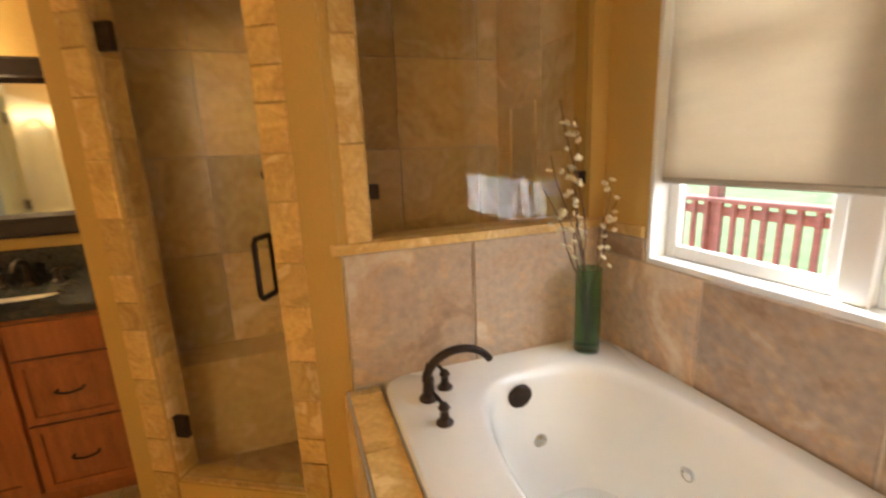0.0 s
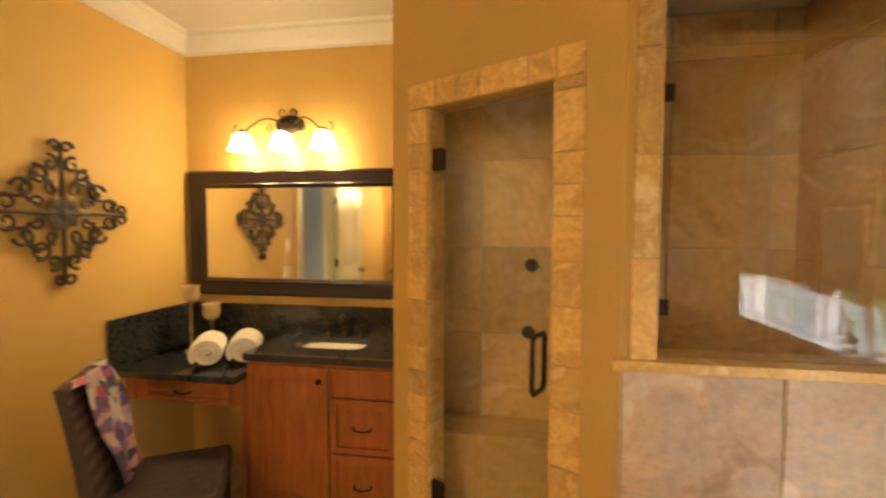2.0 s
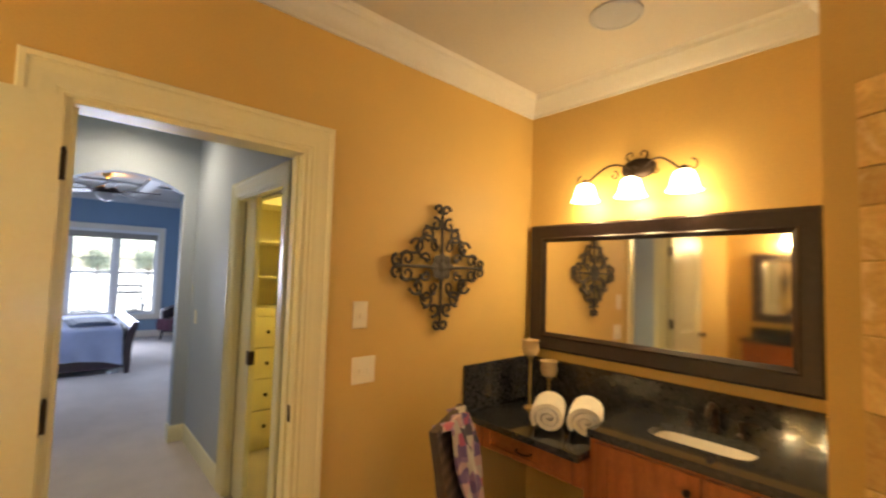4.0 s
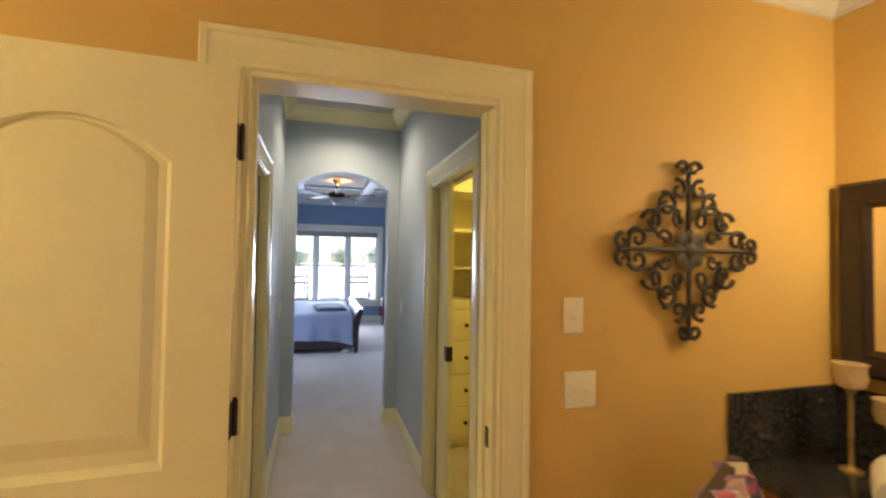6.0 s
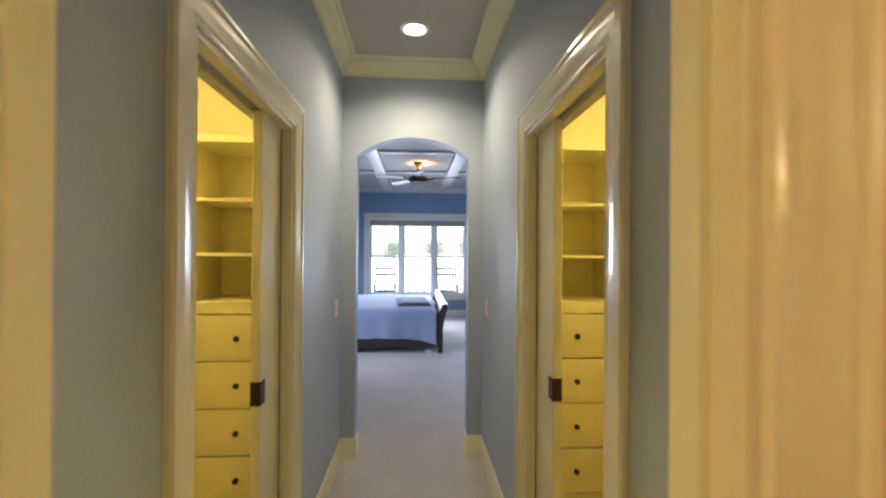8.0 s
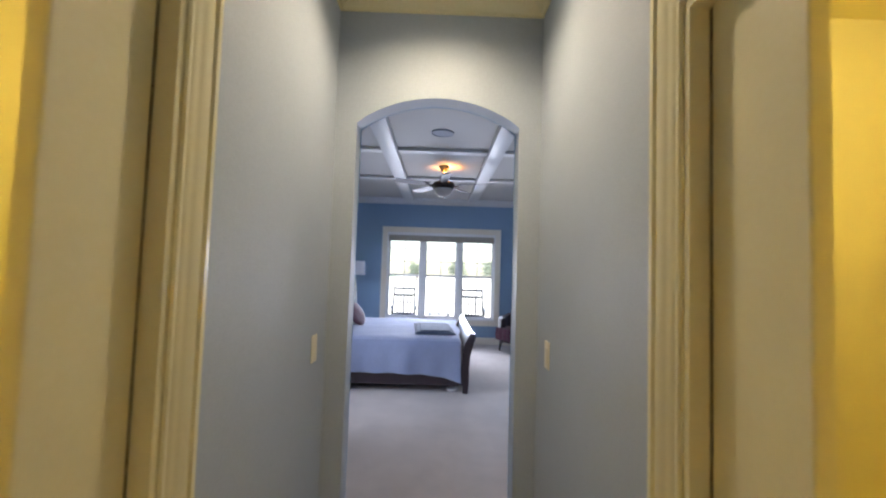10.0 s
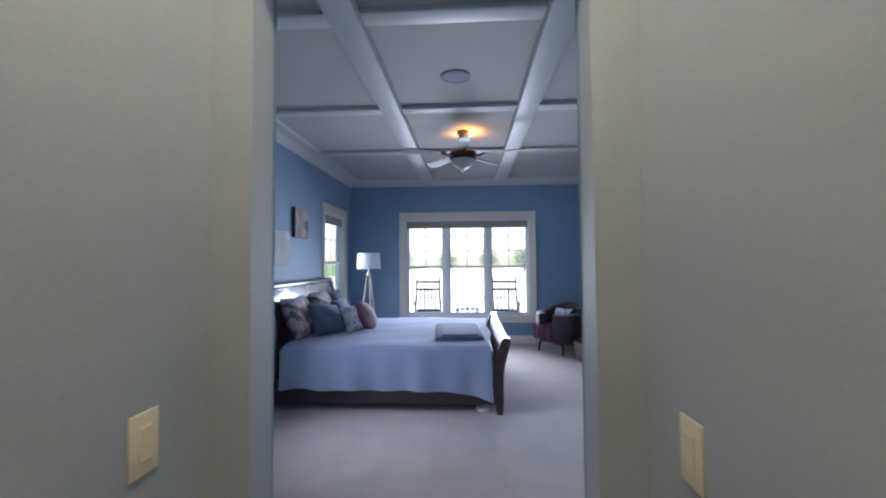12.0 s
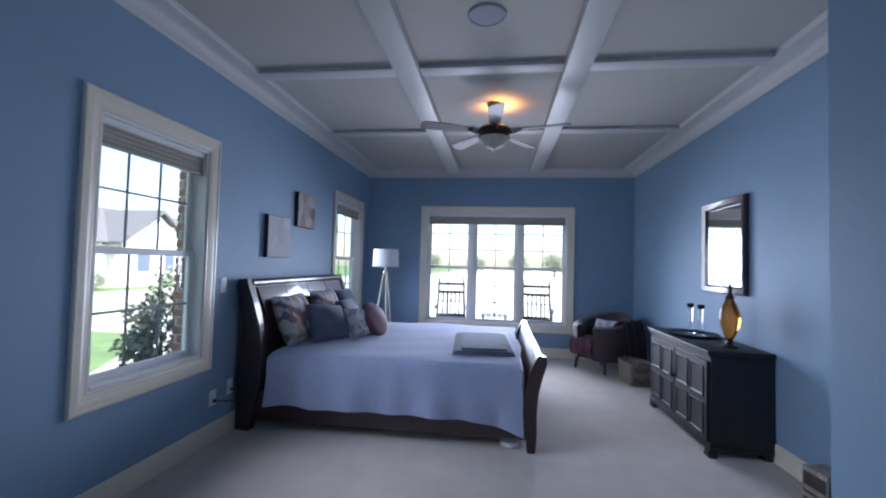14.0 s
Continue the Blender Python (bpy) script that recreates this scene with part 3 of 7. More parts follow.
box(bm, (AX1, HL - T, -0.1), (HX0 - T / 2 + 0.04, HR + T, 0))
box(bm, (-5.1, -0.95, -0.1), (-2.69, HL - T, 0))
box(bm, (-5.1, HR + T, -0.1), (-2.69, 3.6, 0))
box(bm, (HX0 - T / 2 + 0.04, 1.02, -0.1), (BW, 1.78, 0))
structure("floor_carpet", bm, CARPET, "beige cut-pile carpet through hall, closets and bedroom", smooth=False)

# ---- bedroom shell ----
W1, W2, WB = (-7.93, -7.055, 0.67, 2.19), (-11.48, -10.48, 0.67, 2.24), (0.40, 2.62, 0.48, 2.24)
bm = bmesh.new()
wall_boxes(bm, "y", RL - 0.16, RL, RB - 0.16, AX1 + 0.05, -0.3, RC + 0.15, [W1, W2])
structure("wall_bedroom_south", bm, BLUE_PAINT, "blue painted bedroom wall with two windows")
bm = bmesh.new()
wall_boxes(bm, "x", RB - 0.16, RB, RL, RR, -0.3, RC + 0.15, [WB])
structure("wall_bedroom_west", bm, BLUE_PAINT, "blue painted bedroom wall with a triple window")
bm = bmesh.new()
wall_boxes(bm, "y", RR, RR + T, RB - 0.16, AX1, -0.1, RC + 0.15)
structure("wall_bedroom_north", bm, BLUE_PAINT, "blue painted bedroom wall behind the sideboard")
BUMP = (-6.62, 2.66)
bm = bmesh.new()
box(bm, (BUMP[0], BUMP[1], 0), (AX1, RR, RC + 0.1))
structure("wall_bedroom_corner", bm, BLUE_PAINT, "blue painted boxed-out corner beside the arch")
bm = bmesh.new()
box(bm, (RB - 0.16, RL - 0.16, RC), (AX1 + 0.05, RR + T, RC + 0.12))
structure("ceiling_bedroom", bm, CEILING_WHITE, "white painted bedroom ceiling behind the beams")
BIG_CROWN = [(0, 0), (0.014, 0), (0.02, 0.016), (0.04, 0.026), (0.066, 0.05), (0.09, 0.07), (0.1, 0.074), (0.2, 0.076), (0.206, 0.092), (0.222, 0.1), (0.222, 0.102), (0, 0.102)]
bm = bmesh.new()
run(bm, BIG_CROWN, [(AX1, RL, RC - 0.102), (AX1, BUMP[1], 0), (BUMP[0], BUMP[1], 0), (BUMP[0], RR, 0), (RB, RR, 0), (RB, RL, 0)], closed=True)
structure("trim_bedroom_crown", bm, BEAM_WHITE, "white moulded crown cornice round the coffered ceiling")
for nm, lo, hi in (("south", (RB + 0.21, 0.745), (AX1 - 0.21, 0.925)), ("north", (RB + 0.21, 2.005), (AX1 - 0.21, 2.185))):
    bm = bmesh.new()
    box(bm, (lo[0], lo[1], RC - 0.08), (hi[0], hi[1], RC + 0.002), 0.006, 2)
    structure("trim_ceiling_beam_" + nm, bm, BEAM_WHITE, "white gloss boxed ceiling beam")
for k, x in enumerate((-6.78, -8.33, -9.88)):
    bm = bmesh.new()
    for y0, y1 in ((RL + 0.21, 0.746), (0.924, 2.006), (2.184, (RR if k else BUMP[1]) - 0.21)):
        box(bm, (x + 0.02, y0, RC - 0.032), (x + 0.16, y1, RC + 0.002), 0.006, 2)
    structure("trim_ceiling_crossbeam_%d" % (k + 1), bm, BEAM_WHITE, "white gloss boxed cross beam of the coffered ceiling")
bm = bmesh.new()
run(bm, BASEB, [(AX1, RL, 0), (AX1, AR[0], 0)][::-1])
run(bm, BASEB, [(AX1, AR[1], 0), (AX1, BUMP[1], 0), (BUMP[0], BUMP[1], 0), (BUMP[0], RR, 0), (RB, RR, 0), (RB, RL, 0), (AX1, RL, 0)])
structure("baseboard_bedroom", bm, WINDOW_TRIM, "cream painted bedroom baseboard")

# ---- doors and casings ----
CASE = ((0, 0), (0.11, 0), (0.11, 0.014), (0.104, 0.022), (0.09, 0.022), (0.084, 0.016), (0.06, 0.018), (0.05, 0.013), (0.03, 0.015), (0.018, 0.009), (0.006, 0.011), (0, 0.006))


def casing(bm, w, h, m, four=False, z0=0.0):
    """Moulded casing round an opening w wide and h high in its own plane: x along, z up, -y out of the wall."""
    path = [(0, z0), (0, h), (w, h), (w, z0)]
    cnt = len(path)
    rings = []
    for i, (x, z) in enumerate(path):
        top, left = z == h, x == 0
        ring = []
        for o, d in CASE:
            dx = -o if left else o
            dz = o if top else (-o if four else 0)
            ring.append(bm.verts.new(m @ Vector((x + dx, -d, z + dz))))
        rings.append(ring)
    pairs = list(zip(rings, rings[1:])) + ([(rings[-1], rings[0])] if four else [])
    for a, b in pairs:
        for k in range(len(CASE)):
            j = (k + 1) % len(CASE)
            bm.faces.new((a[k], a[j], b[j], b[k]))
    if not four:
        bm.faces.new(rings[0])
        bm.faces.new(rings[-1][::-1])


def jamb(bm, w, h, depth, m):
    for lo, hi in (((-0.002, -0.002, 0), (0.018, depth, h)), ((w - 0.018, -0.002, 0), (w + 0.002, depth, h)), ((0.018, -0.002, h - 0.018), (w - 0.018, depth, h + 0.002))):
        box(bm, lo, hi, 0.002, 1, m)


# bathroom doorway: its plane faces +x
M = pose(BW, 1.02, 0, 0, 0, 90)
bm = bmesh.new()
casing(bm, 0.76, 2.045, M)
jamb(bm, 0.76, 2.045, T, M)
box(bm, (0.018, 0.045, 0), (0.03, 0.08, 2.03), m=M)
box(bm, (0.73, 0.045, 0), (0.742, 0.08, 2.025), m=M)
bath_case = structure("door_1_casing", bm, CREAM_TRIM, "cream moulded casing of the bathroom doorway")
bm = bmesh.new()
casing(bm, 0.76, 2.045, pose(BW - T, 1.78, 0, 0, 0, -90))
structure("door_1_casing_hall", bm, CREAM_TRIM, "cream moulded casing on the hall side")
bm = bmesh.new()
box(bm, (0.7395, 0.02, 0.93), (0.7425, 0.05, 0.995), 0.001, 1, M)
part("strike_plate", bm, BRONZE, bath_case, "dark bronze strike plate")


def arch_line(x0, x1, z, rise, n=14):
    mid, half = (x0 + x1) / 2, (x1 - x0) / 2
    return [(x1 - (x1 - x0) * k / n, z + rise * (1 - ((x1 - (x1 - x0) * k / n - mid) / half) ** 2)) for k in range(n + 1)]


def panel_ring(bm, outline, y, widths, m):
    """Nested outlines that sink into a door leaf: a moulded, raised panel. widths: (inset, depth)."""
    cx = sum(p[0] for p in outline) / len(outline)
    cz = sum(p[1] for p in outline) / len(outline)
    w = max(p[0] for p in outline) - min(p[0] for p in outline)
    h = max(p[1] for p in outline) - min(p[1] for p in outline)
    rings = []
    for ins, dep in widths:
        kx, kz = 1 - 2 * ins / w, 1 - 2 * ins / h
        rings.append([bm.verts.new(m @ Vector((cx + (x - cx) * kx, y + dep, cz + (z - cz) * kz))) for x, z in outline])
    for a, b in zip(rings, rings[1:]):
        for k in range(len(a)):
            j = (k + 1) % len(a)
            bm.faces.new((a[k], a[j], b[j], b[k]))
    bm.faces.new(rings[-1])


def leaf(bm, w, h, t=0.035):
    """A two-panel leaf whose upper panel has an arched head; hinge edge at x = 0, faces at y = 0 and y = t."""
    st = 0.145
    lower = [(st, 0.22), (w - st, 0.22), (w - st, 0.86), (st, 0.86)]
    upper = [(st, 1.0), (w - st, 1.0)] + arch_line(st, w - st, h - 0.26, 0.10)
    holes = [[(0.0, 0.0), (w, 0.0), (w, 0.22), (0.0, 0.22)], [(0.0, 0.86), (w, 0.86), (w, 1.0), (0.0, 1.0)],
             [(0.0, 0.22), (st, 0.22), (st, 0.86), (0.0, 0.86)], [(w - st, 0.22), (w, 0.22), (w, 0.86), (w - st, 0.86)],
             [(0.0, 1.0), (st, 1.0), (st, h - 0.26), (0.0, h - 0.26)], [(w - st, 1.0), (w, 1.0), (w, h - 0.26), (w - st, h - 0.26)],
             [(0.0, h - 0.26)] + arch_line(st, w - st, h - 0.26, 0.10)[::-1] + [(w, h - 0.26), (w, h), (0.0, h)]]
    for o in holes:
        extrude(bm, [(x, 0, z) for x, z in o], (0, t, 0))
    for o in (lower, upper):
        for y, s in ((0, 1), (t, -1)):
            panel_ring(bm, o, y, [(0, 0), (0.012, s * 0.011), (0.03, s * 0.012), (0.055, s * 0.004)], Matrix.Identity(4))
    bmesh.ops.remove_doubles(bm, verts=bm.verts, dist=0.0002)


LEAF_ANGLE = -88.5
door = tagged(new("door_1"), "cream two-panel door with an arched upper panel, standing open", "door", kind="structure")
door.matrix_world = pose(BW + 0.027, 1.017, 0.008, 0, 0, LEAF_ANGLE)
bm = bmesh.new()
leaf(bm, 0.725, 2.015)
part("leaf", bm, CREAM_TRIM, door, smooth=False)
for z in (0.22, 1.10, 1.825):
    bm = bmesh.new()
    tube(bm, [(-0.008, 0.0, z - 0.045), (-0.008, 0.0, z + 0.045)], 0.0075, 10)
    tube(bm, [(-0.008, 0.0, z + 0.045), (-0.008, 0.0, z + 0.053)], 0.005, 8)
    box(bm, (-0.003, 0.004, z - 0.045), (0.0, 0.033, z + 0.045), 0.001)
    part("hinge", bm, BRONZE, door, "dark bronze butt hinge")
bm = bmesh.new()
for y, s in ((0, -1), (0.035, 1)):
    lathe(bm, [(0.026, 0), (0.026, 0.006), (0.01, 0.01), (0.01, 0.03), (0.024, 0.04), (0.027, 0.052), (0.018, 0.064)] if s > 0 else [(0.026, 0), (0.026, 0.006), (0.02, 0.014)], 18,
          m=pose(0.665, y, 0.96, -90 * s, 0, 0))
part("door_knob", bm, BRONZE, door, "dark bronze round knob")

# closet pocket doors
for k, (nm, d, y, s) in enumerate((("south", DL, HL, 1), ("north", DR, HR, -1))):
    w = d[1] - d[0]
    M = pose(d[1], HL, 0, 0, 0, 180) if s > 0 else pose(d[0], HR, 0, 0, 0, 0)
    bm = bmesh.new()
    casing(bm, w, 2.03, M)
    for (a, b) in ((-0.002, 0.04), (0.08, T)):
        for lo, hi in (((-0.002, a, 0), (0.018, b, 2.03)), ((w - 0.018, a, 0), (w + 0.002, b, 2.03)), ((0.018, a, 2.012), (w - 0.018, b, 2.032))):
            box(bm, lo, hi, m=M)
    structure("door_%d_casing" % (k + 2), bm, CREAM_TRIM, "cream moulded casing of a closet doorway")
    pd = tagged(new("door_%d" % (k + 2)), "cream pocket door slid mostly into the wall", "door", kind="structure")
    ya = HL - 0.078 if s > 0 else HR + 0.042
    pd.matrix_world = pose(d[0] - 0.46, ya, 0.01)
    bm = bmesh.new()
    box(bm, (0, 0, 0), (0.705, 0.035, 2.01), 0.003)
    part("leaf", bm, CREAM_TRIM, pd)
    bm = bmesh.new()
    box(bm, (0.655, -0.002, 0.90), (0.707, 0.037, 0.99), 0.002)
    part("edge_pull", bm, BRONZE, pd, "dark bronze pocket door latch")
    # dark strip that paints the shade of the slot beside the leaf
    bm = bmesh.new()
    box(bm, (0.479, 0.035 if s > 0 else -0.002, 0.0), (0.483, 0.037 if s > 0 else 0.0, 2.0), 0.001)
    part("brush_seal", bm, BRONZE, pd, "thin dark strip painted as shade in the pocket gap")


# ---- windows ----
def window(name, m, w, h, units, cols, rows, blind, label, blind_drop=0.16, depth=0.14, cased=True):
    """A window of double-hung units in an opening w by h; x along, z up, -y into the room; z = 0 at the opening's foot."""
    win = tagged(new(name), label, "window", kind="structure")
    win.matrix_world = m
    I = Matrix.Identity(4)
    if cased:
        bm = bmesh.new()
        casing(bm, w, h, I, four=True)
        part("casing", bm, WINDOW_TRIM, win)
    bm = bmesh.new()
    for lo, hi in (((0, 0.0, 0), (0.016, depth, h)), ((w - 0.016, 0.0, 0), (w, depth, h)), ((0.016, 0.0, h - 0.016), (w - 0.016, depth, h)), ((0.016, -0.004, 0), (w - 0.016, depth, 0.02))):
        box(bm, lo, hi, 0.002)
    part("reveal", bm, VINYL, win)
    uw = (w - 0.032 - 0.07 * (units - 1)) / units
    mid = h * 0.5
    for u in range(units):
        x0 = 0.016 + u * (uw + 0.07)
        if u:
            bm = bmesh.new()
            box(bm, (x0 - 0.07, 0.045, 0.02), (x0, depth, h - 0.016), 0.004)
            part("mullion", bm, VINYL, win)
        for za, zb, y in ((0.02, mid + 0.02, 0.07), (mid - 0.02, h - 0.016, 0.105)):
            f = 0.042
            bm = bmesh.new()
            for lo, hi in (((x0, y, za), (x0 + f, y + 0.03, zb)), ((x0 + uw - f, y, za), (x0 + uw, y + 0.03, zb)),
                           ((x0 + f, y, za), (x0 + uw - f, y + 0.03, za + f)), ((x0 + f, y, zb - f), (x0 + uw - f, y + 0.03, zb))):
                box(bm, lo, hi, 0.004)
            sash = part("sash", bm, VINYL, win)
            bm = bmesh.new()
            gx0, gx1, gz0, gz1 = x0 + f, x0 + uw - f, za + f, zb - f
            for c in range(1, cols):
                x = gx0 + (gx1 - gx0) * c / cols
                box(bm, (x - 0.007, y + 0.008, gz0), (x + 0.007, y + 0.022, gz1), 0.002)
            for r in range(1, rows):
                z = gz0 + (gz1 - gz0) * r / rows
                box(bm, (gx0, y + 0.009, z - 0.007), (gx1, y + 0.021, z + 0.007), 0.002)
            if cols > 1 or rows > 1:
                part("glazing_bars", bm, GRID, sash, "grey glazing grid")
            bm = bmesh.new()
            box(bm, (gx0 - 0.005, y + 0.013, gz0 - 0.005), (gx1 + 0.005, y + 0.017, gz1 + 0.005))
            pane = part("pane", bm, GLASS, sash)
            pane.visible_shadow = False
    if blind:
        bl = tagged(new("window_blind"), "taupe pleated blind drawn up under the window head", "blind")
        bl.matrix_world = m
        bm = bmesh.new()
        n = max(4, int(blind_drop / 0.02))
        pts = []
        for k in range(n + 1):
            pts.append((0.0, 0.03 + (0.012 if k % 2 and cased else 0.0), h - 0.05 - (blind_drop - 0.05) * k / n))
        back = [(0.0, p[1] + 0.018, p[2]) for p in pts[::-1]]
        extrude(bm, [(0.024, p[1], p[2]) for p in pts + back], (w - 0.048, 0, 0))
        part("pleats", bm, SHADE_CLOTH if cased else TUB_SHADE, bl, smooth=False)
        bm = bmesh.new()
        box(bm, (0.02, 0.018, h - 0.055), (w - 0.02, 0.062, h - 0.018), 0.004)
        part("headrail", bm, VINYL, bl)
        bm = bmesh.new()
        box(bm, (0.022, 0.026, h - blind_drop - 0.02), (w - 0.022, 0.05, h - blind_drop), 0.004)
        part("bottom_rail", bm, SHADE_CLOTH, bl)
    return win


window("window_1", pose(W1[1], RL, W1[2], 0, 0, 180), W1[1] - W1[0], W1[3] - W1[2], 1, 3, 2, True, "white double-hung window with cream casing beside the bed")
window("window_2", pose(W2[1], RL, W2[2], 0, 0, 180), W2[1] - W2[0], W2[3] - W2[2], 1, 3, 2, True, "white double-hung window with cream casing in the corner")
window("window_3", pose(RB, WB[0], WB[2], 0, 0, 90), WB[1] - WB[0], WB[3] - WB[2], 3, 2, 3, True, "white triple double-hung window looking on a porch")
window("window_4", pose(BE, WIN_B[1], WIN_B[2], 0, 0, -90), WIN_B[1] - WIN_B[0], WIN_B[3] - WIN_B[2], 2, 1, 1, True, "white window over the tub with its shade mostly down", blind_drop=1.045, cased=False)

# ---- bathroom things ----
def shaker(bm, x0, x1, z0, z1, y, t=0.02, rail=0.055, flat=False):
    """A cabinet front on the plane y, facing -y: frame and sunk panel, or a slab with a stepped edge."""
    steps = [(0.0, 0.0), (0.0, -t + 0.003), (0.003, -t)]
    steps += [(0.02, -t)] if flat else [(rail, -t), (rail + 0.003, -t * 0.5), (rail + 0.014, -t * 0.45), (rail + 0.03, -t * 0.8)]
    rings = []
    for ins, d in steps:
        rings.append([bm.verts.new(p) for p in ((x0 + ins, y + d, z0 + ins), (x1 - ins, y + d, z0 + ins), (x1 - ins, y + d, z1 - ins), (x0 + ins, y + d, z1 - ins))])
    for a, b in zip(rings, rings[1:]):
        for k in range(4):
            bm.faces.new((a[k], a[(k + 1) % 4], b[(k + 1) % 4], b[k]))
    bm.faces.new(rings[-1])
    bm.faces.new(rings[0][::-1])


def bar_pull(bm, x, y, z, w=0.085):
    pts = [(x - w / 2, y, z), (x - w / 2, y - 0.022, z - 0.002)]
    pts += [(x - w / 2 + w * k / 8, y - 0.026 - 0.004 * math.sin(math.pi * k / 8), z - 0.008 * math.sin(math.pi * k / 8)) for k in range(1, 8)]
    pts += [(x + w / 2, y - 0.022, z - 0.002), (x + w / 2, y, z)]
    tube(bm, pts, 0.0045, 8)


def knob(bm, x, y, z, r=0.014):
    lathe(bm, [(r * 0.6, 0), (r * 0.45, 0.008), (r * 0.5, 0.012), (r, 0.018), (r, 0.022), (r * 0.7, 0.028)], 14, m=pose(x, y, z, 90, 0, 0))


def vanity_cabinet(m, w, depth, h, left_door=True):
    """A cabinet with one door and a stack of three drawers; origin at its front left foot, front towards -y."""
    c = thing("vanity_cabinet", m, "cherry wood vanity cabinet with one door and three drawers", "cabinet", "bathroom cabinets")
    bm = bmesh.new()
    box(bm, (0, 0.0, 0.08), (0.018, depth, h))
    box(bm, (w - 0.018, 0.0, 0.08), (w, depth, h))
    box(bm, (0.018, 0.0, 0.08), (w - 0.018, 0.018, h))
    box(bm, (0.018, 0.018, 0.08), (w - 0.018, depth, 0.1))
    box(bm, (0.0, 0.06, 0), (w, depth, 0.08))
    part("body", bm, CHERRY, c)
    split = w * 0.56
    bm = bmesh.new()
    shaker(bm, 0.03, split - 0.006, 0.11, h - 0.02, 0.0)
    d = part("door", bm, CHERRY, c)
    bm = bmesh.new()
    knob(bm, split - 0.045, -0.02, h - 0.085)
    part("knob", bm, BRONZE, d, "dark bronze knob")
    zs = (0.11, 0.41, 0.69, h - 0.02)
    for k, (a, b) in enumerate(zip(zs, zs[1:])):
        bm = bmesh.new()
        if k == 2:
            shaker(bm, split + 0.01, w - 0.02, a + 0.004, b, 0.0, flat=True)
        else:
            shaker(bm, split + 0.01, w - 0.02, a + 0.004, b - 0.004, 0.0, rail=0.03)
        dr = part("drawer_front", bm, CHERRY, c)
        if k < 2:
            bm = bmesh.new()
            bar_pull(bm, (split + w) / 2, -0.02, (a + b) / 2)
            part("pull", bm, BRONZE, dr, "dark bronze bar pull")
    return c


def slab(bm, x0, x1, y0, y1, z, t=0.035, hole=None, n=28):
    """A worktop; hole: centre x, y and half sizes of a rounded cut-out."""
    if not hole:
        box(bm, (x0, y0, z - t), (x1, y1, z), 0.006, 2)
        return
    cx, cy, a, b = hole
    inner = []
    for k in range(n):
        th = 2 * math.pi * k / n
        c, s = math.cos(th), math.sin(th)
        inner.append((cx + a * math.copysign(abs(c) ** 0.45, c), cy + b * math.copysign(abs(s) ** 0.45, s)))
    outer = []
    for x, y in inner:
        dx, dy = x - cx, y - cy
        ks = [((x1 - cx) / dx if dx > 1e-6 else (x0 - cx) / dx if dx < -1e-6 else 9e9), ((y1 - cy) / dy if dy > 1e-6 else (y0 - cy) / dy if dy < -1e-6 else 9e9)]
        k = min(ks)
        outer.append((cx + dx * k, cy + dy * k))
    for qx, qy in ((x0, y0), (x1, y0), (x1, y1), (x0, y1)):
        j = min(range(n), key=lambda i: (outer[i][0] - qx) ** 2 + (outer[i][1] - qy) ** 2)
        outer[j] = (qx, qy)
    rows = [[bm.verts.new((x, y, zz)) for x, y in ring] for ring, zz in ((inner, z - t), (inner, z), (outer, z), (outer, z - t))]
    for r in range(4):
        a_, b_ = rows[r], rows[(r + 1) % 4]
        for k in range(n):
            j = (k + 1) % n
            bm.faces.new((a_[k], a_[j], b_[j], b_[k]))


def basin(bm, cx, cy, a, b, z, deep=0.13, n=28):
    rings = []
    for f, dz in ((1.03, -0.034), (1.0, -0.036), (0.97, -0.06), (0.9, -deep * 0.8), (0.7, -deep), (0.15, -deep - 0.008)):
        ring = []
        for k in range(n):
            th = 2 * math.pi * k / n
            c, s = math.cos(th), math.sin(th)
            ring.append(bm.verts.new((cx + f * a * math.copysign(abs(c) ** 0.45, c), cy + f * b * math.copysign(abs(s) ** 0.45, s), z + dz)))
        rings.append(ring)
    for p, q in zip(rings, rings[1:]):
        for k in range(n):
            bm.faces.new((p[k], p[(k + 1) % n], q[(k + 1) % n], q[k]))
    bm.faces.new(rings[-1])


def sink_faucet(m):
    f = thing("sink_faucet", m, "dark bronze widespread faucet with two lever handles", "faucet", "bathroom faucets")
    bm = bmesh.new()
    lathe(bm, [(0.026, 0), (0.026, 0.006), (0.017, 0.016), (0.014, 0.07), (0.016, 0.085)], 16)
    tube(bm, [(0, 0, 0.075), (0, -0.01, 0.10), (0, -0.04, 0.118), (0, -0.08, 0.112), (0, -0.105, 0.09), (0, -0.108, 0.08)], [0.015, 0.014, 0.013, 0.012, 0.011, 0.011], 12)
    part("spout", bm, BRONZE, f)
    for s in (-1, 1):
        bm = bmesh.new()
        lathe(bm, [(0.024, 0), (0.024, 0.006), (0.013, 0.016), (0.012, 0.045), (0.016, 0.055), (0.01, 0.064)], 16, (s * 0.1, 0, 0))
        tube(bm, [(s * 0.1, 0, 0.056), (s * 0.13, -0.004, 0.064), (s * 0.165, -0.006, 0.062)], [0.007, 0.006, 0.005], 8)
        part("lever_handle", bm, BRONZE, f)
    return f


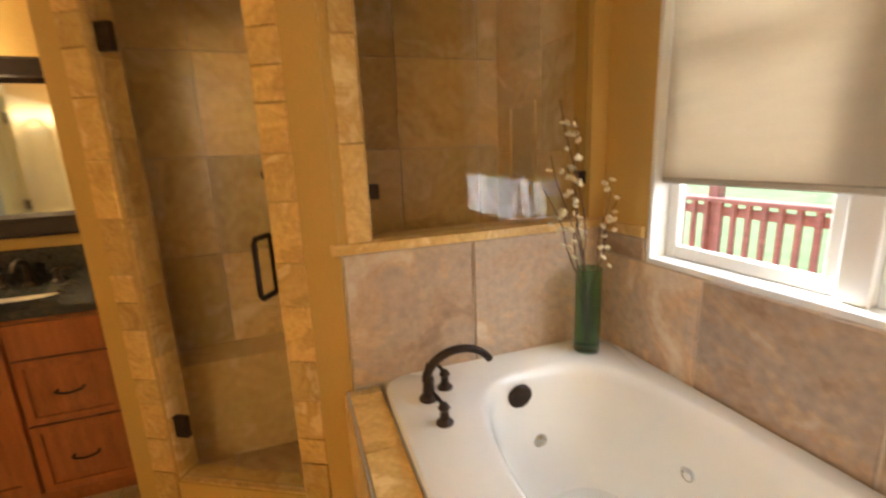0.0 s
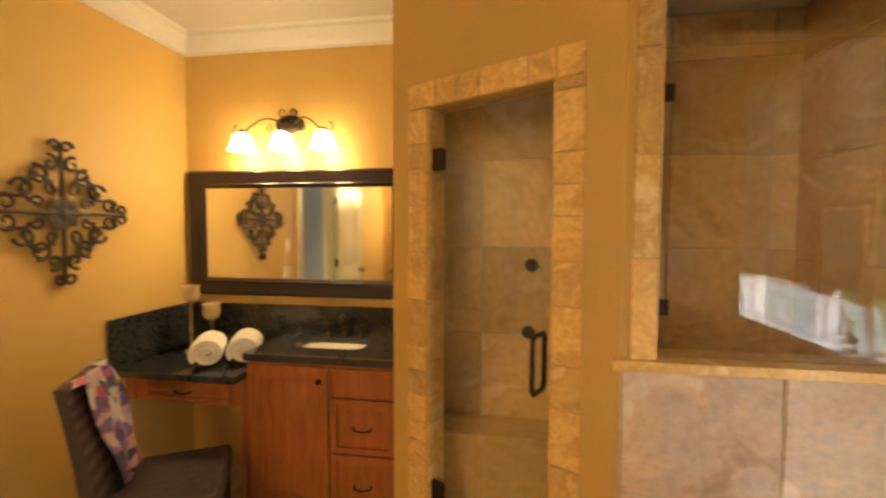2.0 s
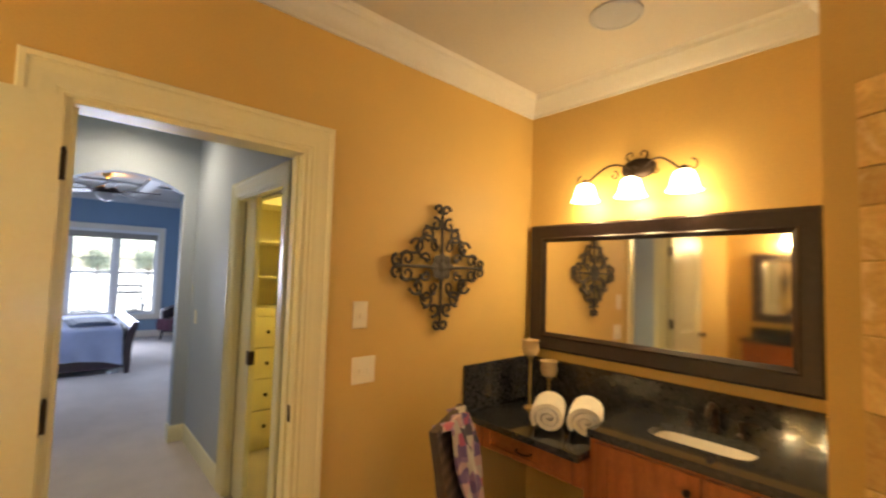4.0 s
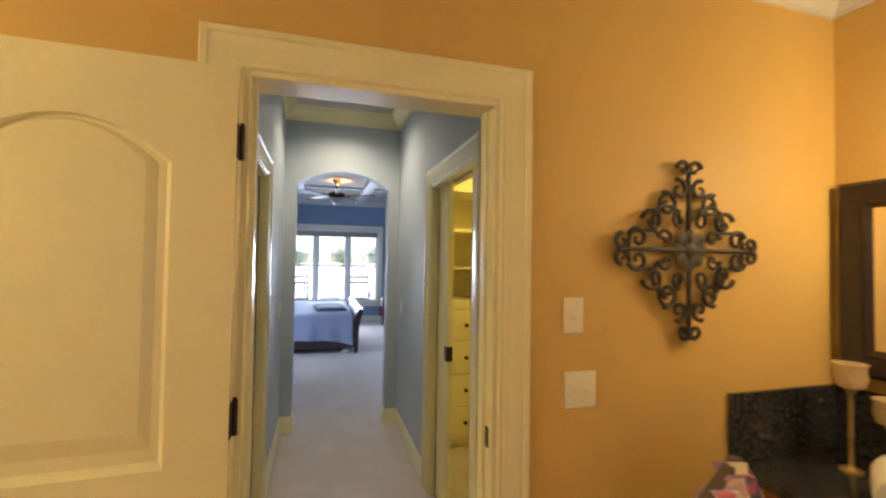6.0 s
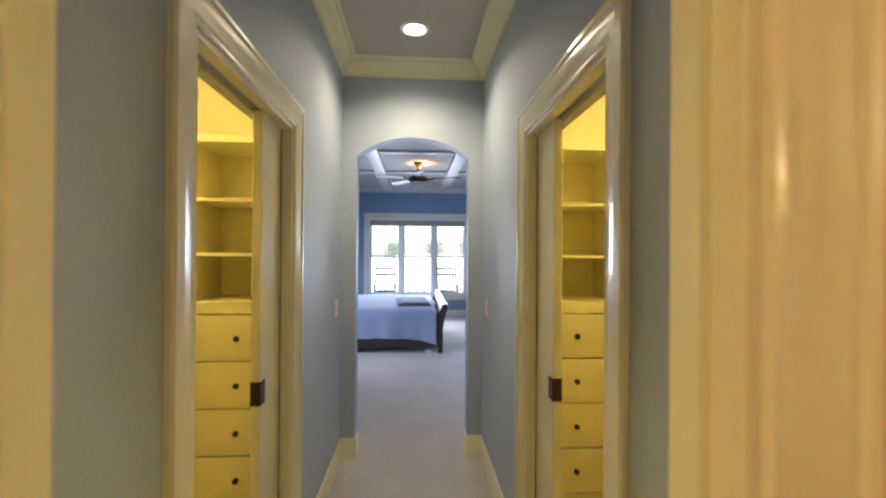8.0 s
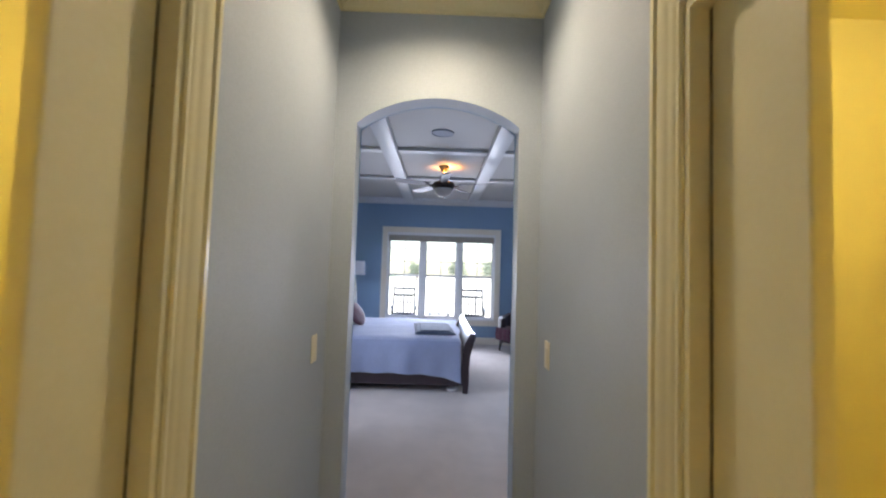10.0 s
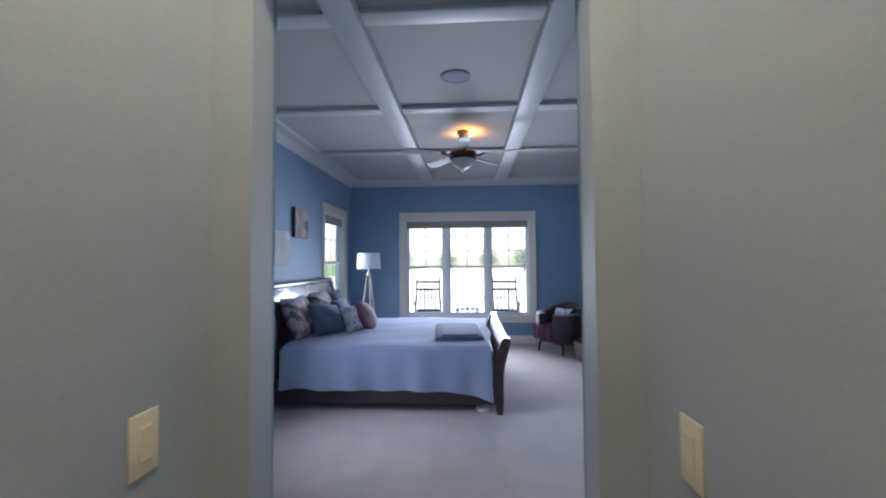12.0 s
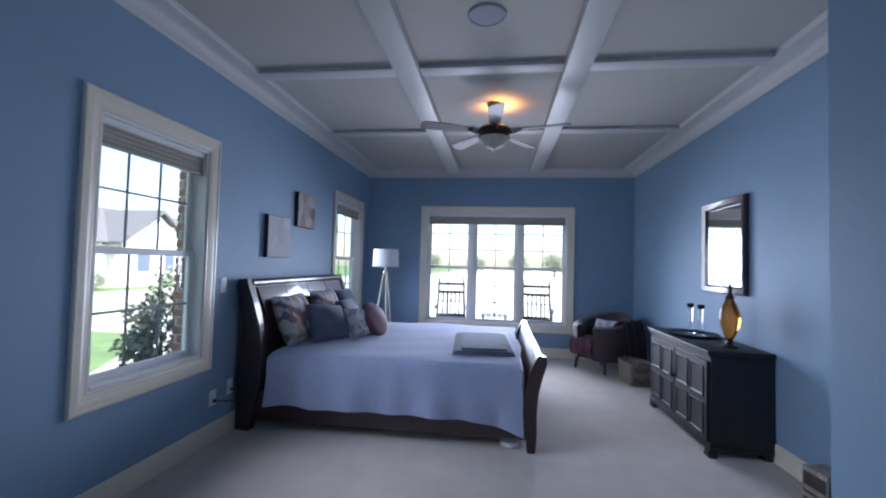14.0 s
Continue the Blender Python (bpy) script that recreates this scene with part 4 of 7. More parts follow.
VZ, DZ = 0.89, 0.79
vanity_cabinet(pose(-1.80, 2.828, 0), 0.795, 0.478, VZ - 0.036)
desk = thing("vanity_desk", pose(-2.497, 2.82, 0), "cherry wood make-up desk with a shallow drawer", "desk")
bm = bmesh.new()
box(bm, (0.0, 0, 0.60), (0.05, 0.485, DZ - 0.036), 0.003)
box(bm, (0.66, 0.01, 0), (0.695, 0.485, DZ - 0.036), 0.003)
box(bm, (0.05, 0.02, DZ - 0.075), (0.66, 0.485, DZ - 0.036))
box(bm, (0.05, 0.012, 0.60), (0.66, 0.03, DZ - 0.036), 0.003)
part("body", bm, CHERRY, desk)
bm = bmesh.new()
shaker(bm, 0.10, 0.61, 0.615, DZ - 0.055, 0.012, rail=0.022)
dr = part("drawer_front", bm, CHERRY, desk)
bm = bmesh.new()
bar_pull(bm, 0.355, -0.01, 0.675)
part("pull", bm, BRONZE, dr, "dark bronze bar pull")

top = thing("vanity_worktop", pose(-2.50, 2.795, 0), "black granite worktop stepping down to the desk", "countertop")
bm = bmesh.new()
slab(bm, 0.70, 1.495, 0.0, 0.513, VZ, hole=(1.07, 0.265, 0.195, 0.115))
part("upper_slab", bm, GRANITE, top)
bm = bmesh.new()
slab(bm, 0.0, 0.70, -0.073, 0.513, DZ)
part("lower_slab", bm, GRANITE, top)
bm = bmesh.new()
box(bm, (0.0, -0.073, DZ), (0.02, 0.513, 1.045), 0.003)
part("side_splash", bm, GRANITE, top)
bm = bmesh.new()
box(bm, (0.02, 0.493, DZ), (1.495, 0.513, 1.045), 0.003)
part("back_splash", bm, GRANITE, top)
bm = bmesh.new()
basin(bm, 0, 0, 0.195, 0.115, 0)
solid("undermount_sink", bm, PORCELAIN, "cream porcelain undermount sink in the granite top", "sink", "bathroom sinks", m=pose(-1.43, 3.06, VZ))
sink_faucet(pose(-1.43, 3.235, VZ))


def framed_mirror(m, w, h, fw, mat, label, group="bathroom mirrors"):
    """A mirror in a moulded frame; x along, z up from its foot, face towards -y."""
    f = thing("wall_mirror", m, label, "mirror", group)
    prof = [(0, 0), (0, -0.03), (fw * 0.12, -0.042), (fw * 0.3, -0.036), (fw * 0.72, -0.026), (fw * 0.8, -0.03), (fw, -0.014), (fw, 0)]
    bm = bmesh.new()
    rings = []
    for cx, cz, sx, sz in ((0, 0, 1, 1), (w, 0, -1, 1), (w, h, -1, -1), (0, h, 1, -1)):
        rings.append([bm.verts.new((cx + sx * o, d, cz + sz * o)) for o, d in prof])
    for k in range(4):
        a, b = rings[k], rings[(k + 1) % 4]
        for j in range(len(prof)):
            i = (j + 1) % len(prof)
            bm.faces.new((a[j], a[i], b[i], b[j]))
    part("frame", bm, mat, f)
    bm = bmesh.new()
    box(bm, (fw - 0.004, -0.012, fw - 0.004), (w - fw + 0.004, -0.004, h - fw + 0.004))
    part("glass", bm, MIRROR, f, "silvered mirror glass", smooth=False)
    return f


framed_mirror(pose(-2.47, 3.307, 1.10), 1.41, 0.765, 0.106, ESPRESSO, "dark espresso framed mirror above the vanity")


def scroll(bm, cx, cz, r, turns, start, hand, y=0.0, rad=0.006, flat=1.0, n=18):
    """A spiral of bar in the plane y, from its outer end inwards."""
    pts = []
    for k in range(n + 1):
        f = k / n
        a = start + hand * turns * 2 * math.pi * f
        rr = r * (1 - 0.78 * f)
        pts.append((cx + rr * math.cos(a), y, cz + rr * math.sin(a)))
    tube(bm, pts, [rad * (1 - 0.35 * k / n) for k in range(n + 1)], 6)


def vanity_light(m, lit):
    """Three bell shades on scrolled arms under an oval plate; origin at the plate's middle, out towards -y."""
    f = thing("vanity_light", m, "bronze scrolled vanity light with three lit glass shades", "lamp", "bathroom lamps")
    bm = bmesh.new()
    lathe(bm, [(0.075, 0), (0.075, 0.008), (0.06, 0.018), (0.03, 0.026)], 24, m=pose(0, 0, 0, 90, 0, 0) @ Matrix.Diagonal((1.35, 0.8, 1, 1)))
    part("back_plate", bm, BRONZE, f)
    for s in (-1, 0, 1):
        bm = bmesh.new()
        x = s * 0.28
        if s:
            pts = []
            for k in range(13):
                u = k / 12
                pts.append((s * (0.04 + 0.27 * u), -0.02 - 0.09 * math.sin(math.pi * u / 2), 0.0 + 0.035 * math.sin(math.pi * u * 1.5) - 0.055 * u * u))
            tube(bm, pts, 0.006, 8)
            scroll(bm, s * 0.315, -0.05, 0.035, 0.8, math.pi / 2, -s, -0.10, 0.005)
            scroll(bm, s * 0.12, -0.035, 0.028, 1.0, math.pi / 2, s, -0.06, 0.0045)
            scroll(bm, s * 0.035, 0.075, 0.032, 0.9, -math.pi / 2, s, -0.03, 0.005)
        else:
            tube(bm, [(0, -0.02, 0), (0, -0.08, 0.0), (0, -0.108, -0.03)], 0.006, 8)
        part("arm", bm, BRONZE, f)
        bm = bmesh.new()
        lathe(bm, [(0.012, -0.085), (0.02, -0.08), (0.022, -0.055), (0.01, -0.045)], 14, (x, -0.11, 0))
        part("socket", bm, BRONZE, f)
        bm = bmesh.new()
        prof = [(0.026, -0.07), (0.05, -0.085), (0.062, -0.12), (0.068, -0.155), (0.088, -0.182)]
        prof += [(r - 0.004, z) for r, z in prof[::-1]]
        rings = [[bm.verts.new((x + r * math.cos(2 * math.pi * k / 20), -0.11 + r * math.sin(2 * math.pi * k / 20), z)) for k in range(20)] for r, z in prof]
        for a, b in zip(rings, rings[1:]):
            for k in range(20):
                bm.faces.new((a[k], a[(k + 1) % 20], b[(k + 1) % 20], b[k]))
        sh = part("shade", bm, SHADE_GLOW, f, "lit frosted glass bell shade")
        sh.visible_shadow = False
    return f


vanity_light(pose(-1.80, 3.307, 2.137) @ Matrix.Scale(0.91, 4), True)

# opposite vanity, seen in the mirror
vanity_cabinet(pose(-0.80, -0.46, 0, 0, 0, 180), 1.42, 0.53, VZ - 0.036)
top2 = thing("second_vanity_worktop", pose(-2.24, -0.998, 0), "black granite worktop of the second vanity", "countertop")
bm = bmesh.new()
slab(bm, 0, 1.46, 0, 0.57, VZ, hole=(0.75, 0.30, 0.215, 0.135))
part("slab", bm, GRANITE, top2)
bm = bmesh.new()
box(bm, (0, 0, VZ), (1.46, 0.02, VZ + 0.1), 0.003)
part("back_splash", bm, GRANITE, top2)
bm = bmesh.new()
basin(bm, 0, 0, 0.215, 0.135, 0)
solid("undermount_sink", bm, PORCELAIN, "cream porcelain undermount sink in the granite top", "sink", "bathroom sinks", m=pose(-1.49, -0.70, VZ))
sink_faucet(pose(-1.49, -0.90, VZ, 0, 0, 180))
framed_mirror(pose(-0.85, -0.997, 1.055, 0, 0, 180), 1.38, 0.855, 0.115, ESPRESSO, "dark espresso framed mirror above the second vanity")
vanity_light(pose(-1.55, -0.997, 2.215, 0, 0, 180), True)


def candle_holder(m, h):
    c = thing("candle_holder", m, "slim metal candle stand with a pearly glass cup", "candle holder", "vanity candle holders")
    bm = bmesh.new()
    lathe(bm, [(0.04, 0), (0.04, 0.006), (0.014, 0.016), (0.009, 0.03), (0.008, h * 0.4), (0.012, h * 0.45), (0.008, h * 0.5), (0.009, h - 0.02), (0.02, h)], 16)
    part("stem", bm, BRASS, c)
    bm = bmesh.new()
    lathe(bm, [(0.012, h), (0.042, h + 0.014), (0.054, h + 0.05), (0.05, h + 0.09), (0.058, h + 0.105), (0.052, h + 0.105), (0.045, h + 0.088), (0.048, h + 0.05), (0.036, h + 0.022)], 18)
    part("cup", bm, WAX, c)
    bm = bmesh.new()
    lathe(bm, [(0.024, h + 0.02), (0.026, h + 0.055), (0.022, h + 0.058)], 14)
    part("candle", bm, TERRY, c)
    return c


candle_holder(pose(-2.33, 3.10, DZ) @ Matrix.Scale(0.92, 4), 0.315)
candle_holder(pose(-2.25, 3.17, DZ) @ Matrix.Scale(0.92, 4), 0.19)


def towel_roll(m):
    """A rolled towel: a flattened spiral with soft ends, lying along its own y."""
    bm = bmesh.new()
    prof = []
    n, turns, t = 60, 2.6, 0.022
    for k in range(n + 1):
        f = k / n
        a = f * turns * 2 * math.pi
        r = 0.014 + 0.066 * f
        prof.append((r * math.cos(a) * 1.12, r * math.sin(a)))
    outer = prof
    inner = [(x * (1 - t / max(0.02, math.hypot(x, z))), z * (1 - t / max(0.02, math.hypot(x, z)))) for x, z in prof]
    ys = [(-0.12, 0.97), (-0.112, 1.0), (0.0, 1.02), (0.112, 1.0), (0.12, 0.97)]
    ro = [[bm.verts.new((x * k, y, z * k)) for x, z in outer] for y, k in ys]
    ri = [[bm.verts.new((x, y, z)) for x, z in inner] for y, k in ys]
    for g in (ro, ri):
        for a, b in zip(g, g[1:]):
            for k in range(n):
                bm.faces.new((a[k], a[k + 1], b[k + 1], b[k]))
    for a, b in ((ro[0], ri[0]), (ro[-1], ri[-1])):
        for k in range(n):
            bm.faces.new((a[k], a[k + 1], b[k + 1], b[k]))
    ob = solid("rolled_towel", bm, TERRY, "rolled white terry towel lying on the granite", "towel", "rolled towels", m=m)
    return ob


towel_roll(pose(-2.07, 2.915, DZ + 0.081, 0, 0, 30))
towel_roll(pose(-1.912, 3.0, DZ + 0.081, 0, 0, 26))


# wrought iron ornament on the wall, facing +x
def iron_ornament(m, w, h):
    o = thing("wall_ornament", m, "dark wrought iron scrollwork wall ornament in a diamond shape", "wall art")
    H, W = h / 2, w / 2
    for s in (-1, 1):
        for up in (-1, 1):
            # stepped scrolls along each side of the diamond
            for f, size in ((0.16, 0.040), (0.38, 0.046), (0.60, 0.046), (0.80, 0.038)):
                x, z = s * W * (1 - f) * 0.90, up * H * f * 0.90
                bm = bmesh.new()
                scroll(bm, x - s * size * 0.2, z - up * size * 0.2, size, 1.05, math.atan2(up, s) + (0.5 if f > 0.5 else -0.5) * s * up, s * up, 0.012, 0.009)
                part("scroll", bm, IRON, o)
            bm = bmesh.new()
            pts = [(s * (W * 0.84 * (1 - u) + 0.022 * math.sin(u * 12.5)), 0.006, up * (H * 0.84 * u + 0.022 * math.sin(u * 12.5))) for u in (j / 20 for j in range(21))]
            tube(bm, pts, 0.007, 6)
            part("side_bar", bm, IRON, o)
            # round strap that frames the open middle of each quarter
            bm = bmesh.new()
            mid = math.atan2(up, s)
            pts = [(s * 0.098 + 0.060 * math.cos(mid + q), 0.010, up * 0.098 + 0.060 * math.sin(mid + q)) for q in (-2.5 + 5.0 * j / 18 for j in range(19))]
            tube(bm, pts, [0.005] + [0.008] * 17 + [0.005], 6)
            part("strap", bm, IRON, o)
            for cx, cz, st, di in ((s * 0.045, up * 0.105, math.pi / 2 * up, -s * up), (s * 0.105, up * 0.040, 0 if s > 0 else math.pi, s * up)):
                bm = bmesh.new()
                scroll(bm, cx, cz, 0.033, 1.0, st, di, 0.014, 0.008)
                part("scroll", bm, IRON, o)
    for ax in ((1, 0), (-1, 0), (0, 1), (0, -1)):
        bm = bmesh.new()
        ext = W if ax[0] else H
        tube(bm, [(ax[0] * ext * u, 0.01, ax[1] * ext * u) for u in (0.0, 0.35, 0.7, 0.93)], [0.013, 0.009, 0.008, 0.008], 6)
        bx, bz = ax[0] * ext * 0.94, ax[1] * ext * 0.94
        for s in (-1, 1):
            scroll(bm, bx + (s * 0.024 if ax[1] else 0), bz + (s * 0.024 if ax[0] else 0), 0.030, 1.0, math.atan2(ax[1], ax[0]) - s * 1.5, s, 0.012, 0.0095)
        lathe(bm, [(0.01, -0.006), (0.016, 0), (0.006, 0.012)], 8, m=pose(bx, 0.0, bz, 90, 0, 0))
        part("finial", bm, IRON, o)
    for k in range(8):
        a = math.pi / 4 * k
        bm = bmesh.new()
        lathe(bm, [(0.006, -0.004), (0.026, 0.0), (0.022, 0.008), (0.005, 0.012)], 10, m=pose(0.05 * math.cos(a), 0.016, 0.05 * math.sin(a), 90, 0, 0))
        part("petal", bm, IRON, o)
    bm = bmesh.new()
    lathe(bm, [(0.02, -0.01), (0.036, 0.0), (0.028, 0.016), (0.006, 0.024)], 14, m=pose(0, 0.012, 0, 90, 0, 0))
    part("rosette", bm, IRON, o, "dark iron flower at the middle")


iron_ornament(pose(BW + 0.018, 2.512, 1.58, 0, 0, 90) @ Matrix.Diagonal((1, -1, 1, 1)), 0.61, 0.625)


def switch_plate(m, gangs, mat, toggle=True, label="ivory light switch plate on the wall"):
    """A cover plate with its switches; x along, z up, -y out of the wall."""
    w = 0.074 + 0.046 * (gangs - 1)
    s = thing("light_switch", m, label, "switch", "light switches")
    bm = bmesh.new()
    box(bm, (-w / 2, -0.006, -0.06), (w / 2, 0.0, 0.06), 0.003, 2)
    part("plate", bm, mat, s)
    for g in range(gangs):
        x = (g - (gangs - 1) / 2) * 0.046
        bm = bmesh.new()
        if toggle:
            box(bm, (x - 0.005, -0.016, -0.012), (x + 0.005, -0.004, 0.008), 0.002)
        else:
            box(bm, (x - 0.0165, -0.009, -0.034), (x + 0.0165, -0.004, 0.034), 0.002)
        part("toggle", bm, mat, s)
    return s


switch_plate(pose(BW, 2.054, 1.351, 0, 0, 90), 1, PLASTIC)
switch_plate(pose(BW, 2.082, 1.103, 0, 0, 90), 2, PLASTIC, label="ivory double light switch plate on the wall")


def ceiling_speaker(m, r=0.11):
    s = thing("ceiling_speaker", m, "round pale grey speaker grille in the ceiling", "speaker", "ceiling speakers")
    bm = bmesh.new()
    lathe(bm, [(r * 0.86, -0.008), (r * 0.88, -0.012), (r, -0.008), (r, 0.0), (r * 0.86, 0.0)], 36)
    part("rim", bm, SPEAKER, s)
    bm = bmesh.new()
    lathe(bm, [(r * 0.87, -0.006), (r * 0.6, -0.009), (r * 0.1, -0.011)], 32)
    part("grille", bm, SPEAKER, s)
    return s


# chair with a scarf
chair = thing("vanity_chair", pose(-1.92, 2.47, 0, 0, 0, 29) @ Matrix.Scale(0.95, 4), "dark woven seagrass chair drawn up to the make-up desk", "chair")
bm = bmesh.new()
box(bm, (-0.22, -0.24, 0.36), (0.22, 0.24, 0.47), 0.03, 3)
part("seat", bm, SEAGRASS, chair)
bm = bmesh.new()
outline = []
for k in range(9):
    u = k / 8
    outline.append((-0.20 - 0.07 * u - 0.03 * u * u, 0.42 + 0.56 * u))
prof = [(0.0, x, z) for x, z in outline] + [(0.0, x - 0.055 + 0.02 * k / 8, z) for k, (x, z) in list(enumerate(outline))[::-1]]
vs = extrude(bm, [(p[1], -0.21, p[2]) for p in prof], (0, 0.42, 0))
part("backrest", bm, SEAGRASS, chair)
for x in (-0.19, 0.19):
    for y in (-0.2, 0.2):
        bm = bmesh.new()
        vs = box(bm, (x - 0.022, y - 0.022, 0), (x + 0.022, y + 0.022, 0.37), 0.005)
        part("leg", bm, ESPRESSO, chair)
bm = bmesh.new()
nx, ny = 10, 16
grid = []
for i in range(ny + 1):
    u = i / ny
    row = []
    for j in range(nx + 1):
        v = j / nx - 0.5
        wv = 0.012 * math.sin(v * 22 + u * 5) + 0.01 * math.sin(v * 9 - u * 8)
        if u < 0.12:
            x, z = -0.365 + 0.073 * u / 0.12, 0.96 + 0.03 * u / 0.12
        else:
            q = (u - 0.12) / 0.88
            x, z = -0.292 + 0.095 * q + 0.012 * math.sin(q * 3.1), 0.99 - 0.50 * q
        wid = 0.26 - 0.10 * u
        row.append(Vector((x + wv + 0.018, v * wid * 1.1 - 0.02 + 0.08 * u, z + 0.01 * math.sin(v * 15))))
    grid.append(row)
a = [[bm.verts.new(p) for p in r] for r in grid]
b = [[bm.verts.new(p + Vector((0.012, 0, 0.004))) for p in r] for r in grid]
for i in range(ny):
    for j in range(nx):
        bm.faces.new((a[i][j], a[i][j + 1], a[i + 1][j + 1], a[i + 1][j]))
        bm.faces.new((b[i][j], b[i + 1][j], b[i + 1][j + 1], b[i][j + 1]))
for j in range(nx):
    bm.faces.new((a[0][j], b[0][j], b[0][j + 1], a[0][j + 1]))
    bm.faces.new((a[ny][j], a[ny][j + 1], b[ny][j + 1], b[ny][j]))
for i in range(ny):
    bm.faces.new((a[i][0], a[i + 1][0], b[i + 1][0], b[i][0]))
    bm.faces.new((a[i][nx], b[i][nx], b[i + 1][nx], a[i + 1][nx]))
solid("draped_scarf", bm, SCARF, "pink and violet printed silk scarf draped over the chair back", "scarf", m=pose(-1.92, 2.47, 0, 0, 0, 29) @ Matrix.Scale(0.95, 4))

# shower glass
sd = thing("shower_door", S @ pose(DO0, 0.03, CURB), "frameless tinted glass shower door with dark hinges", "door")
bm = bmesh.new()
box(bm, (0.006, 0, 0.012), (DO1 - DO0 - 0.006, 0.009, DOZ - CURB - 0.006), 0.002)
g = part("glass", bm, SHOWER_GLASS, sd)
g.visible_shadow = False
for z in (0.235, 1.652):
    bm = bmesh.new()
    box(bm, (0.0, -0.010, z - 0.045), (0.062, 0.019, z + 0.045), 0.003)
    part("hinge", bm, BRONZE, sd, "dark bronze glass hinge")
bm = bmesh.new()
hx, hz0, hz1 = DO1 - DO0 - 0.062, 0.785, 0.99
for y in (-1, 1):
    yy = 0.0045 + y * 0.05
    tube(bm, [(hx, 0.0045 + y * 0.004, hz0), (hx, yy - y * 0.012, hz0), (hx, yy, hz0 + 0.014), (hx, yy, hz1 - 0.014), (hx, yy - y * 0.012, hz1), (hx, 0.0045 + y * 0.004, hz1)], 0.0095, 10)
part("handle", bm, BRONZE, sd, "dark bronze loop handle")
sp = thing("shower_screen", pose(-0.045, 2.275, 1.118), "fixed tinted glass shower screen on the ledge", "glass screen")
bm = bmesh.new()
box(bm, (0.004, 0, 0.002), (BE - 0.07 + 0.045 - 0.004, 0.009, 0.95), 0.002)
g = part("glass", bm, SHOWER_GLASS, sp)
g.visible_shadow = False
for x0 in (0.0, BE - 0.07 + 0.045 - 0.045):
    for z in (0.158, 0.815):
        bm = bmesh.new()
        box(bm, (x0, -0.008, z - 0.025), (x0 + 0.045, 0.017, z + 0.025), 0.003)
        part("clip", bm, BRONZE, sp, "dark bronze glass clip")


def shower_valve(m):
    v = thing("shower_valve", m, "dark bronze shower valve on the tiled wall", "valve", "shower valves")
    bm = bmesh.new()
    lathe(bm, [(0.05, 0), (0.05, 0.005), (0.03, 0.012), (0.018, 0.02), (0.018, 0.045), (0.022, 0.05), (0.012, 0.06)], 20, m=pose(0, 0, 0, 90, 0, 0))
    part("escutcheon", bm, BRONZE, v)
    bm = bmesh.new()
    tube(bm, [(0, -0.05, 0), (0.02, -0.055, -0.005), (0.06, -0.058, -0.012)], [0.008, 0.007, 0.005], 8)
    part("lever", bm, BRONZE, v)


shower_valve(pose(-0.37, 3.15, 1.325) @ Matrix.Scale(0.7, 4))
shower_valve(pose(-0.382, 3.15, 0.97) @ Matrix.Scale(0.7, 4))

# tub
tub = thing("bathtub", pose(0.0, 0.40, 0), "white acrylic whirlpool tub with a wide deck", "bathtub")
TX0, TX1, TY0, TY1, TZ = -0.053, 0.868, 0.0, 1.835, 0.63


def rounded(cx, cy, a, b, n=48, p=0.55):
    out = []
    for k in range(n):
        t = 2 * math.pi * k / n
        c, s = math.cos(t), math.sin(t)
        out.append((cx + a * math.copysign(abs(c) ** p, c), cy + b * math.copysign(abs(s) ** p, s)))
    return out


bm = bmesh.new()
cx, cy = (TX0 + TX1) / 2 + 0.06, (TY0 + TY1) / 2
layers = [(rounded(cx - 0.06, cy, (TX1 - TX0) / 2, (TY1 - TY0) / 2, p=0.12), TZ - 0.045), (rounded(cx - 0.06, cy, (TX1 - TX0) / 2, (TY1 - TY0) / 2, p=0.12), TZ - 0.008),
          (rounded(cx - 0.06, cy, (TX1 - TX0) / 2 - 0.008, (TY1 - TY0) / 2 - 0.008, p=0.13), TZ),
          (rounded(cx, cy, 0.335, 0.775, p=0.62), TZ + 0.004), (rounded(cx, cy, 0.32, 0.76, p=0.62), TZ - 0.004), (rounded(cx, cy, 0.305, 0.742, p=0.62), TZ - 0.03),
          (rounded(cx, cy, 0.282, 0.71, p=0.6), TZ - 0.16), (rounded(cx, cy, 0.264, 0.66, p=0.58), TZ - 0.31), (rounded(cx, cy, 0.228, 0.60, p=0.6), TZ - 0.38), (rounded(cx, cy, 0.09, 0.3, p=0.7), TZ - 0.39)]
rings = [[bm.verts.new((x, y, z)) for x, y in pts] for pts, z in layers]
for a_, b_ in zip(rings, rings[1:]):
    for k in range(48):
        bm.faces.new((a_[k], a_[(k + 1) % 48], b_[(k + 1) % 48], b_[k]))
bm.faces.new(rings[-1])
part("shell", bm, ACRYLIC, tub)
bm = bmesh.new()
lathe(bm, [(0.044, 0), (0.044, 0.008), (0.038, 0.014), (0.008, 0.013)], 24, m=pose(cx - 0.08, cy + 0.722, TZ - 0.062, 95, 0, 0))
part("overflow", bm, BRONZE, tub, "dark bronze overflow cover")
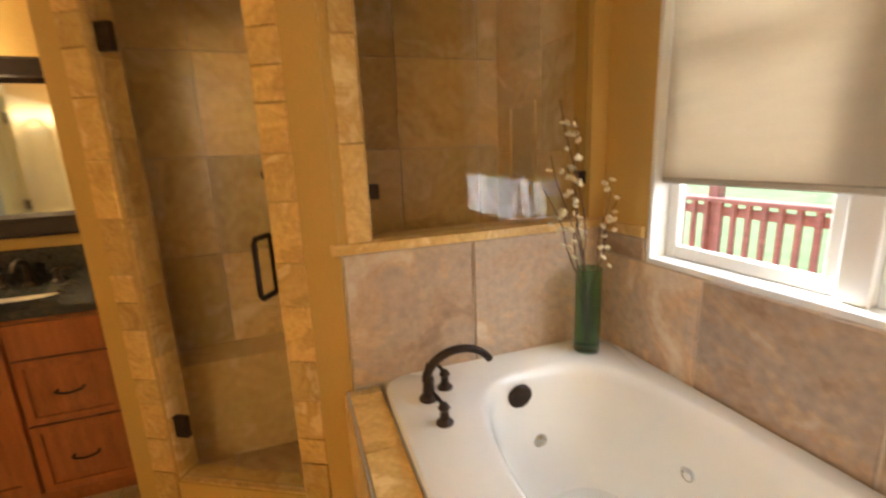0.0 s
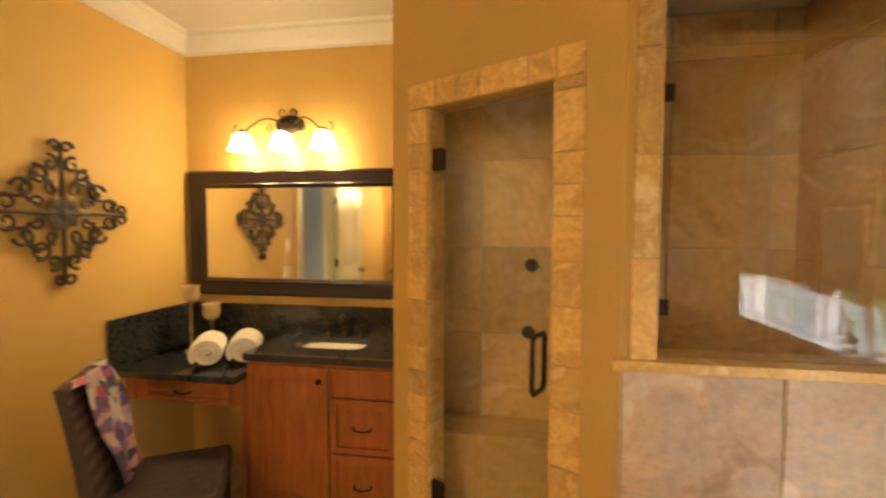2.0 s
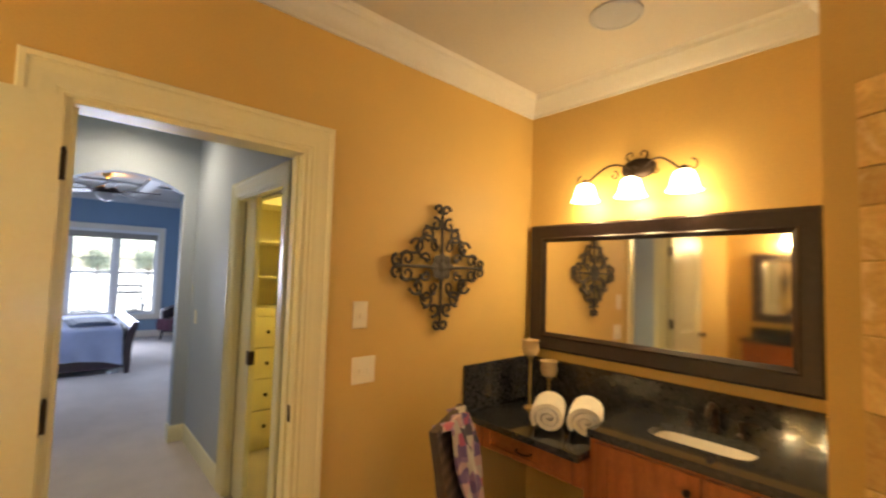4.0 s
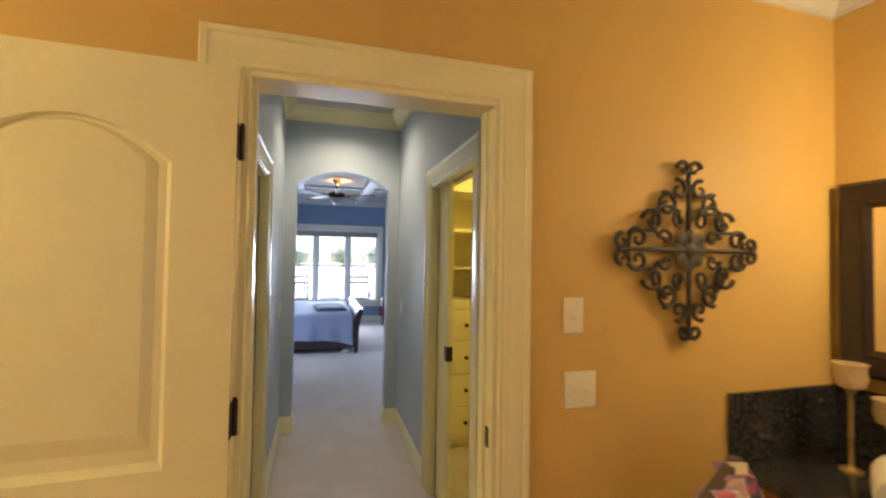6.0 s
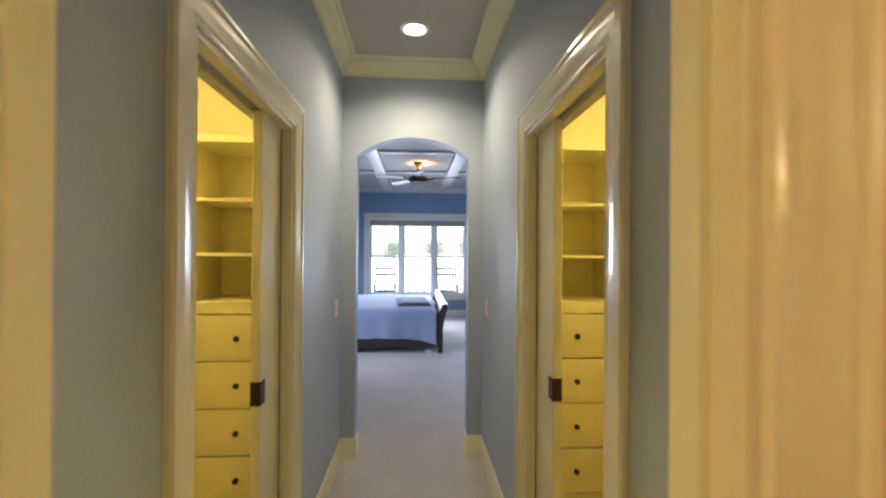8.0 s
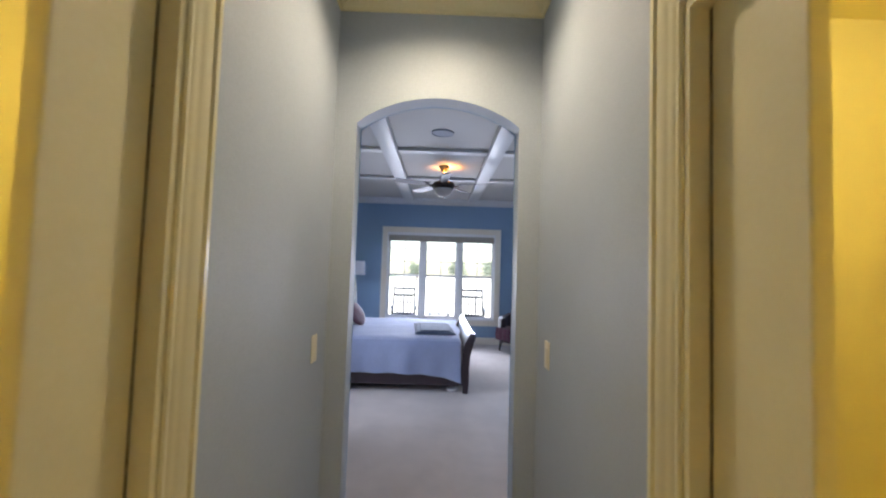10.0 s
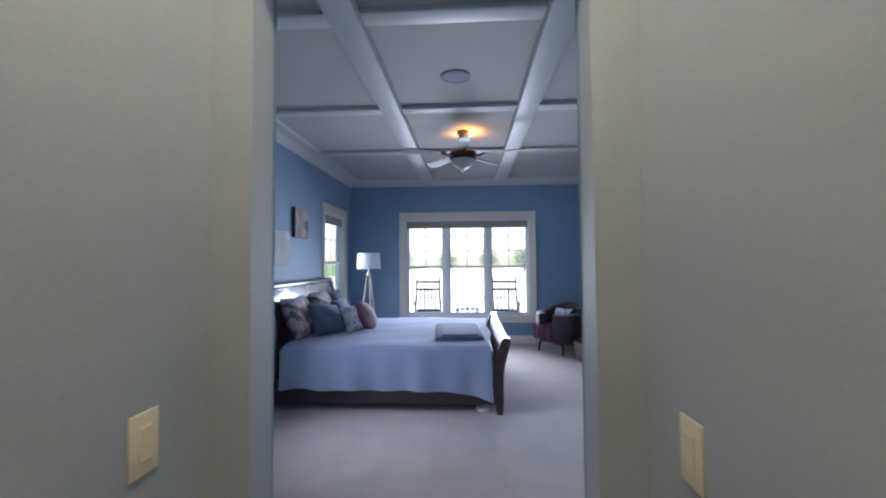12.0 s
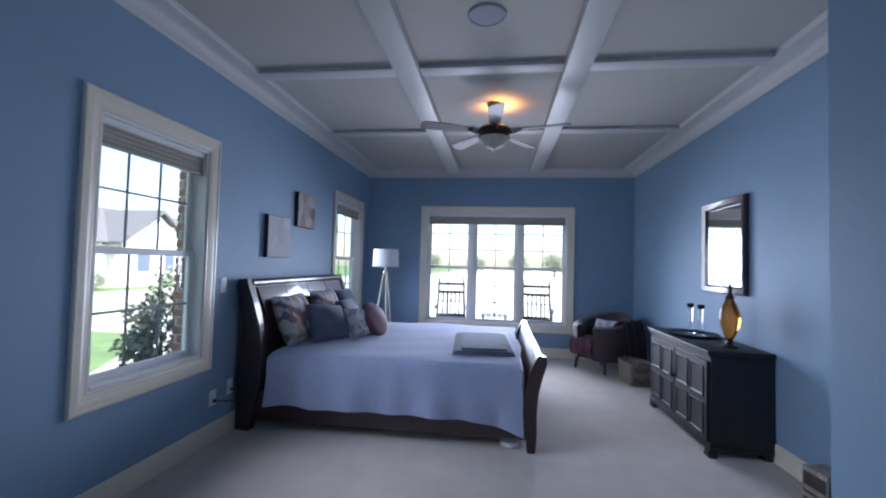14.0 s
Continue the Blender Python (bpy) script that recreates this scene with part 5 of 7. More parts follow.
for x, y, z, ang in ((cx - 0.228, cy + 0.60, TZ - 0.22, 30), (cx - 0.02, cy + 0.685, TZ - 0.23, 0), (cx + 0.275, cy + 0.35, TZ - 0.2, -85), (cx + 0.275, cy - 0.1, TZ - 0.2, -90)):
    bm = bmesh.new()
    lathe(bm, [(0.026, 0), (0.026, 0.004), (0.015, 0.01), (0.012, 0.006), (0.004, 0.004)], 18, m=pose(x, y, z, 0, 0, ang) @ pose(0, 0, 0, 90, 0, 0))
    part("jet", bm, CHROME, tub, "small round whirlpool jet")
bm = bmesh.new()
box(bm, (-0.005, -0.0, 0), (0.0, TY1, TZ - 0.02))
box(bm, (0.0, 0.0, TZ - 0.06), (0.07, TY1, TZ - 0.035))
box(bm, (0.0, -0.04, 0), (1.04, 0.0, TZ - 0.02))
structure_tub = structure("tub_surround", bm, GROUT, "grouted tub surround under stone tiles")
structure_tub.matrix_world = pose(-0.165, 0.40, 0)

tf = thing("tub_faucet", pose(0.067, 2.045, TZ) @ Matrix.Scale(0.92, 4), "dark bronze roman tub faucet with two lever handles", "faucet")
bm = bmesh.new()
lathe(bm, [(0.034, 0), (0.034, 0.008), (0.022, 0.02), (0.018, 0.06), (0.022, 0.075), (0.016, 0.09)], 18)
arc = []
for k in range(15):
    a = math.pi * (0.97 - 0.83 * k / 14)
    arc.append((0.115 + 0.12 * math.cos(a), -0.02 * k / 14, 0.07 + 0.10 * math.sin(a)))
tube(bm, arc, [0.017 - 0.004 * k / 14 for k in range(15)], 12)
lathe(bm, [(0.01, 0.085), (0.012, 0.10), (0.005, 0.135)], 10)
part("spout", bm, BRONZE, tf)
for x, y in ((0.075, 0.045), (0.005, -0.15)):
    bm = bmesh.new()
    lathe(bm, [(0.028, 0), (0.028, 0.007), (0.016, 0.02), (0.013, 0.045), (0.02, 0.056), (0.012, 0.07), (0.005, 0.075)], 16, (x, y, 0))
    tube(bm, [(x, y, 0.06), (x - 0.012, y + 0.02, 0.078), (x - 0.02, y + 0.045, 0.09)], [0.008, 0.007, 0.005], 8)
    part("lever_handle", bm, BRONZE, tf)

vase = thing("floor_vase", pose(0.725, 2.125, TZ + 0.002), "green glass cylinder vase holding dried blossom branches", "vase")
bm = bmesh.new()
R, Hh = 0.047, 0.325
lathe(bm, [(R - 0.004, 0), (R, 0.006), (R, Hh), (R - 0.006, Hh), (R - 0.007, 0.03), (0.01, 0.03)], 28)
part("glass", bm, GREEN_GLASS, vase)
random.seed(5)
for k in range(7):
    a, sp_ = random.uniform(0, 6.28), random.uniform(0.07, 0.24)
    top_z = random.uniform(0.55, 0.92)
    tip = Vector((sp_ * math.cos(a) - 0.02, sp_ * math.sin(a) * 0.6 - 0.03, top_z))
    pts = []
    for j in range(9):
        u = j / 8
        q = Vector((tip.x * u ** 1.6, tip.y * u ** 1.6, 0.04 + (tip.z - 0.04) * u))
        q += Vector((math.sin(j * 1.7 + k), math.cos(j * 2.1 + k), 0)) * 0.006
        pts.append(q)
    bm = bmesh.new()
    tube(bm, pts, [0.0035 - 0.002 * j / 8 for j in range(9)], 6)
    stem = part("branch", bm, TWIG, vase)
    bm = bmesh.new()
    for j in range(9):
        u = random.uniform(0.55, 1.0)
        i0 = min(7, int(u * 8))
        q = pts[i0].lerp(pts[i0 + 1], u * 8 - i0) + Vector((random.uniform(-1, 1), random.uniform(-1, 1), random.uniform(-1, 1))) * 0.028
        m_ = Matrix.Translation(q) @ Euler((random.uniform(-1, 1), random.uniform(-1, 1), random.uniform(0, 6))).to_matrix().to_4x4()
        for pz in range(5):
            an = pz * 2 * math.pi / 5
            lathe(bm, [(0.001, -0.003), (0.0075, 0.001), (0.006, 0.005), (0.001, 0.006)], 6, m=m_ @ pose(0.007 * math.cos(an), 0.007 * math.sin(an), 0, 35 * math.sin(an), -35 * math.cos(an), 0))
    part("blossoms", bm, BLOSSOM, stem, "cream dried blossoms")
ceiling_speaker(pose(-1.665, 2.763, BC))

# ---- hall things ----
can = thing("recessed_light", pose(-4.75, 1.434, HC), "round recessed ceiling lamp, lit, in the hall", "lamp")
bm = bmesh.new()
lathe(bm, [(0.068, -0.004), (0.07, -0.008), (0.09, -0.005), (0.09, 0), (0.066, 0)], 32)
part("trim_ring", bm, WHITE_PLASTIC, can)
bm = bmesh.new()
lathe(bm, [(0.067, -0.003), (0.05, -0.010), (0.01, -0.013)], 28)
lens = part("lens", bm, CAN_GLOW, can, "glowing frosted lens")
lens.visible_shadow = False
switch_plate(pose(-5.03, HL, 1.105, 0, 0, 180), 1, PLASTIC, False, "ivory rocker switch plate beside the arch")
switch_plate(pose(-5.035, HR, 1.105, 0, 0, 0), 1, PLASTIC, False, "ivory rocker switch plate beside the arch")


def closet_unit(m, w):
    """Built-in shelves over drawers; front towards -y, x along, origin at the front left foot."""
    u = thing("closet_cabinet", m, "cream built-in closet unit with shelves above drawers", "cabinet", "closet units")
    d = 0.40
    bm = bmesh.new()
    for x in (0, w - 0.02):
        box(bm, (x, 0, 0), (x + 0.02, d, 2.14), 0.002)
    box(bm, (0.02, d - 0.012, 0), (w - 0.02, d, 2.12))
    box(bm, (0.02, 0, 2.10), (w - 0.02, d, 2.14), 0.002)
    box(bm, (0.02, 0.0, 1.133), (w - 0.02, d, 1.20), 0.002)
    box(bm, (0.02, 0.03, 0.0), (w - 0.02, d, 0.085), 0.002)
    part("body", bm, CLOSET_PAINT, u)
    for z in (1.476, 1.786):
        bm = bmesh.new()
        box(bm, (0.02, 0.004, z - 0.02), (w - 0.02, d - 0.012, z), 0.002)
        part("shelf", bm, CLOSET_PAINT, u)
    zs = (0.085, 0.344, 0.607, 0.871, 1.131)
    for a, b in zip(zs, zs[1:]):
        bm = bmesh.new()
        box(bm, (0.004, -0.02, a + 0.004), (w - 0.004, 0.0, b - 0.004), 0.003, 2)
        dr = part("drawer_front", bm, CLOSET_PAINT, u)
        bm = bmesh.new()
        knob(bm, w / 2, -0.02, (a + b) / 2, 0.016)
        part("knob", bm, BRONZE, dr, "dark bronze knob")
    return u


closet_unit(pose(-4.575, 0.175, 0, 0, 0, 90), 0.575)
closet_unit(pose(-4.575, 2.10, 0, 0, 0, 90), 0.59)

# ---- bedroom things ----
BX0, BX1 = -10.47, -8.33          # bed, across
bed = thing("sleigh_bed", pose((BX0 + BX1) / 2, RL, 0), "dark mahogany king sleigh bed with curved head and foot", "bed")
HWD = (BX1 - BX0) / 2


def curved_board(bm, path, thick, x0, x1):
    """A board that follows a curved side outline (y, z), as thick as given at each point."""
    n = len(path)
    out = []
    for i, (y, z) in enumerate(path):
        a, b = path[max(0, i - 1)], path[min(n - 1, i + 1)]
        d = Vector((b[0] - a[0], b[1] - a[1])).normalized()
        out.append((y - d.y * thick[i] / 2, z + d.x * thick[i] / 2, y + d.y * thick[i] / 2, z - d.x * thick[i] / 2))
    left = [(x0, o[0], o[1]) for o in out]
    right = [(x0, o[2], o[3]) for o in out[::-1]]
    extrude(bm, left + right, (x1 - x0, 0, 0))


head_curve = [(0.20, 0.30), (0.205, 0.5), (0.20, 0.7), (0.18, 0.86), (0.145, 0.99), (0.105, 1.09), (0.075, 1.16), (0.07, 1.20)]
bm = bmesh.new()
curved_board(bm, head_curve, [0.04] * 6 + [0.05, 0.03], -HWD + 0.07, HWD - 0.07)
tube(bm, [(-HWD + 0.07, 0.085, 1.20), (HWD - 0.07, 0.085, 1.20)], 0.035, 14)
hb = part("headboard", bm, MAHOGANY, bed)
bm = bmesh.new()
for k in range(4):
    xa = -HWD + 0.12 + k * (2 * HWD - 0.24) / 4
    xb = xa + (2 * HWD - 0.24) / 4 - 0.012
    curved_board(bm, [(y + 0.028, z) for y, z in head_curve[3:7]], [0.018] * 4, xa, xb)
part("upper_panel", bm, MAHOGANY, hb)
for x in (-HWD, HWD - 0.075):
    bm = bmesh.new()
    curved_board(bm, [(0.10, 0.0), (0.13, 0.3), (0.15, 0.6), (0.14, 0.86), (0.10, 1.05), (0.065, 1.17), (0.06, 1.235)], [0.12, 0.19, 0.20, 0.16, 0.12, 0.10, 0.08], x, x + 0.075)
    part("head_post", bm, MAHOGANY, bed)
FY = 2.44                         # foot, measured from the head wall
foot_curve = [(FY - 0.03, 0.12), (FY - 0.03, 0.3), (FY - 0.02, 0.45), (FY + 0.01, 0.58), (FY + 0.045, 0.67), (FY + 0.06, 0.70)]
bm = bmesh.new()
curved_board(bm, foot_curve, [0.035] * 4 + [0.045, 0.03], -HWD + 0.06, HWD - 0.06)
tube(bm, [(-HWD + 0.06, FY + 0.05, 0.70), (HWD - 0.06, FY + 0.05, 0.70)], 0.03, 14)
part("footboard", bm, MAHOGANY, bed)
for x in (-HWD, HWD - 0.065):
    bm = bmesh.new()
    curved_board(bm, [(FY - 0.01, 0.0), (FY - 0.01, 0.14), (FY - 0.02, 0.3), (FY - 0.01, 0.45), (FY + 0.02, 0.58), (FY + 0.055, 0.68), (FY + 0.065, 0.725)], [0.06, 0.08, 0.095, 0.10, 0.10, 0.09, 0.06], x, x + 0.065)
    part("foot_post", bm, MAHOGANY, bed)
for x in (-HWD + 0.03, HWD - 0.06):
    bm = bmesh.new()
    box(bm, (x, 0.16, 0.085), (x + 0.03, FY - 0.03, 0.30), 0.004)
    part("side_rail", bm, MAHOGANY, bed)
bm = bmesh.new()
box(bm, (-HWD + 0.07, 0.24, 0.12), (HWD - 0.07, FY - 0.06, 0.60), 0.05, 3)
solid("mattress", bm, WHITE_PLASTIC, "white mattress on the sleigh bed", "mattress", m=bed.matrix_world.copy())

# quilt: a sheet over the mattress with draped, wavy sides
bm = bmesh.new()
nx, ny = 74, 60
xw, y0, y1, ztop = HWD + 0.005, 0.31, FY - 0.075, 0.648
rows_ = []
for j in range(ny + 1):
    v = j / ny
    y = y0 + (y1 - y0) * v
    row = []
    for i in range(nx + 1):
        s = (i / nx - 0.5) * 2
        side = abs(s)
        flat = 0.70
        foldw = 0.5 + 0.5 * math.sin(y * 8.5 + (2.0 if s < 0 else 0.0)) + 0.35 * math.sin(y * 19 + 1.0)
        if side <= flat:
            x = s / flat * (xw - 0.045)
            z = ztop + 0.012 * math.sin(x * 2.2 + 1) * math.sin(y * 3.1) + 0.004 * math.sin(x * 13 + y * 6) - 0.02 * max(0, side / flat - 0.9) * 10 * 0.5
        else:
            q = (side - flat) / (1 - flat)
            hang = 0.41 + 0.085 * max(0, v - 0.78) / 0.22 + 0.006 * math.sin(y * 11)
            a = min(1.0, q / 0.16)
            r = 0.05
            zz = ztop - 0.01 - r * (1 - math.cos(a * math.pi / 2)) - max(0, q - 0.16) / 0.84 * (hang - r)
            xx = xw - 0.045 + r * math.sin(a * math.pi / 2) + (0.012 + 0.05 * foldw) * max(0, q - 0.1) ** 1.2
            x, z = math.copysign(xx, s), zz
        row.append(bm.verts.new((x, y + (0.02 * math.sin(x * 5) if v > 0.97 else 0) + (0.05 * max(0, v - 0.85) / 0.15 * max(0, side - flat) if side > flat else 0), z - 0.03 * max(0, (0.04 - v)) * 20 * 0.4)))
    rows_.append(row)
for j in range(ny):
    for i in range(nx):
        bm.faces.new((rows_[j][i], rows_[j][i + 1], rows_[j + 1][i + 1], rows_[j + 1][i]))
bmesh.ops.solidify(bm, geom=bm.faces[:], thickness=0.012)
quilt = solid("quilt", bm, QUILT, "pale white-blue quilt draped over the bed", "bedding", m=bed.matrix_world.copy())
for p in quilt.data.polygons:
    p.use_smooth = True


def cushion(name, m, w, h, t, mat, label, round_=False, welt=True):
    """A stuffed cushion standing in its own xz plane."""
    bm = bmesh.new()
    n = 18
    front, back = [], []
    for j in range(n + 1):
        rf, rb = [], []
        for i in range(n + 1):
            u, v = (i / n - 0.5) * 2, (j / n - 0.5) * 2
            if round_:
                ru = u * math.sqrt(max(0, 1 - v * v / 2))
                rv = v * math.sqrt(max(0, 1 - u * u / 2))
                puff = max(0.0, 1 - (ru * ru + rv * rv)) ** 0.5
            else:
                pinch = 1 - 0.07 * (1 - abs(u * v)) * (max(abs(u), abs(v)) ** 4)
                ru, rv = u * pinch, v * pinch
                puff = (max(0.0, (1 - u ** 4) * (1 - v ** 4))) ** 0.6
            puff *= 1 + 0.06 * math.sin(u * 5 + v * 3)
            rf.append(bm.verts.new((ru * w / 2, -t / 2 * puff - 0.002, h / 2 + rv * h / 2)))
            rb.append(bm.verts.new((ru * w / 2, t / 2 * puff + 0.002, h / 2 + rv * h / 2)))
        front.append(rf)
        back.append(rb)
    for j in range(n):
        for i in range(n):
            bm.faces.new((front[j][i], front[j][i + 1], front[j + 1][i + 1], front[j + 1][i]))
            bm.faces.new((back[j][i], back[j + 1][i], back[j + 1][i + 1], back[j][i + 1]))
    edge = [(0, i) for i in range(n)] + [(j, n) for j in range(n)] + [(n, i) for i in range(n, 0, -1)] + [(j, 0) for j in range(n, 0, -1)]
    for (a, b), (c, d) in zip(edge, edge[1:] + edge[:1]):
        bm.faces.new((front[a][b], back[a][b], back[c][d], front[c][d]))
    ob = solid(name, bm, mat, label, "cushion", "cushions on the bed", m=m)
    return ob


PZ = 0.652
BY = RL
cushion("pillow", pose(-8.80, BY + 0.40, PZ - 0.01, -24, 0, 176), 0.52, 0.48, 0.17, IKAT, "large printed ikat pillow leaning on the headboard")
cushion("pillow", pose(-9.55, BY + 0.40, PZ - 0.01, -22, 0, 180), 0.56, 0.48, 0.17, IKAT, "large printed ikat pillow leaning on the headboard")
cushion("pillow", pose(-10.10, BY + 0.42, PZ - 0.01, -22, 0, 184), 0.52, 0.46, 0.16, THROW, "grey pillow leaning on the headboard")
cushion("throw_pillow", pose(-8.93, BY + 0.62, PZ - 0.01, -34, 6, 150), 0.44, 0.40, 0.16, BLUE_CUSHION, "slate blue cushion leaning on the pillows")
cushion("throw_pillow", pose(-9.60, BY + 0.66, PZ - 0.01, -32, 0, 178), 0.42, 0.40, 0.15, BLUE_CUSHION, "slate blue cushion leaning on the pillows")
cushion("throw_pillow", pose(-9.22, BY + 0.86, PZ - 0.01, -28, 0, 160), 0.36, 0.33, 0.14, PRINT, "grey printed cushion with a pale edge")
cushion("round_pillow", pose(-9.34, BY + 0.98, PZ - 0.005, -30, 0, 158), 0.38, 0.38, 0.085, PLUM, "round plum velvet cushion on the bed", True)

th = thing("folded_throw", pose(-9.10, BY + 2.02, PZ + 0.002, 0, 0, 4), "grey throw folded flat at the foot of the bed", "blanket")
for k, (w, d, z) in enumerate(((0.98, 0.52, 0.0), (0.95, 0.47, 0.016), (0.88, 0.38, 0.032))):
    bm = bmesh.new()
    box(bm, (-w / 2, -d / 2, z), (w / 2, d / 2, z + 0.016), 0.008, 3)
    for v in bm.verts:
        v.co.z += 0.005 * math.sin(v.co.x * 9 + k) * (1 if v.co.z > z + 0.01 else 0.3)
    part("fold", bm, THROW, th)


# ceiling fan
fan = thing("ceiling_fan", pose(-9.01, 1.49, RC), "dark bronze ceiling fan with five blades and a glass bowl", "fan")
bm = bmesh.new()
lathe(bm, [(0.02, -0.085), (0.035, -0.075), (0.06, -0.03), (0.072, -0.012), (0.072, 0)], 24)
part("canopy", bm, BRASS, fan)
bm = bmesh.new()
tube(bm, [(0, 0, -0.08), (0, 0, -0.19)], 0.012, 12)
part("down_rod", bm, BRONZE, fan)
bm = bmesh.new()
lathe(bm, [(0.05, -0.315), (0.12, -0.31), (0.15, -0.285), (0.155, -0.25), (0.13, -0.225), (0.07, -0.205), (0.03, -0.185), (0.02, -0.175)], 32)
part("motor", bm, BRONZE, fan)
bm = bmesh.new()
lathe(bm, [(0.008, -0.455), (0.014, -0.445), (0.01, -0.432), (0.03, -0.428), (0.075, -0.405), (0.115, -0.365), (0.13, -0.325), (0.125, -0.318)], 32)
part("bowl", bm, BOWL, fan, "frosted glass bowl")
for k in range(5):
    a = 2 + 72 * k
    bm = bmesh.new()
    mm = pose(0, 0, -0.268, 0, 0, a)
    tube(bm, [mm @ Vector(p) for p in ((0.13, 0.02, 0), (0.17, 0.03, -0.02), (0.21, 0.012, -0.012), (0.26, 0.0, 0.0))], 0.008, 6)
    tube(bm, [mm @ Vector(p) for p in ((0.13, -0.02, 0), (0.17, -0.03, -0.02), (0.21, -0.012, -0.012), (0.26, 0.0, 0.0))], 0.008, 6)
    br = part("blade_iron", bm, BRONZE, fan)
    bm = bmesh.new()
    outl = [(0.21, -0.045), (0.45, -0.062), (0.66, -0.068), (0.69, -0.055), (0.70, 0.0), (0.69, 0.055), (0.66, 0.068), (0.45, 0.062), (0.21, 0.045)]
    extrude(bm, [(x, y, 0.002) for x, y in outl], (0, 0, 0.007), mm @ pose(0, 0, 0, 12, 0, 0))
    part("blade", bm, BLADE, fan, "walnut fan blade")

# floor lamp
lamp = thing("floor_lamp", pose(-11.42, -0.16, 0), "tripod floor lamp with a white drum shade", "lamp")
bm = bmesh.new()
Rr = 0.20
prof = [(Rr - 0.012, 1.345), (Rr, 1.345), (Rr - 0.012, 1.61), (Rr - 0.024, 1.61), (Rr - 0.012, 1.345)]
rings = [[bm.verts.new((r * math.cos(2 * math.pi * k / 32), r * math.sin(2 * math.pi * k / 32), z)) for k in range(32)] for r, z in prof[:4]]
for a_, b_ in zip(rings, rings[1:] + rings[:1]):
    for k in range(32):
        bm.faces.new((a_[k], a_[(k + 1) % 32], b_[(k + 1) % 32], b_[k]))
part("shade", bm, LAMP_SHADE, lamp, "white linen drum shade")
bm = bmesh.new()
lathe(bm, [(0.03, 1.24), (0.04, 1.25), (0.04, 1.28), (0.014, 1.29), (0.012, 1.42), (0.02, 1.43)], 18)
for k in range(3):
    a = 2 * math.pi * k / 3
    tube(bm, [(0, 0, 1.58), (0.18 * math.cos(a), 0.18 * math.sin(a), 1.585)], 0.003, 6)
tube(bm, [(0, 0, 1.42), (0, 0, 1.59)], 0.004, 6)
part("hub", bm, CHROME, lamp)
for k in range(3):
    a = 0.5 + 2 * math.pi * k / 3
    bm = bmesh.new()
    tube(bm, [(0.025 * math.cos(a), 0.025 * math.sin(a), 1.27), (0.21 * math.cos(a), 0.21 * math.sin(a), 0.01), (0.212 * math.cos(a), 0.212 * math.sin(a), 0.0)], [0.013, 0.016, 0.014], 10)
    part("leg", bm, CHROME, lamp, "silvered tripod leg")


def canvas_print(m, w, h, mat, label):
    p = thing("canvas_picture", m, label, "picture", "canvas pictures")
    bm = bmesh.new()
    box(bm, (0, -0.04, 0), (w, 0, h), 0.003)
    part("stretcher", bm, BLACK_WOOD, p)
    bm = bmesh.new()
    box(bm, (0.004, -0.0425, 0.004), (w - 0.004, -0.0402, h - 0.004))
    part("print", bm, mat, p, smooth=False)


PALE_PRINT = patches("pale_blossom_print", ((0.50, 0.50, 0.52), (0.58, 0.58, 0.60), (0.46, 0.46, 0.50)), 7)
TREE_PRINT = patches("brown_tree_print", ((0.30, 0.24, 0.22), (0.42, 0.38, 0.36), (0.16, 0.12, 0.11), (0.36, 0.30, 0.28)), 9)
canvas_print(pose(-8.72, RL, 1.425, 0, 0, 180), 0.42, 0.40, PALE_PRINT, "square canvas print in pale greys over the headboard")
canvas_print(pose(-9.30, RL, 1.765, 0, 0, 180), 0.42, 0.37, TREE_PRINT, "square canvas print in browns over the headboard")

# armchair
arm = thing("armchair", pose(-11.25, 3.02, 0, 0, 0, -52), "dark plum tub armchair in the corner", "armchair")
bm = bmesh.new()
n = 22
outer, inner = [], []
for k in range(n + 1):
    a = math.radians(-160 + 320 * k / n)
    x, y = -0.37 * math.cos(a), 0.38 * math.sin(a)
    outer.append((x, y))
    inner.append((-0.28 * math.cos(a), 0.285 * math.sin(a)))
back_h = [0.60 + 0.17 * math.exp(-((k / n - 0.5) / 0.24) ** 2) for k in range(n + 1)]
# opening looks along +x
ro0 = [bm.verts.new((x * -1 if False else x, y, 0.17)) for x, y in outer]
ro1 = [bm.verts.new((x * 1.05, y * 1.05, h)) for (x, y), h in zip(outer, back_h)]
rm = [bm.verts.new(((x + u) / 2 * 1.05, (y + v) / 2 * 1.05, h + 0.022)) for (x, y), (u, v), h in zip(outer, inner, back_h)]
ri1 = [bm.verts.new((x, y, h)) for (x, y), h in zip(inner, back_h)]
ri0 = [bm.verts.new((x, y, 0.17)) for x, y in inner]
loops = [ro0, ro1, rm, ri1, ri0]
for a_, b_ in zip(loops, loops[1:] + loops[:1]):
    for k in range(n):
        bm.faces.new((a_[k], a_[k + 1], b_[k + 1], b_[k]))
for e in (0, n):
    bm.faces.new([l[e] for l in loops])
part("tub_back", bm, DARK_PLUM, arm)
bm = bmesh.new()
lathe(bm, [(0.26, 0.17), (0.33, 0.18), (0.33, 0.30), (0.28, 0.31)], 28, m=Matrix.Diagonal((1.0, 0.95, 1, 1)))
part("seat_base", bm, DARK_PLUM, arm)
bm = bmesh.new()
lathe(bm, [(0.25, 0.31), (0.285, 0.33), (0.29, 0.39), (0.26, 0.43), (0.1, 0.445)], 28, (0.03, 0, 0), m=Matrix.Diagonal((1.08, 0.95, 1, 1)))
part("seat_cushion", bm, PLUM, arm)
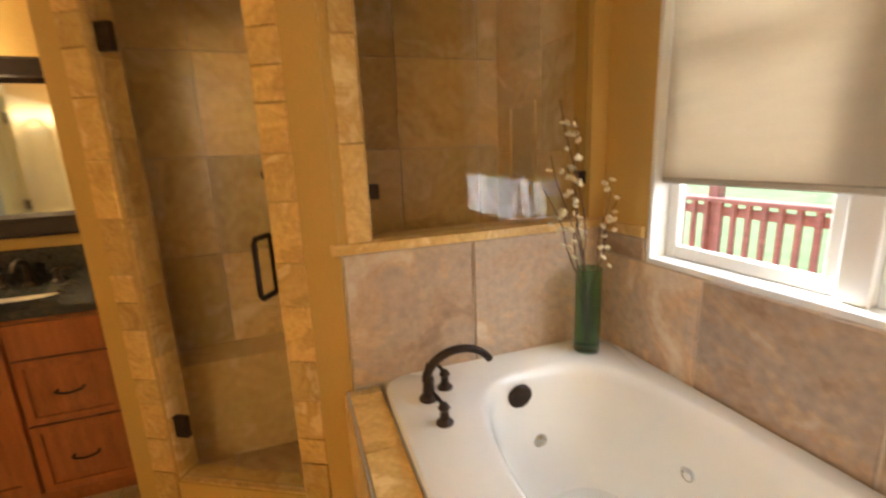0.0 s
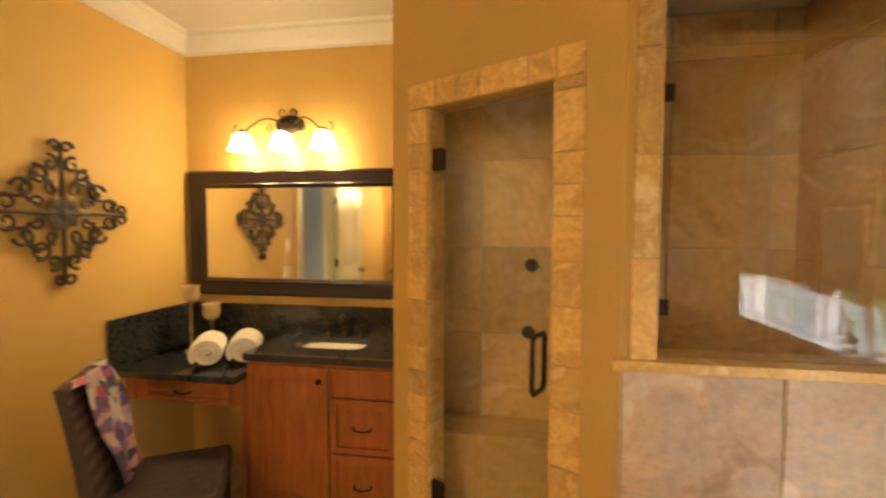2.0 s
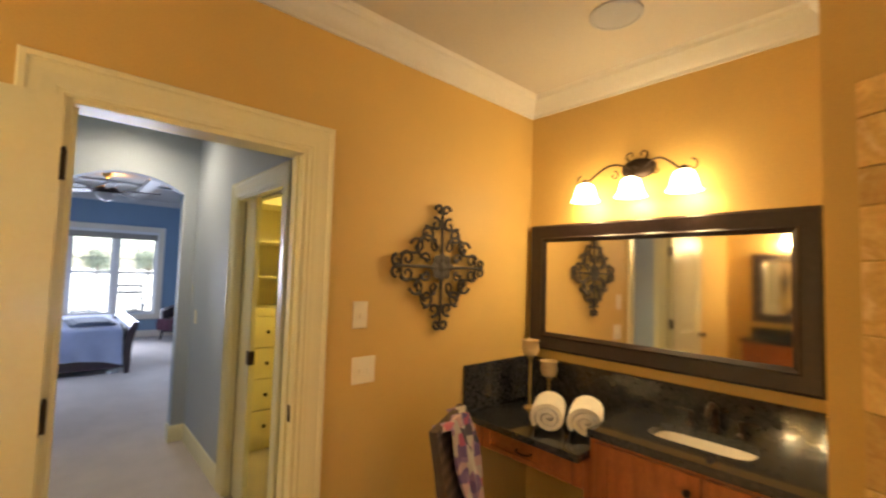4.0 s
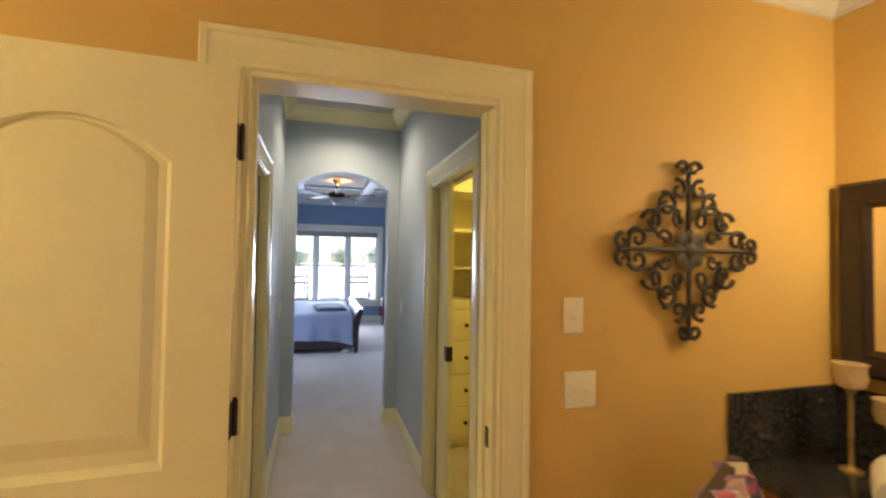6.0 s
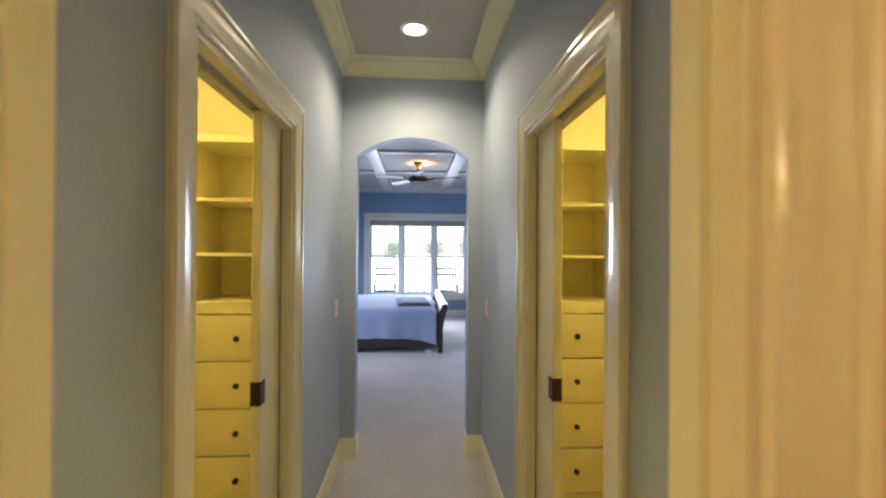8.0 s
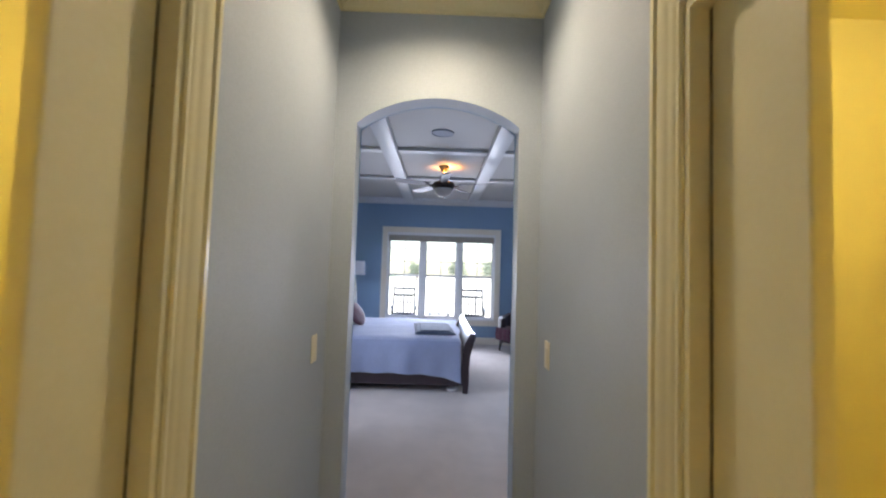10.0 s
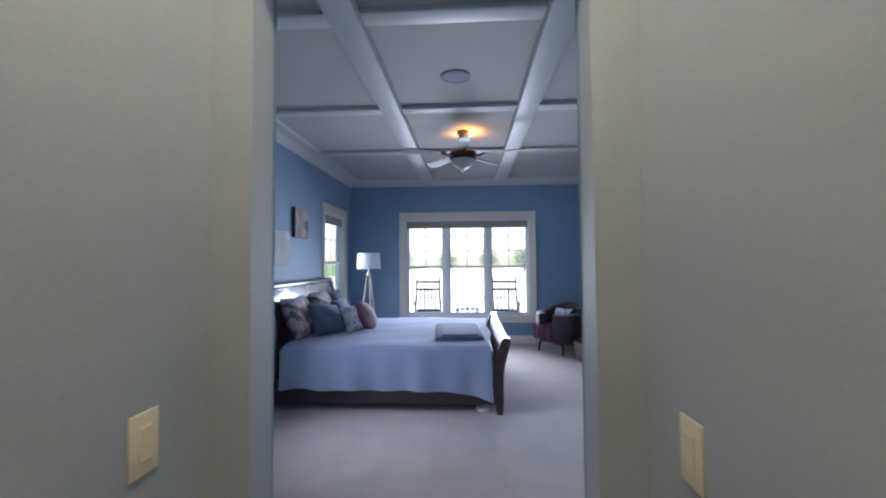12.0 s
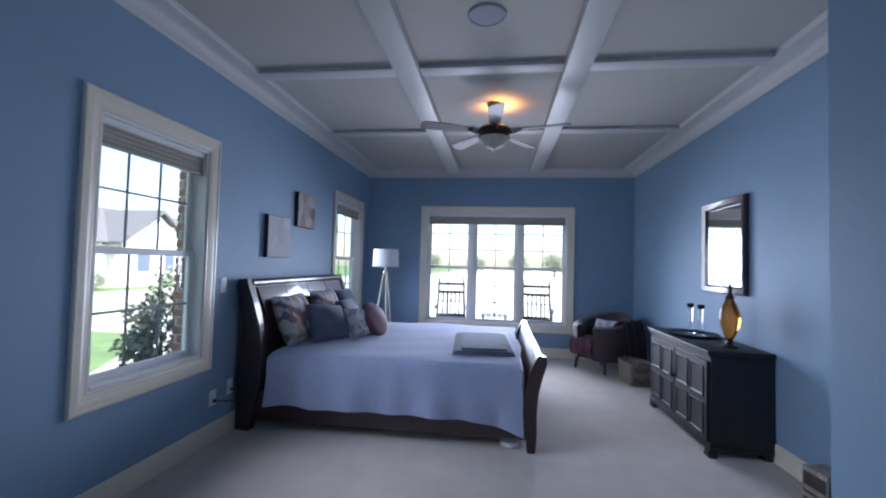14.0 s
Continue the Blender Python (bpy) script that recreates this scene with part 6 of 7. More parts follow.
for x, y in ((0.24, 0.23), (0.24, -0.23), (-0.22, 0.2), (-0.22, -0.2)):
    bm = bmesh.new()
    tube(bm, [(x, y, 0.19), (x * 1.08, y * 1.08, 0.0)], [0.026, 0.015], 10)
    part("leg", bm, ESPRESSO, arm)
cushion("lumbar_cushion", pose(-11.30, 3.06, 0.435, -16, 0, 38), 0.40, 0.25, 0.12, PRINT, "grey and white printed cushion on the armchair")
th2 = bmesh.new()
nx2, ny2 = 14, 18
g2 = []
for j in range(ny2 + 1):
    v = j / ny2
    row = []
    for i in range(nx2 + 1):
        u = i / nx2 - 0.5
        if v < 0.5:
            x, z = 0.05 + 0.31 * v / 0.5, 0.456 - 0.015 * (v / 0.5) ** 3
        else:
            x, z = 0.365 + 0.02 * math.sin((v - 0.5) * 6), 0.44 - 0.22 * (v - 0.5) / 0.5
        row.append(th2.verts.new((x + 0.008 * math.sin(u * 20), u * 0.36 - 0.06, z + 0.006 * math.sin(u * 16 + v * 4))))
    g2.append(row)
for j in range(ny2):
    for i in range(nx2):
        th2.faces.new((g2[j][i], g2[j][i + 1], g2[j + 1][i + 1], g2[j + 1][i]))
bmesh.ops.solidify(th2, geom=th2.faces[:], thickness=0.012)
solid("seat_throw", th2, PLUM, "plum throw draped over the armchair seat", "blanket", m=pose(-11.25, 3.02, 0, 0, 0, -52))
# dark throw over the chair's arm
bm = bmesh.new()
random.seed(3)
g3 = []
for j in range(17):
    v = j / 16
    row = []
    for i in range(13):
        u = i / 12 - 0.5
        a = math.pi * v
        x = u * 0.36 + 0.015 * math.sin(v * 9)
        y = 0.115 * math.cos(a) + 0.012 * math.sin(u * 18)
        z = (0.22 + 0.50 * math.sin(min(a, math.pi - a)) ** 0.45) if 0 < v < 1 else 0.22
        row.append(bm.verts.new((x, y * (1.2 - 0.2 * math.sin(a)), z + 0.01 * math.sin(u * 14 + v * 6))))
    g3.append(row)
for j in range(16):
    for i in range(12):
        bm.faces.new((g3[j][i], g3[j][i + 1], g3[j + 1][i + 1], g3[j + 1][i]))
bmesh.ops.solidify(bm, geom=bm.faces[:], thickness=-0.014)
solid("arm_throw", bm, DARK_PLUM, "dark knitted throw hanging over the armchair's arm", "blanket", m=pose(-11.02, 3.30, 0, 0, 0, -60))

bk = thing("storage_basket", pose(-10.62, 3.26, 0, 0, 0, 8), "woven seagrass basket beside the armchair", "basket")
bm = bmesh.new()
rings = []
outer_ = [(0.90 + 0.10 * k / 18 + (0.012 if k % 2 else 0.0), 0.015 * k) for k in range(19)]
for f, z in outer_ + [(f - 0.10, z) for f, z in outer_[::-1]]:
    a, b = 0.20 * f, 0.15 * f
    rings.append([bm.verts.new((x, y, z)) for x, y in rounded(0, 0, a, b, 24, 0.35)])
for a_, b_ in zip(rings, rings[1:]):
    for q in range(24):
        bm.faces.new((a_[q], a_[(q + 1) % 24], b_[(q + 1) % 24], b_[q]))
bm.faces.new(rings[0][::-1])
bm.faces.new(rings[-1])
part("body", bm, BASKET, bk)
for s in (-1, 1):
    bm = bmesh.new()
    tube(bm, [(s * 0.2, -0.06, 0.24), (s * 0.215, -0.05, 0.28), (s * 0.215, 0.05, 0.28), (s * 0.2, 0.06, 0.24)], 0.01, 8)
    part("handle", bm, BASKET, bk)
bm = bmesh.new()
for k in range(4):
    lathe(bm, [(0.01, -0.03), (0.09, -0.015), (0.10, 0.01), (0.05, 0.04), (0.01, 0.045)], 12, (-0.07 + 0.05 * k, 0.02 * (-1) ** k, 0.22))
part("folded_cloth", bm, DARK_PLUM, bk, "dark cloth stuffed in the basket")

# sideboard
SX0, SX1, SY = -9.77, -8.50, 3.15
sb = thing("sideboard", pose(SX0, SY, 0), "black lacquered sideboard with panelled doors", "sideboard")
SW, SDp, SH = SX1 - SX0, RR - SY - 0.02, 0.80
bm = bmesh.new()
box(bm, (0.015, 0.015, 0.07), (SW - 0.015, SDp, SH - 0.06))
part("body", bm, BLACK_WOOD, sb)
bm = bmesh.new()
box(bm, (-0.015, -0.02, SH - 0.03), (SW + 0.015, SDp, SH), 0.006, 2)
box(bm, (-0.004, -0.008, SH - 0.046), (SW + 0.004, SDp, SH - 0.03), 0.004)
box(bm, (0.006, 0.004, SH - 0.062), (SW - 0.006, SDp, SH - 0.046), 0.004)
part("top", bm, BLACK_WOOD, sb)
bm = bmesh.new()
box(bm, (0.0, 0.0, 0.05), (SW, SDp, 0.085), 0.006, 2)
for x in (0.0, SW - 0.10):
    extrude(bm, [(x, 0.0, 0), (x + 0.10, 0.0, 0), (x + 0.075, 0.0, 0.05), (x + 0.025 - (0.025 if x == 0 else 0), 0.0, 0.05)], (0, 0.06, 0))
    box(bm, (x, SDp - 0.06, 0), (x + 0.08, SDp, 0.05))
part("plinth", bm, BLACK_WOOD, sb)
dw = (SW - 0.09) / 2
for k in range(2):
    x0 = 0.04 + k * (dw + 0.01)
    r = 0.045
    z0, z1 = 0.105, SH - 0.085
    bm = bmesh.new()
    box(bm, (x0, -0.005, z0), (x0 + dw, 0.015, z1), 0.004)
    d_ = part("door", bm, BLACK_WOOD, sb)
    for cx_ in (0, 1):
        for cz_ in (0, 1):
            ax_ = x0 + r + cx_ * (dw / 2 - r / 2)
            bx_ = ax_ + dw / 2 - 1.5 * r
            az_ = z0 + r + cz_ * ((z1 - z0) / 2 - r / 2)
            bz_ = az_ + (z1 - z0) / 2 - 1.5 * r
            bm = bmesh.new()
            rings = [[bm.verts.new(p) for p in ((ax_ + i_, d, az_ + i_), (bx_ - i_, d, az_ + i_), (bx_ - i_, d, bz_ - i_), (ax_ + i_, d, bz_ - i_))]
                     for i_, d in ((0, -0.004), (0.0, -0.012), (0.008, -0.014), (0.016, -0.008), (0.03, -0.0065))]
            for a_, b_ in zip(rings, rings[1:]):
                for q in range(4):
                    bm.faces.new((a_[q], a_[(q + 1) % 4], b_[(q + 1) % 4], b_[q]))
            bm.faces.new(rings[-1])
            bm.faces.new(rings[0][::-1])
            part("door_panel", bm, BLACK_WOOD, d_)
    bm = bmesh.new()
    knob(bm, x0 + (dw - 0.02 if k == 0 else 0.02), -0.005, 0.47, 0.014)
    part("knob", bm, BRONZE, d_, "dark metal knob")
SZ = SH

tray = thing("serving_tray", pose(-9.28, 3.36, SZ), "round dark tray with two glass candle stands", "tray")
bm = bmesh.new()
lathe(bm, [(0.16, 0), (0.20, 0.006), (0.215, 0.02), (0.22, 0.022), (0.21, 0.026), (0.195, 0.014), (0.05, 0.01)], 40)
part("dish", bm, BLACK_WOOD, tray)


def tumbler(m):
    c = thing("glass_candle_stand", m, "tall clear glass candle stand with a dark cap", "candle holder", "glass candle stands")
    bm = bmesh.new()
    lathe(bm, [(0.04, 0), (0.04, 0.008), (0.018, 0.014), (0.018, 0.24), (0.026, 0.25)], 20)
    part("column", bm, GLASS, c)
    bm = bmesh.new()
    lathe(bm, [(0.03, 0.25), (0.032, 0.255), (0.032, 0.28), (0.02, 0.284)], 20)
    part("cap", bm, BRONZE, c)


tumbler(pose(-9.33, 3.36, SZ + 0.013))
tumbler(pose(-9.19, 3.39, SZ + 0.013))
dec = thing("amber_decanter", pose(-8.72, 3.40, SZ), "amber glass urn with a tall dark stopper on a foot", "ornament")
bm = bmesh.new()
lathe(bm, [(0.06, 0), (0.06, 0.012), (0.03, 0.024), (0.02, 0.05), (0.03, 0.065)], 24)
part("foot", bm, BRONZE, dec)
bm = bmesh.new()
lathe(bm, [(0.025, 0.065), (0.045, 0.10), (0.066, 0.16), (0.076, 0.22), (0.07, 0.28), (0.05, 0.335), (0.034, 0.365), (0.026, 0.385)], 28)
part("belly", bm, AMBER_GLASS, dec, "amber glass belly")
bm = bmesh.new()
lathe(bm, [(0.03, 0.385), (0.034, 0.395), (0.022, 0.41), (0.014, 0.45), (0.019, 0.47), (0.010, 0.50), (0.006, 0.55), (0.003, 0.60)], 18)
part("stopper", bm, BRONZE, dec)
framed_mirror(pose(-9.62, RR - 0.002, 1.20), 0.76, 0.86, 0.075, MAHOGANY, "dark framed mirror on the blue bedroom wall", "bedroom mirror")

switch_plate(pose(-8.16, RL, 1.19, 0, 0, 180), 1, WHITE_PLASTIC, False, "white rocker switch plate beside the window")


def outlet(m):
    o = thing("wall_outlet", m, "white duplex outlet with a plugged-in black cord", "outlet", "wall outlets")
    bm = bmesh.new()
    box(bm, (-0.037, -0.006, -0.06), (0.037, 0, 0.06), 0.003, 2)
    part("plate", bm, WHITE_PLASTIC, o)
    for z in (-0.022, 0.022):
        bm = bmesh.new()
        box(bm, (-0.016, -0.008, z - 0.014), (0.016, -0.004, z + 0.014), 0.003)
        part("socket", bm, WHITE_PLASTIC, o)
    bm = bmesh.new()
    box(bm, (-0.012, -0.032, -0.034), (0.012, -0.008, -0.010), 0.004)
    tube(bm, [(0, -0.03, -0.022), (0.03, -0.05, -0.03), (0.10, -0.03, -0.05), (0.25, -0.02, -0.10)], 0.004, 6)
    part("plug", bm, BLACK_WOOD, o, "black plug and cord")


outlet(pose(-8.09, RL, 0.33, 0, 0, 180))
outlet(pose(-8.30, RL, 0.36, 0, 0, 180))
bx = thing("paper_box", pose(-7.86, 3.50, 0, 0, 0, 6), "small grey-brown printed carton standing by the wall", "box")
bm = bmesh.new()
box(bm, (-0.09, -0.07, 0), (0.09, 0.07, 0.24), 0.003)
part("carton", bm, CARTON, bx)
for z0, z1 in ((0.03, 0.06), (0.085, 0.10), (0.13, 0.21)):
    bm = bmesh.new()
    box(bm, (-0.08, -0.0725, z0), (0.08, -0.0705, z1))
    part("printed_bar", bm, IRON, bx, "dark printed bar")
    bm = bmesh.new()
    box(bm, (0.0905, -0.06, z0), (0.0925, 0.06, z1))
    part("printed_bar", bm, IRON, bx, "dark printed bar")
ceiling_speaker(pose(-7.57, 1.452, RC), 0.12)
# cord tag under the bed's foot
bm = bmesh.new()
lathe(bm, [(0.05, 0), (0.075, 0.01), (0.07, 0.035), (0.03, 0.045)], 18)
solid("floor_dish", bm, WHITE_PLASTIC, "small white dish on the carpet under the bed", "dish", m=pose(-8.46, 1.67, 0.0))

# ---- outside ----
bm = bmesh.new()
box(bm, (-220, -220, -0.72), (220, 220, -0.62))
structure("ground", bm, LAWN, "green mown lawn reaching to the horizon", smooth=False)
bm = bmesh.new()
box(bm, (-15.2, -1.2, -0.62), (RB - 0.16, 5.0, -0.05), 0.01)
structure("pavement_porch", bm, CONCRETE, "pale concrete porch slab behind the bedroom")
bm = bmesh.new()
extrude(bm, [(-8.8, -3.6, -0.615), (-11.38, -5.19, -0.615), (-14.3, -6.74, -0.615), (-25.0, -12.7, -0.615), (-26.0, -11.8, -0.615), (-14.8, -5.6, -0.615), (-12.0, -4.1, -0.615), (-9.4, -2.5, -0.615)], (0, 0, 0.02))
structure("pavement_path", bm, CONCRETE, "pale concrete garden path")
bm = bmesh.new()
box(bm, (-70, -20, -0.63), (30, -12.6, -0.605))
structure("road", bm, CONCRETE, "pale concrete drive in front of the house opposite")
# pale sheet laid over the lawn to paint its glare
bm = bmesh.new()
box(bm, (-215, -11.8, -0.63), (-15.2, 120, -0.607))
structure("ground_yard", bm, GLARE_LAWN, "lawn yard beyond the porch, sun glare painted in as pale colour", smooth=False)


def rocker(m):
    """A slatted porch rocking chair; it faces -y, origin on the porch."""
    r = thing("rocking_chair", m, "dark painted slatted rocking chair on the porch", "chair", "porch rocking chairs")
    for s in (-1, 1):
        bm = bmesh.new()
        pts = [(s * 0.27, -0.42 + 0.95 * k / 12, 0.02 + 0.10 * ((k - 6) / 6) ** 2) for k in range(13)]
        tube(bm, pts, 0.016, 8)
        part("runner", bm, PORCH_WOOD, r)
        bm = bmesh.new()
        tube(bm, [(s * 0.27, 0.18, 0.04), (s * 0.26, 0.24, 0.45), (s * 0.235, 0.36, 0.85), (s * 0.225, 0.45, 1.20)], [0.021, 0.021, 0.019, 0.014], 8)
        part("back_post", bm, PORCH_WOOD, r)
        bm = bmesh.new()
        tube(bm, [(s * 0.27, -0.22, 0.04), (s * 0.27, -0.24, 0.63)], 0.02, 8)
        part("front_leg", bm, PORCH_WOOD, r)
        bm = bmesh.new()
        box(bm, (s * 0.28 - 0.04, -0.30, 0.63), (s * 0.28 + 0.04, 0.28, 0.655), 0.008)
        part("armrest", bm, PORCH_WOOD, r)
    for y, z in ((0.365, 0.95), (0.415, 1.10), (0.27, 0.52)):
        bm = bmesh.new()
        box(bm, (-0.23, y - 0.010, z - 0.026), (0.23, y + 0.010, z + 0.022), 0.006)
        part("back_rail", bm, PORCH_WOOD, r)
    for k in range(5):
        x = -0.15 + 0.075 * k
        bm = bmesh.new()
        tube(bm, [(x, 0.27, 0.52), (x, 0.325, 0.78), (x, 0.363, 0.94)], 0.013, 6)
        part("back_slat", bm, PORCH_WOOD, r)
    for k in range(6):
        y = -0.24 + 0.085 * k
        bm = bmesh.new()
        box(bm, (-0.25, y - 0.036, 0.43 - 0.012 * k), (0.25, y + 0.036, 0.445 - 0.012 * k), 0.004)
        part("seat_slat", bm, PORCH_WOOD, r)
    return r


rk = rocker(pose(-13.25, 0.67, -0.05, 0, 0, -84))
copy_thing(rk, pose(-13.25, 2.30, -0.05, 0, 0, -98))
tb = thing("porch_table", pose(-13.3, 1.50, -0.05), "small dark slatted table on the porch", "table")
bm = bmesh.new()
for k in range(5):
    box(bm, (-0.25, -0.25 + 0.104 * k, 0.50), (0.25, -0.25 + 0.104 * k + 0.088, 0.52), 0.004)
part("tabletop", bm, PORCH_WOOD, tb)
for x in (-0.21, 0.21):
    for y in (-0.21, 0.21):
        bm = bmesh.new()
        box(bm, (x - 0.02, y - 0.02, 0), (x + 0.02, y + 0.02, 0.50), 0.003)
        part("leg", bm, PORCH_WOOD, tb)

# house opposite
hs = thing("house", pose(-34.5, -23.5, -0.62), "white sided house with grey shingled gables across the drive", "house")
bm = bmesh.new()
box(bm, (-9, -8, 0), (9, 0, 3.0))
extrude(bm, [(-1.2, 0.9, 0), (4.8, 0.9, 0), (4.8, 0.9, 3.0), (1.8, 0.9, 5.0), (-1.2, 0.9, 3.0)], (0, -6, 0))
part("wall", bm, SIDING, hs, smooth=False)
bm = bmesh.new()
extrude(bm, [(-9.4, 0.5, 2.9), (-9.4, -4, 5.6), (-9.4, -8.5, 2.9), (-9.4, -4, 5.45)], (18.8, 0, 0))
extrude(bm, [(-1.7, 1.3, 2.75), (1.8, 1.3, 5.15), (5.3, 1.3, 2.75), (5.3, 1.3, 2.95), (1.8, 1.3, 5.4), (-1.7, 1.3, 2.95)], (0, -6, 0))
part("roof", bm, ROOFING, hs, smooth=False)
for x, y, w, z0, z1 in ((-6.5, 0.02, 1.4, 0.9, 2.4), (-3.8, 0.02, 1.2, 0.9, 2.4), (0.2, 0.92, 1.1, 0.9, 2.4), (2.4, 0.92, 1.3, 0.9, 2.4), (6.6, 0.02, 1.5, 0.9, 2.4)):
    bm = bmesh.new()
    for lo, hi in (((x, y, z0), (x + 0.1, y + 0.06, z1)), ((x + w - 0.1, y, z0), (x + w, y + 0.06, z1)), ((x + 0.1, y, z0), (x + w - 0.1, y + 0.06, z0 + 0.1)), ((x + 0.1, y, z1 - 0.1), (x + w - 0.1, y + 0.06, z1))):
        box(bm, lo, hi, 0.01)
    wn_ = part("window", bm, VINYL, hs)
    bm = bmesh.new()
    box(bm, (x + 0.1, y - 0.01, z0 + 0.1), (x + w - 0.1, y + 0.02, z1 - 0.1))
    part("pane", bm, BLUE_CUSHION, wn_, "dark window glass")


def shrub(m, r, h, n, seed, label):
    s = thing("shrub", m, label, "shrub", "garden shrubs")
    random.seed(seed)
    bm = bmesh.new()
    for k in range(7):
        a = 2 * math.pi * k / 7
        tube(bm, [(0, 0, 0), (0.3 * r * math.cos(a), 0.3 * r * math.sin(a), h * 0.4), (0.7 * r * math.cos(a + 0.3), 0.7 * r * math.sin(a + 0.3), h * 0.8)], [0.03, 0.02, 0.008], 6)
    part("stems", bm, TWIG, s)
    vs, fs = [], []
    for k in range(n):
        a, q = random.uniform(0, 6.283), random.uniform(-1, 1)
        rad = random.uniform(0.55, 1.0) * (1 + 0.18 * math.sin(3 * a + seed) + 0.12 * math.sin(5 * q * 3))
        ce = Vector((r * rad * math.cos(a) * math.sqrt(1 - q * q), r * rad * math.sin(a) * math.sqrt(1 - q * q), h * 0.52 + h * 0.48 * rad * q))
        if ce.z < 0.05:
            continue
        rot = Euler((random.uniform(-1.2, 1.2), random.uniform(-1.2, 1.2), a)).to_matrix()
        L, Wd = random.uniform(0.05, 0.09), random.uniform(0.02, 0.035)
        base = len(vs)
        for p in ((0, 0, 0), (L * 0.5, Wd, 0.01), (L, 0, 0), (L * 0.5, -Wd, 0.01)):
            vs.append(ce + rot @ Vector(p))
        fs += [(base, base + 1, base + 2), (base, base + 2, base + 3)]
    me = bpy.data.meshes.new("leaves")
    me.from_pydata([tuple(v) for v in vs], [], fs)
    me.materials.append(LEAF_GREEN)
    lv = new("leaves", me)
    lv.parent = s
    return s


shrub(pose(-9.85, -2.4, -0.62), 0.52, 1.75, 4200, 2, "rounded green shrub beside the house wall")
shrub(pose(-27.2, -22.0, -0.62), 0.8, 1.0, 2500, 4, "low green shrub in front of the house opposite")
shrub(pose(-33.4, -22.5, -0.62), 0.7, 0.9, 2500, 6, "low green shrub in front of the house opposite")
shrub(pose(-24.8, -22.4, -0.62), 0.7, 0.9, 2500, 8, "low green shrub in front of the house opposite")


def tree(m, h, seed, n=2600):
    t = thing("tree", m, "leafy green tree beyond the lawn", "tree", "trees beyond the lawn")
    random.seed(seed)
    bm = bmesh.new()
    tube(bm, [(0, 0, 0), (0.05, 0.02, h * 0.2), (0, 0.08, h * 0.42), (0.1, 0, h * 0.7)], [0.24, 0.19, 0.14, 0.05], 9)
    limbs = []
    for k in range(9):
        a, z = 2.4 * k, h * random.uniform(0.10, 0.55)
        e = Vector((math.cos(a) * h * 0.24, math.sin(a) * h * 0.24, z + h * random.uniform(0.1, 0.25)))
        tube(bm, [(0, 0, z), (e.x * 0.5, e.y * 0.5, (z + e.z) / 2 + 0.1), e], [0.08, 0.05, 0.015], 6)
        limbs.append(e)
    part("trunk", bm, TWIG, t)
    vs, fs = [], []
    for k in range(n):
        c = random.choice(limbs) + Vector((random.gauss(0, 1), random.gauss(0, 1), random.gauss(0.1, 0.8))) * h * 0.15
        rot = Euler((random.uniform(-1.3, 1.3), random.uniform(-1.3, 1.3), random.uniform(0, 6))).to_matrix()
        L = random.uniform(0.18, 0.34)
        base = len(vs)
        for p in ((0, 0, 0), (L * 0.5, L * 0.35, 0.03), (L, 0, 0), (L * 0.5, -L * 0.35, 0.03)):
            vs.append(c + rot @ Vector(p))
        fs += [(base, base + 1, base + 2), (base, base + 2, base + 3)]
    me = bpy.data.meshes.new("crown")
    me.from_pydata([tuple(v) for v in vs], [], fs)
    me.materials.append(HAZED_LEAF)
    cr = new("crown", me)
    cr.parent = t
    return t


for k, (x, y, h) in enumerate(((-94, -19, 4.6), (-97, -13, 5.2), (-95, -3, 4.2), (-99, 6, 5.0), (-94, 13, 5.4), (-98, 19, 4.8), (-95, 26, 5.2))):
    tree(pose(x, y, -0.62), h, 20 + k)

# brick pier outside the side window
pier = tagged(new("brick_pier"), "red brown brick corner of the house outside the window", "pier")
pier.matrix_world = pose(-8.62, -1.05, -0.62)
bm = bmesh.new()
box(bm, (-0.19, -0.19, 0), (0.19, 0.28, 3.4))
part("core", bm, MORTAR, pier)
bm = bmesh.new()
box(bm, (-0.098, -0.005, -0.031), (0.098, 0.012, 0.031), 0.003)
bmesh.ops.recalc_face_normals(bm, faces=bm.faces)
brick_me = bpy.data.meshes.new("brick")
bm.to_mesh(brick_me)
bm.free()
brick_me.materials.append(BRICK)
for c in range(44):
    z = 0.04 + 0.075 * c
    for side in range(3):
        for k in range(2):
            off = (k - 0.5) * 0.205 + (0.05 if c % 2 else -0.05)
            off = max(-0.1, min(0.1, off))
            b_ = new("brick", brick_me)
            b_.parent = pier
            b_.matrix_basis = (pose(off, -0.196, z), pose(0.196, off, z, 0, 0, 90), pose(-0.196, off, z, 0, 0, -90))[side]

# deck outside the bathroom window
deck = thing("deck_railing", pose(2.4, 5.6, 0), "weathered red stained deck railing outside the window", "railing")
for k in range(44):
    bm = bmesh.new()
    box(bm, (0.9, -0.13 * k - 0.02, 0.0), (0.94, -0.13 * k + 0.02, 0.86), 0.003)
    part("baluster", bm, RED_STAIN, deck)
for z0, z1, w in ((0.86, 0.90, 0.07), (0.08, 0.16, 0.02), (0.74, 0.82, 0.02)):
    bm = bmesh.new()
    box(bm, (0.95 - w, -5.75, z0), (0.95 + w, 0.2, z1), 0.005)
    part("rail", bm, RED_STAIN, deck)
for y in (0.1, -1.85, -3.8, -5.7):
    bm = bmesh.new()
    box(bm, (0.94, y - 0.05, -0.6), (1.04, y + 0.05, 1.0), 0.006)
    part("post", bm, RED_STAIN, deck)
bm = bmesh.new()
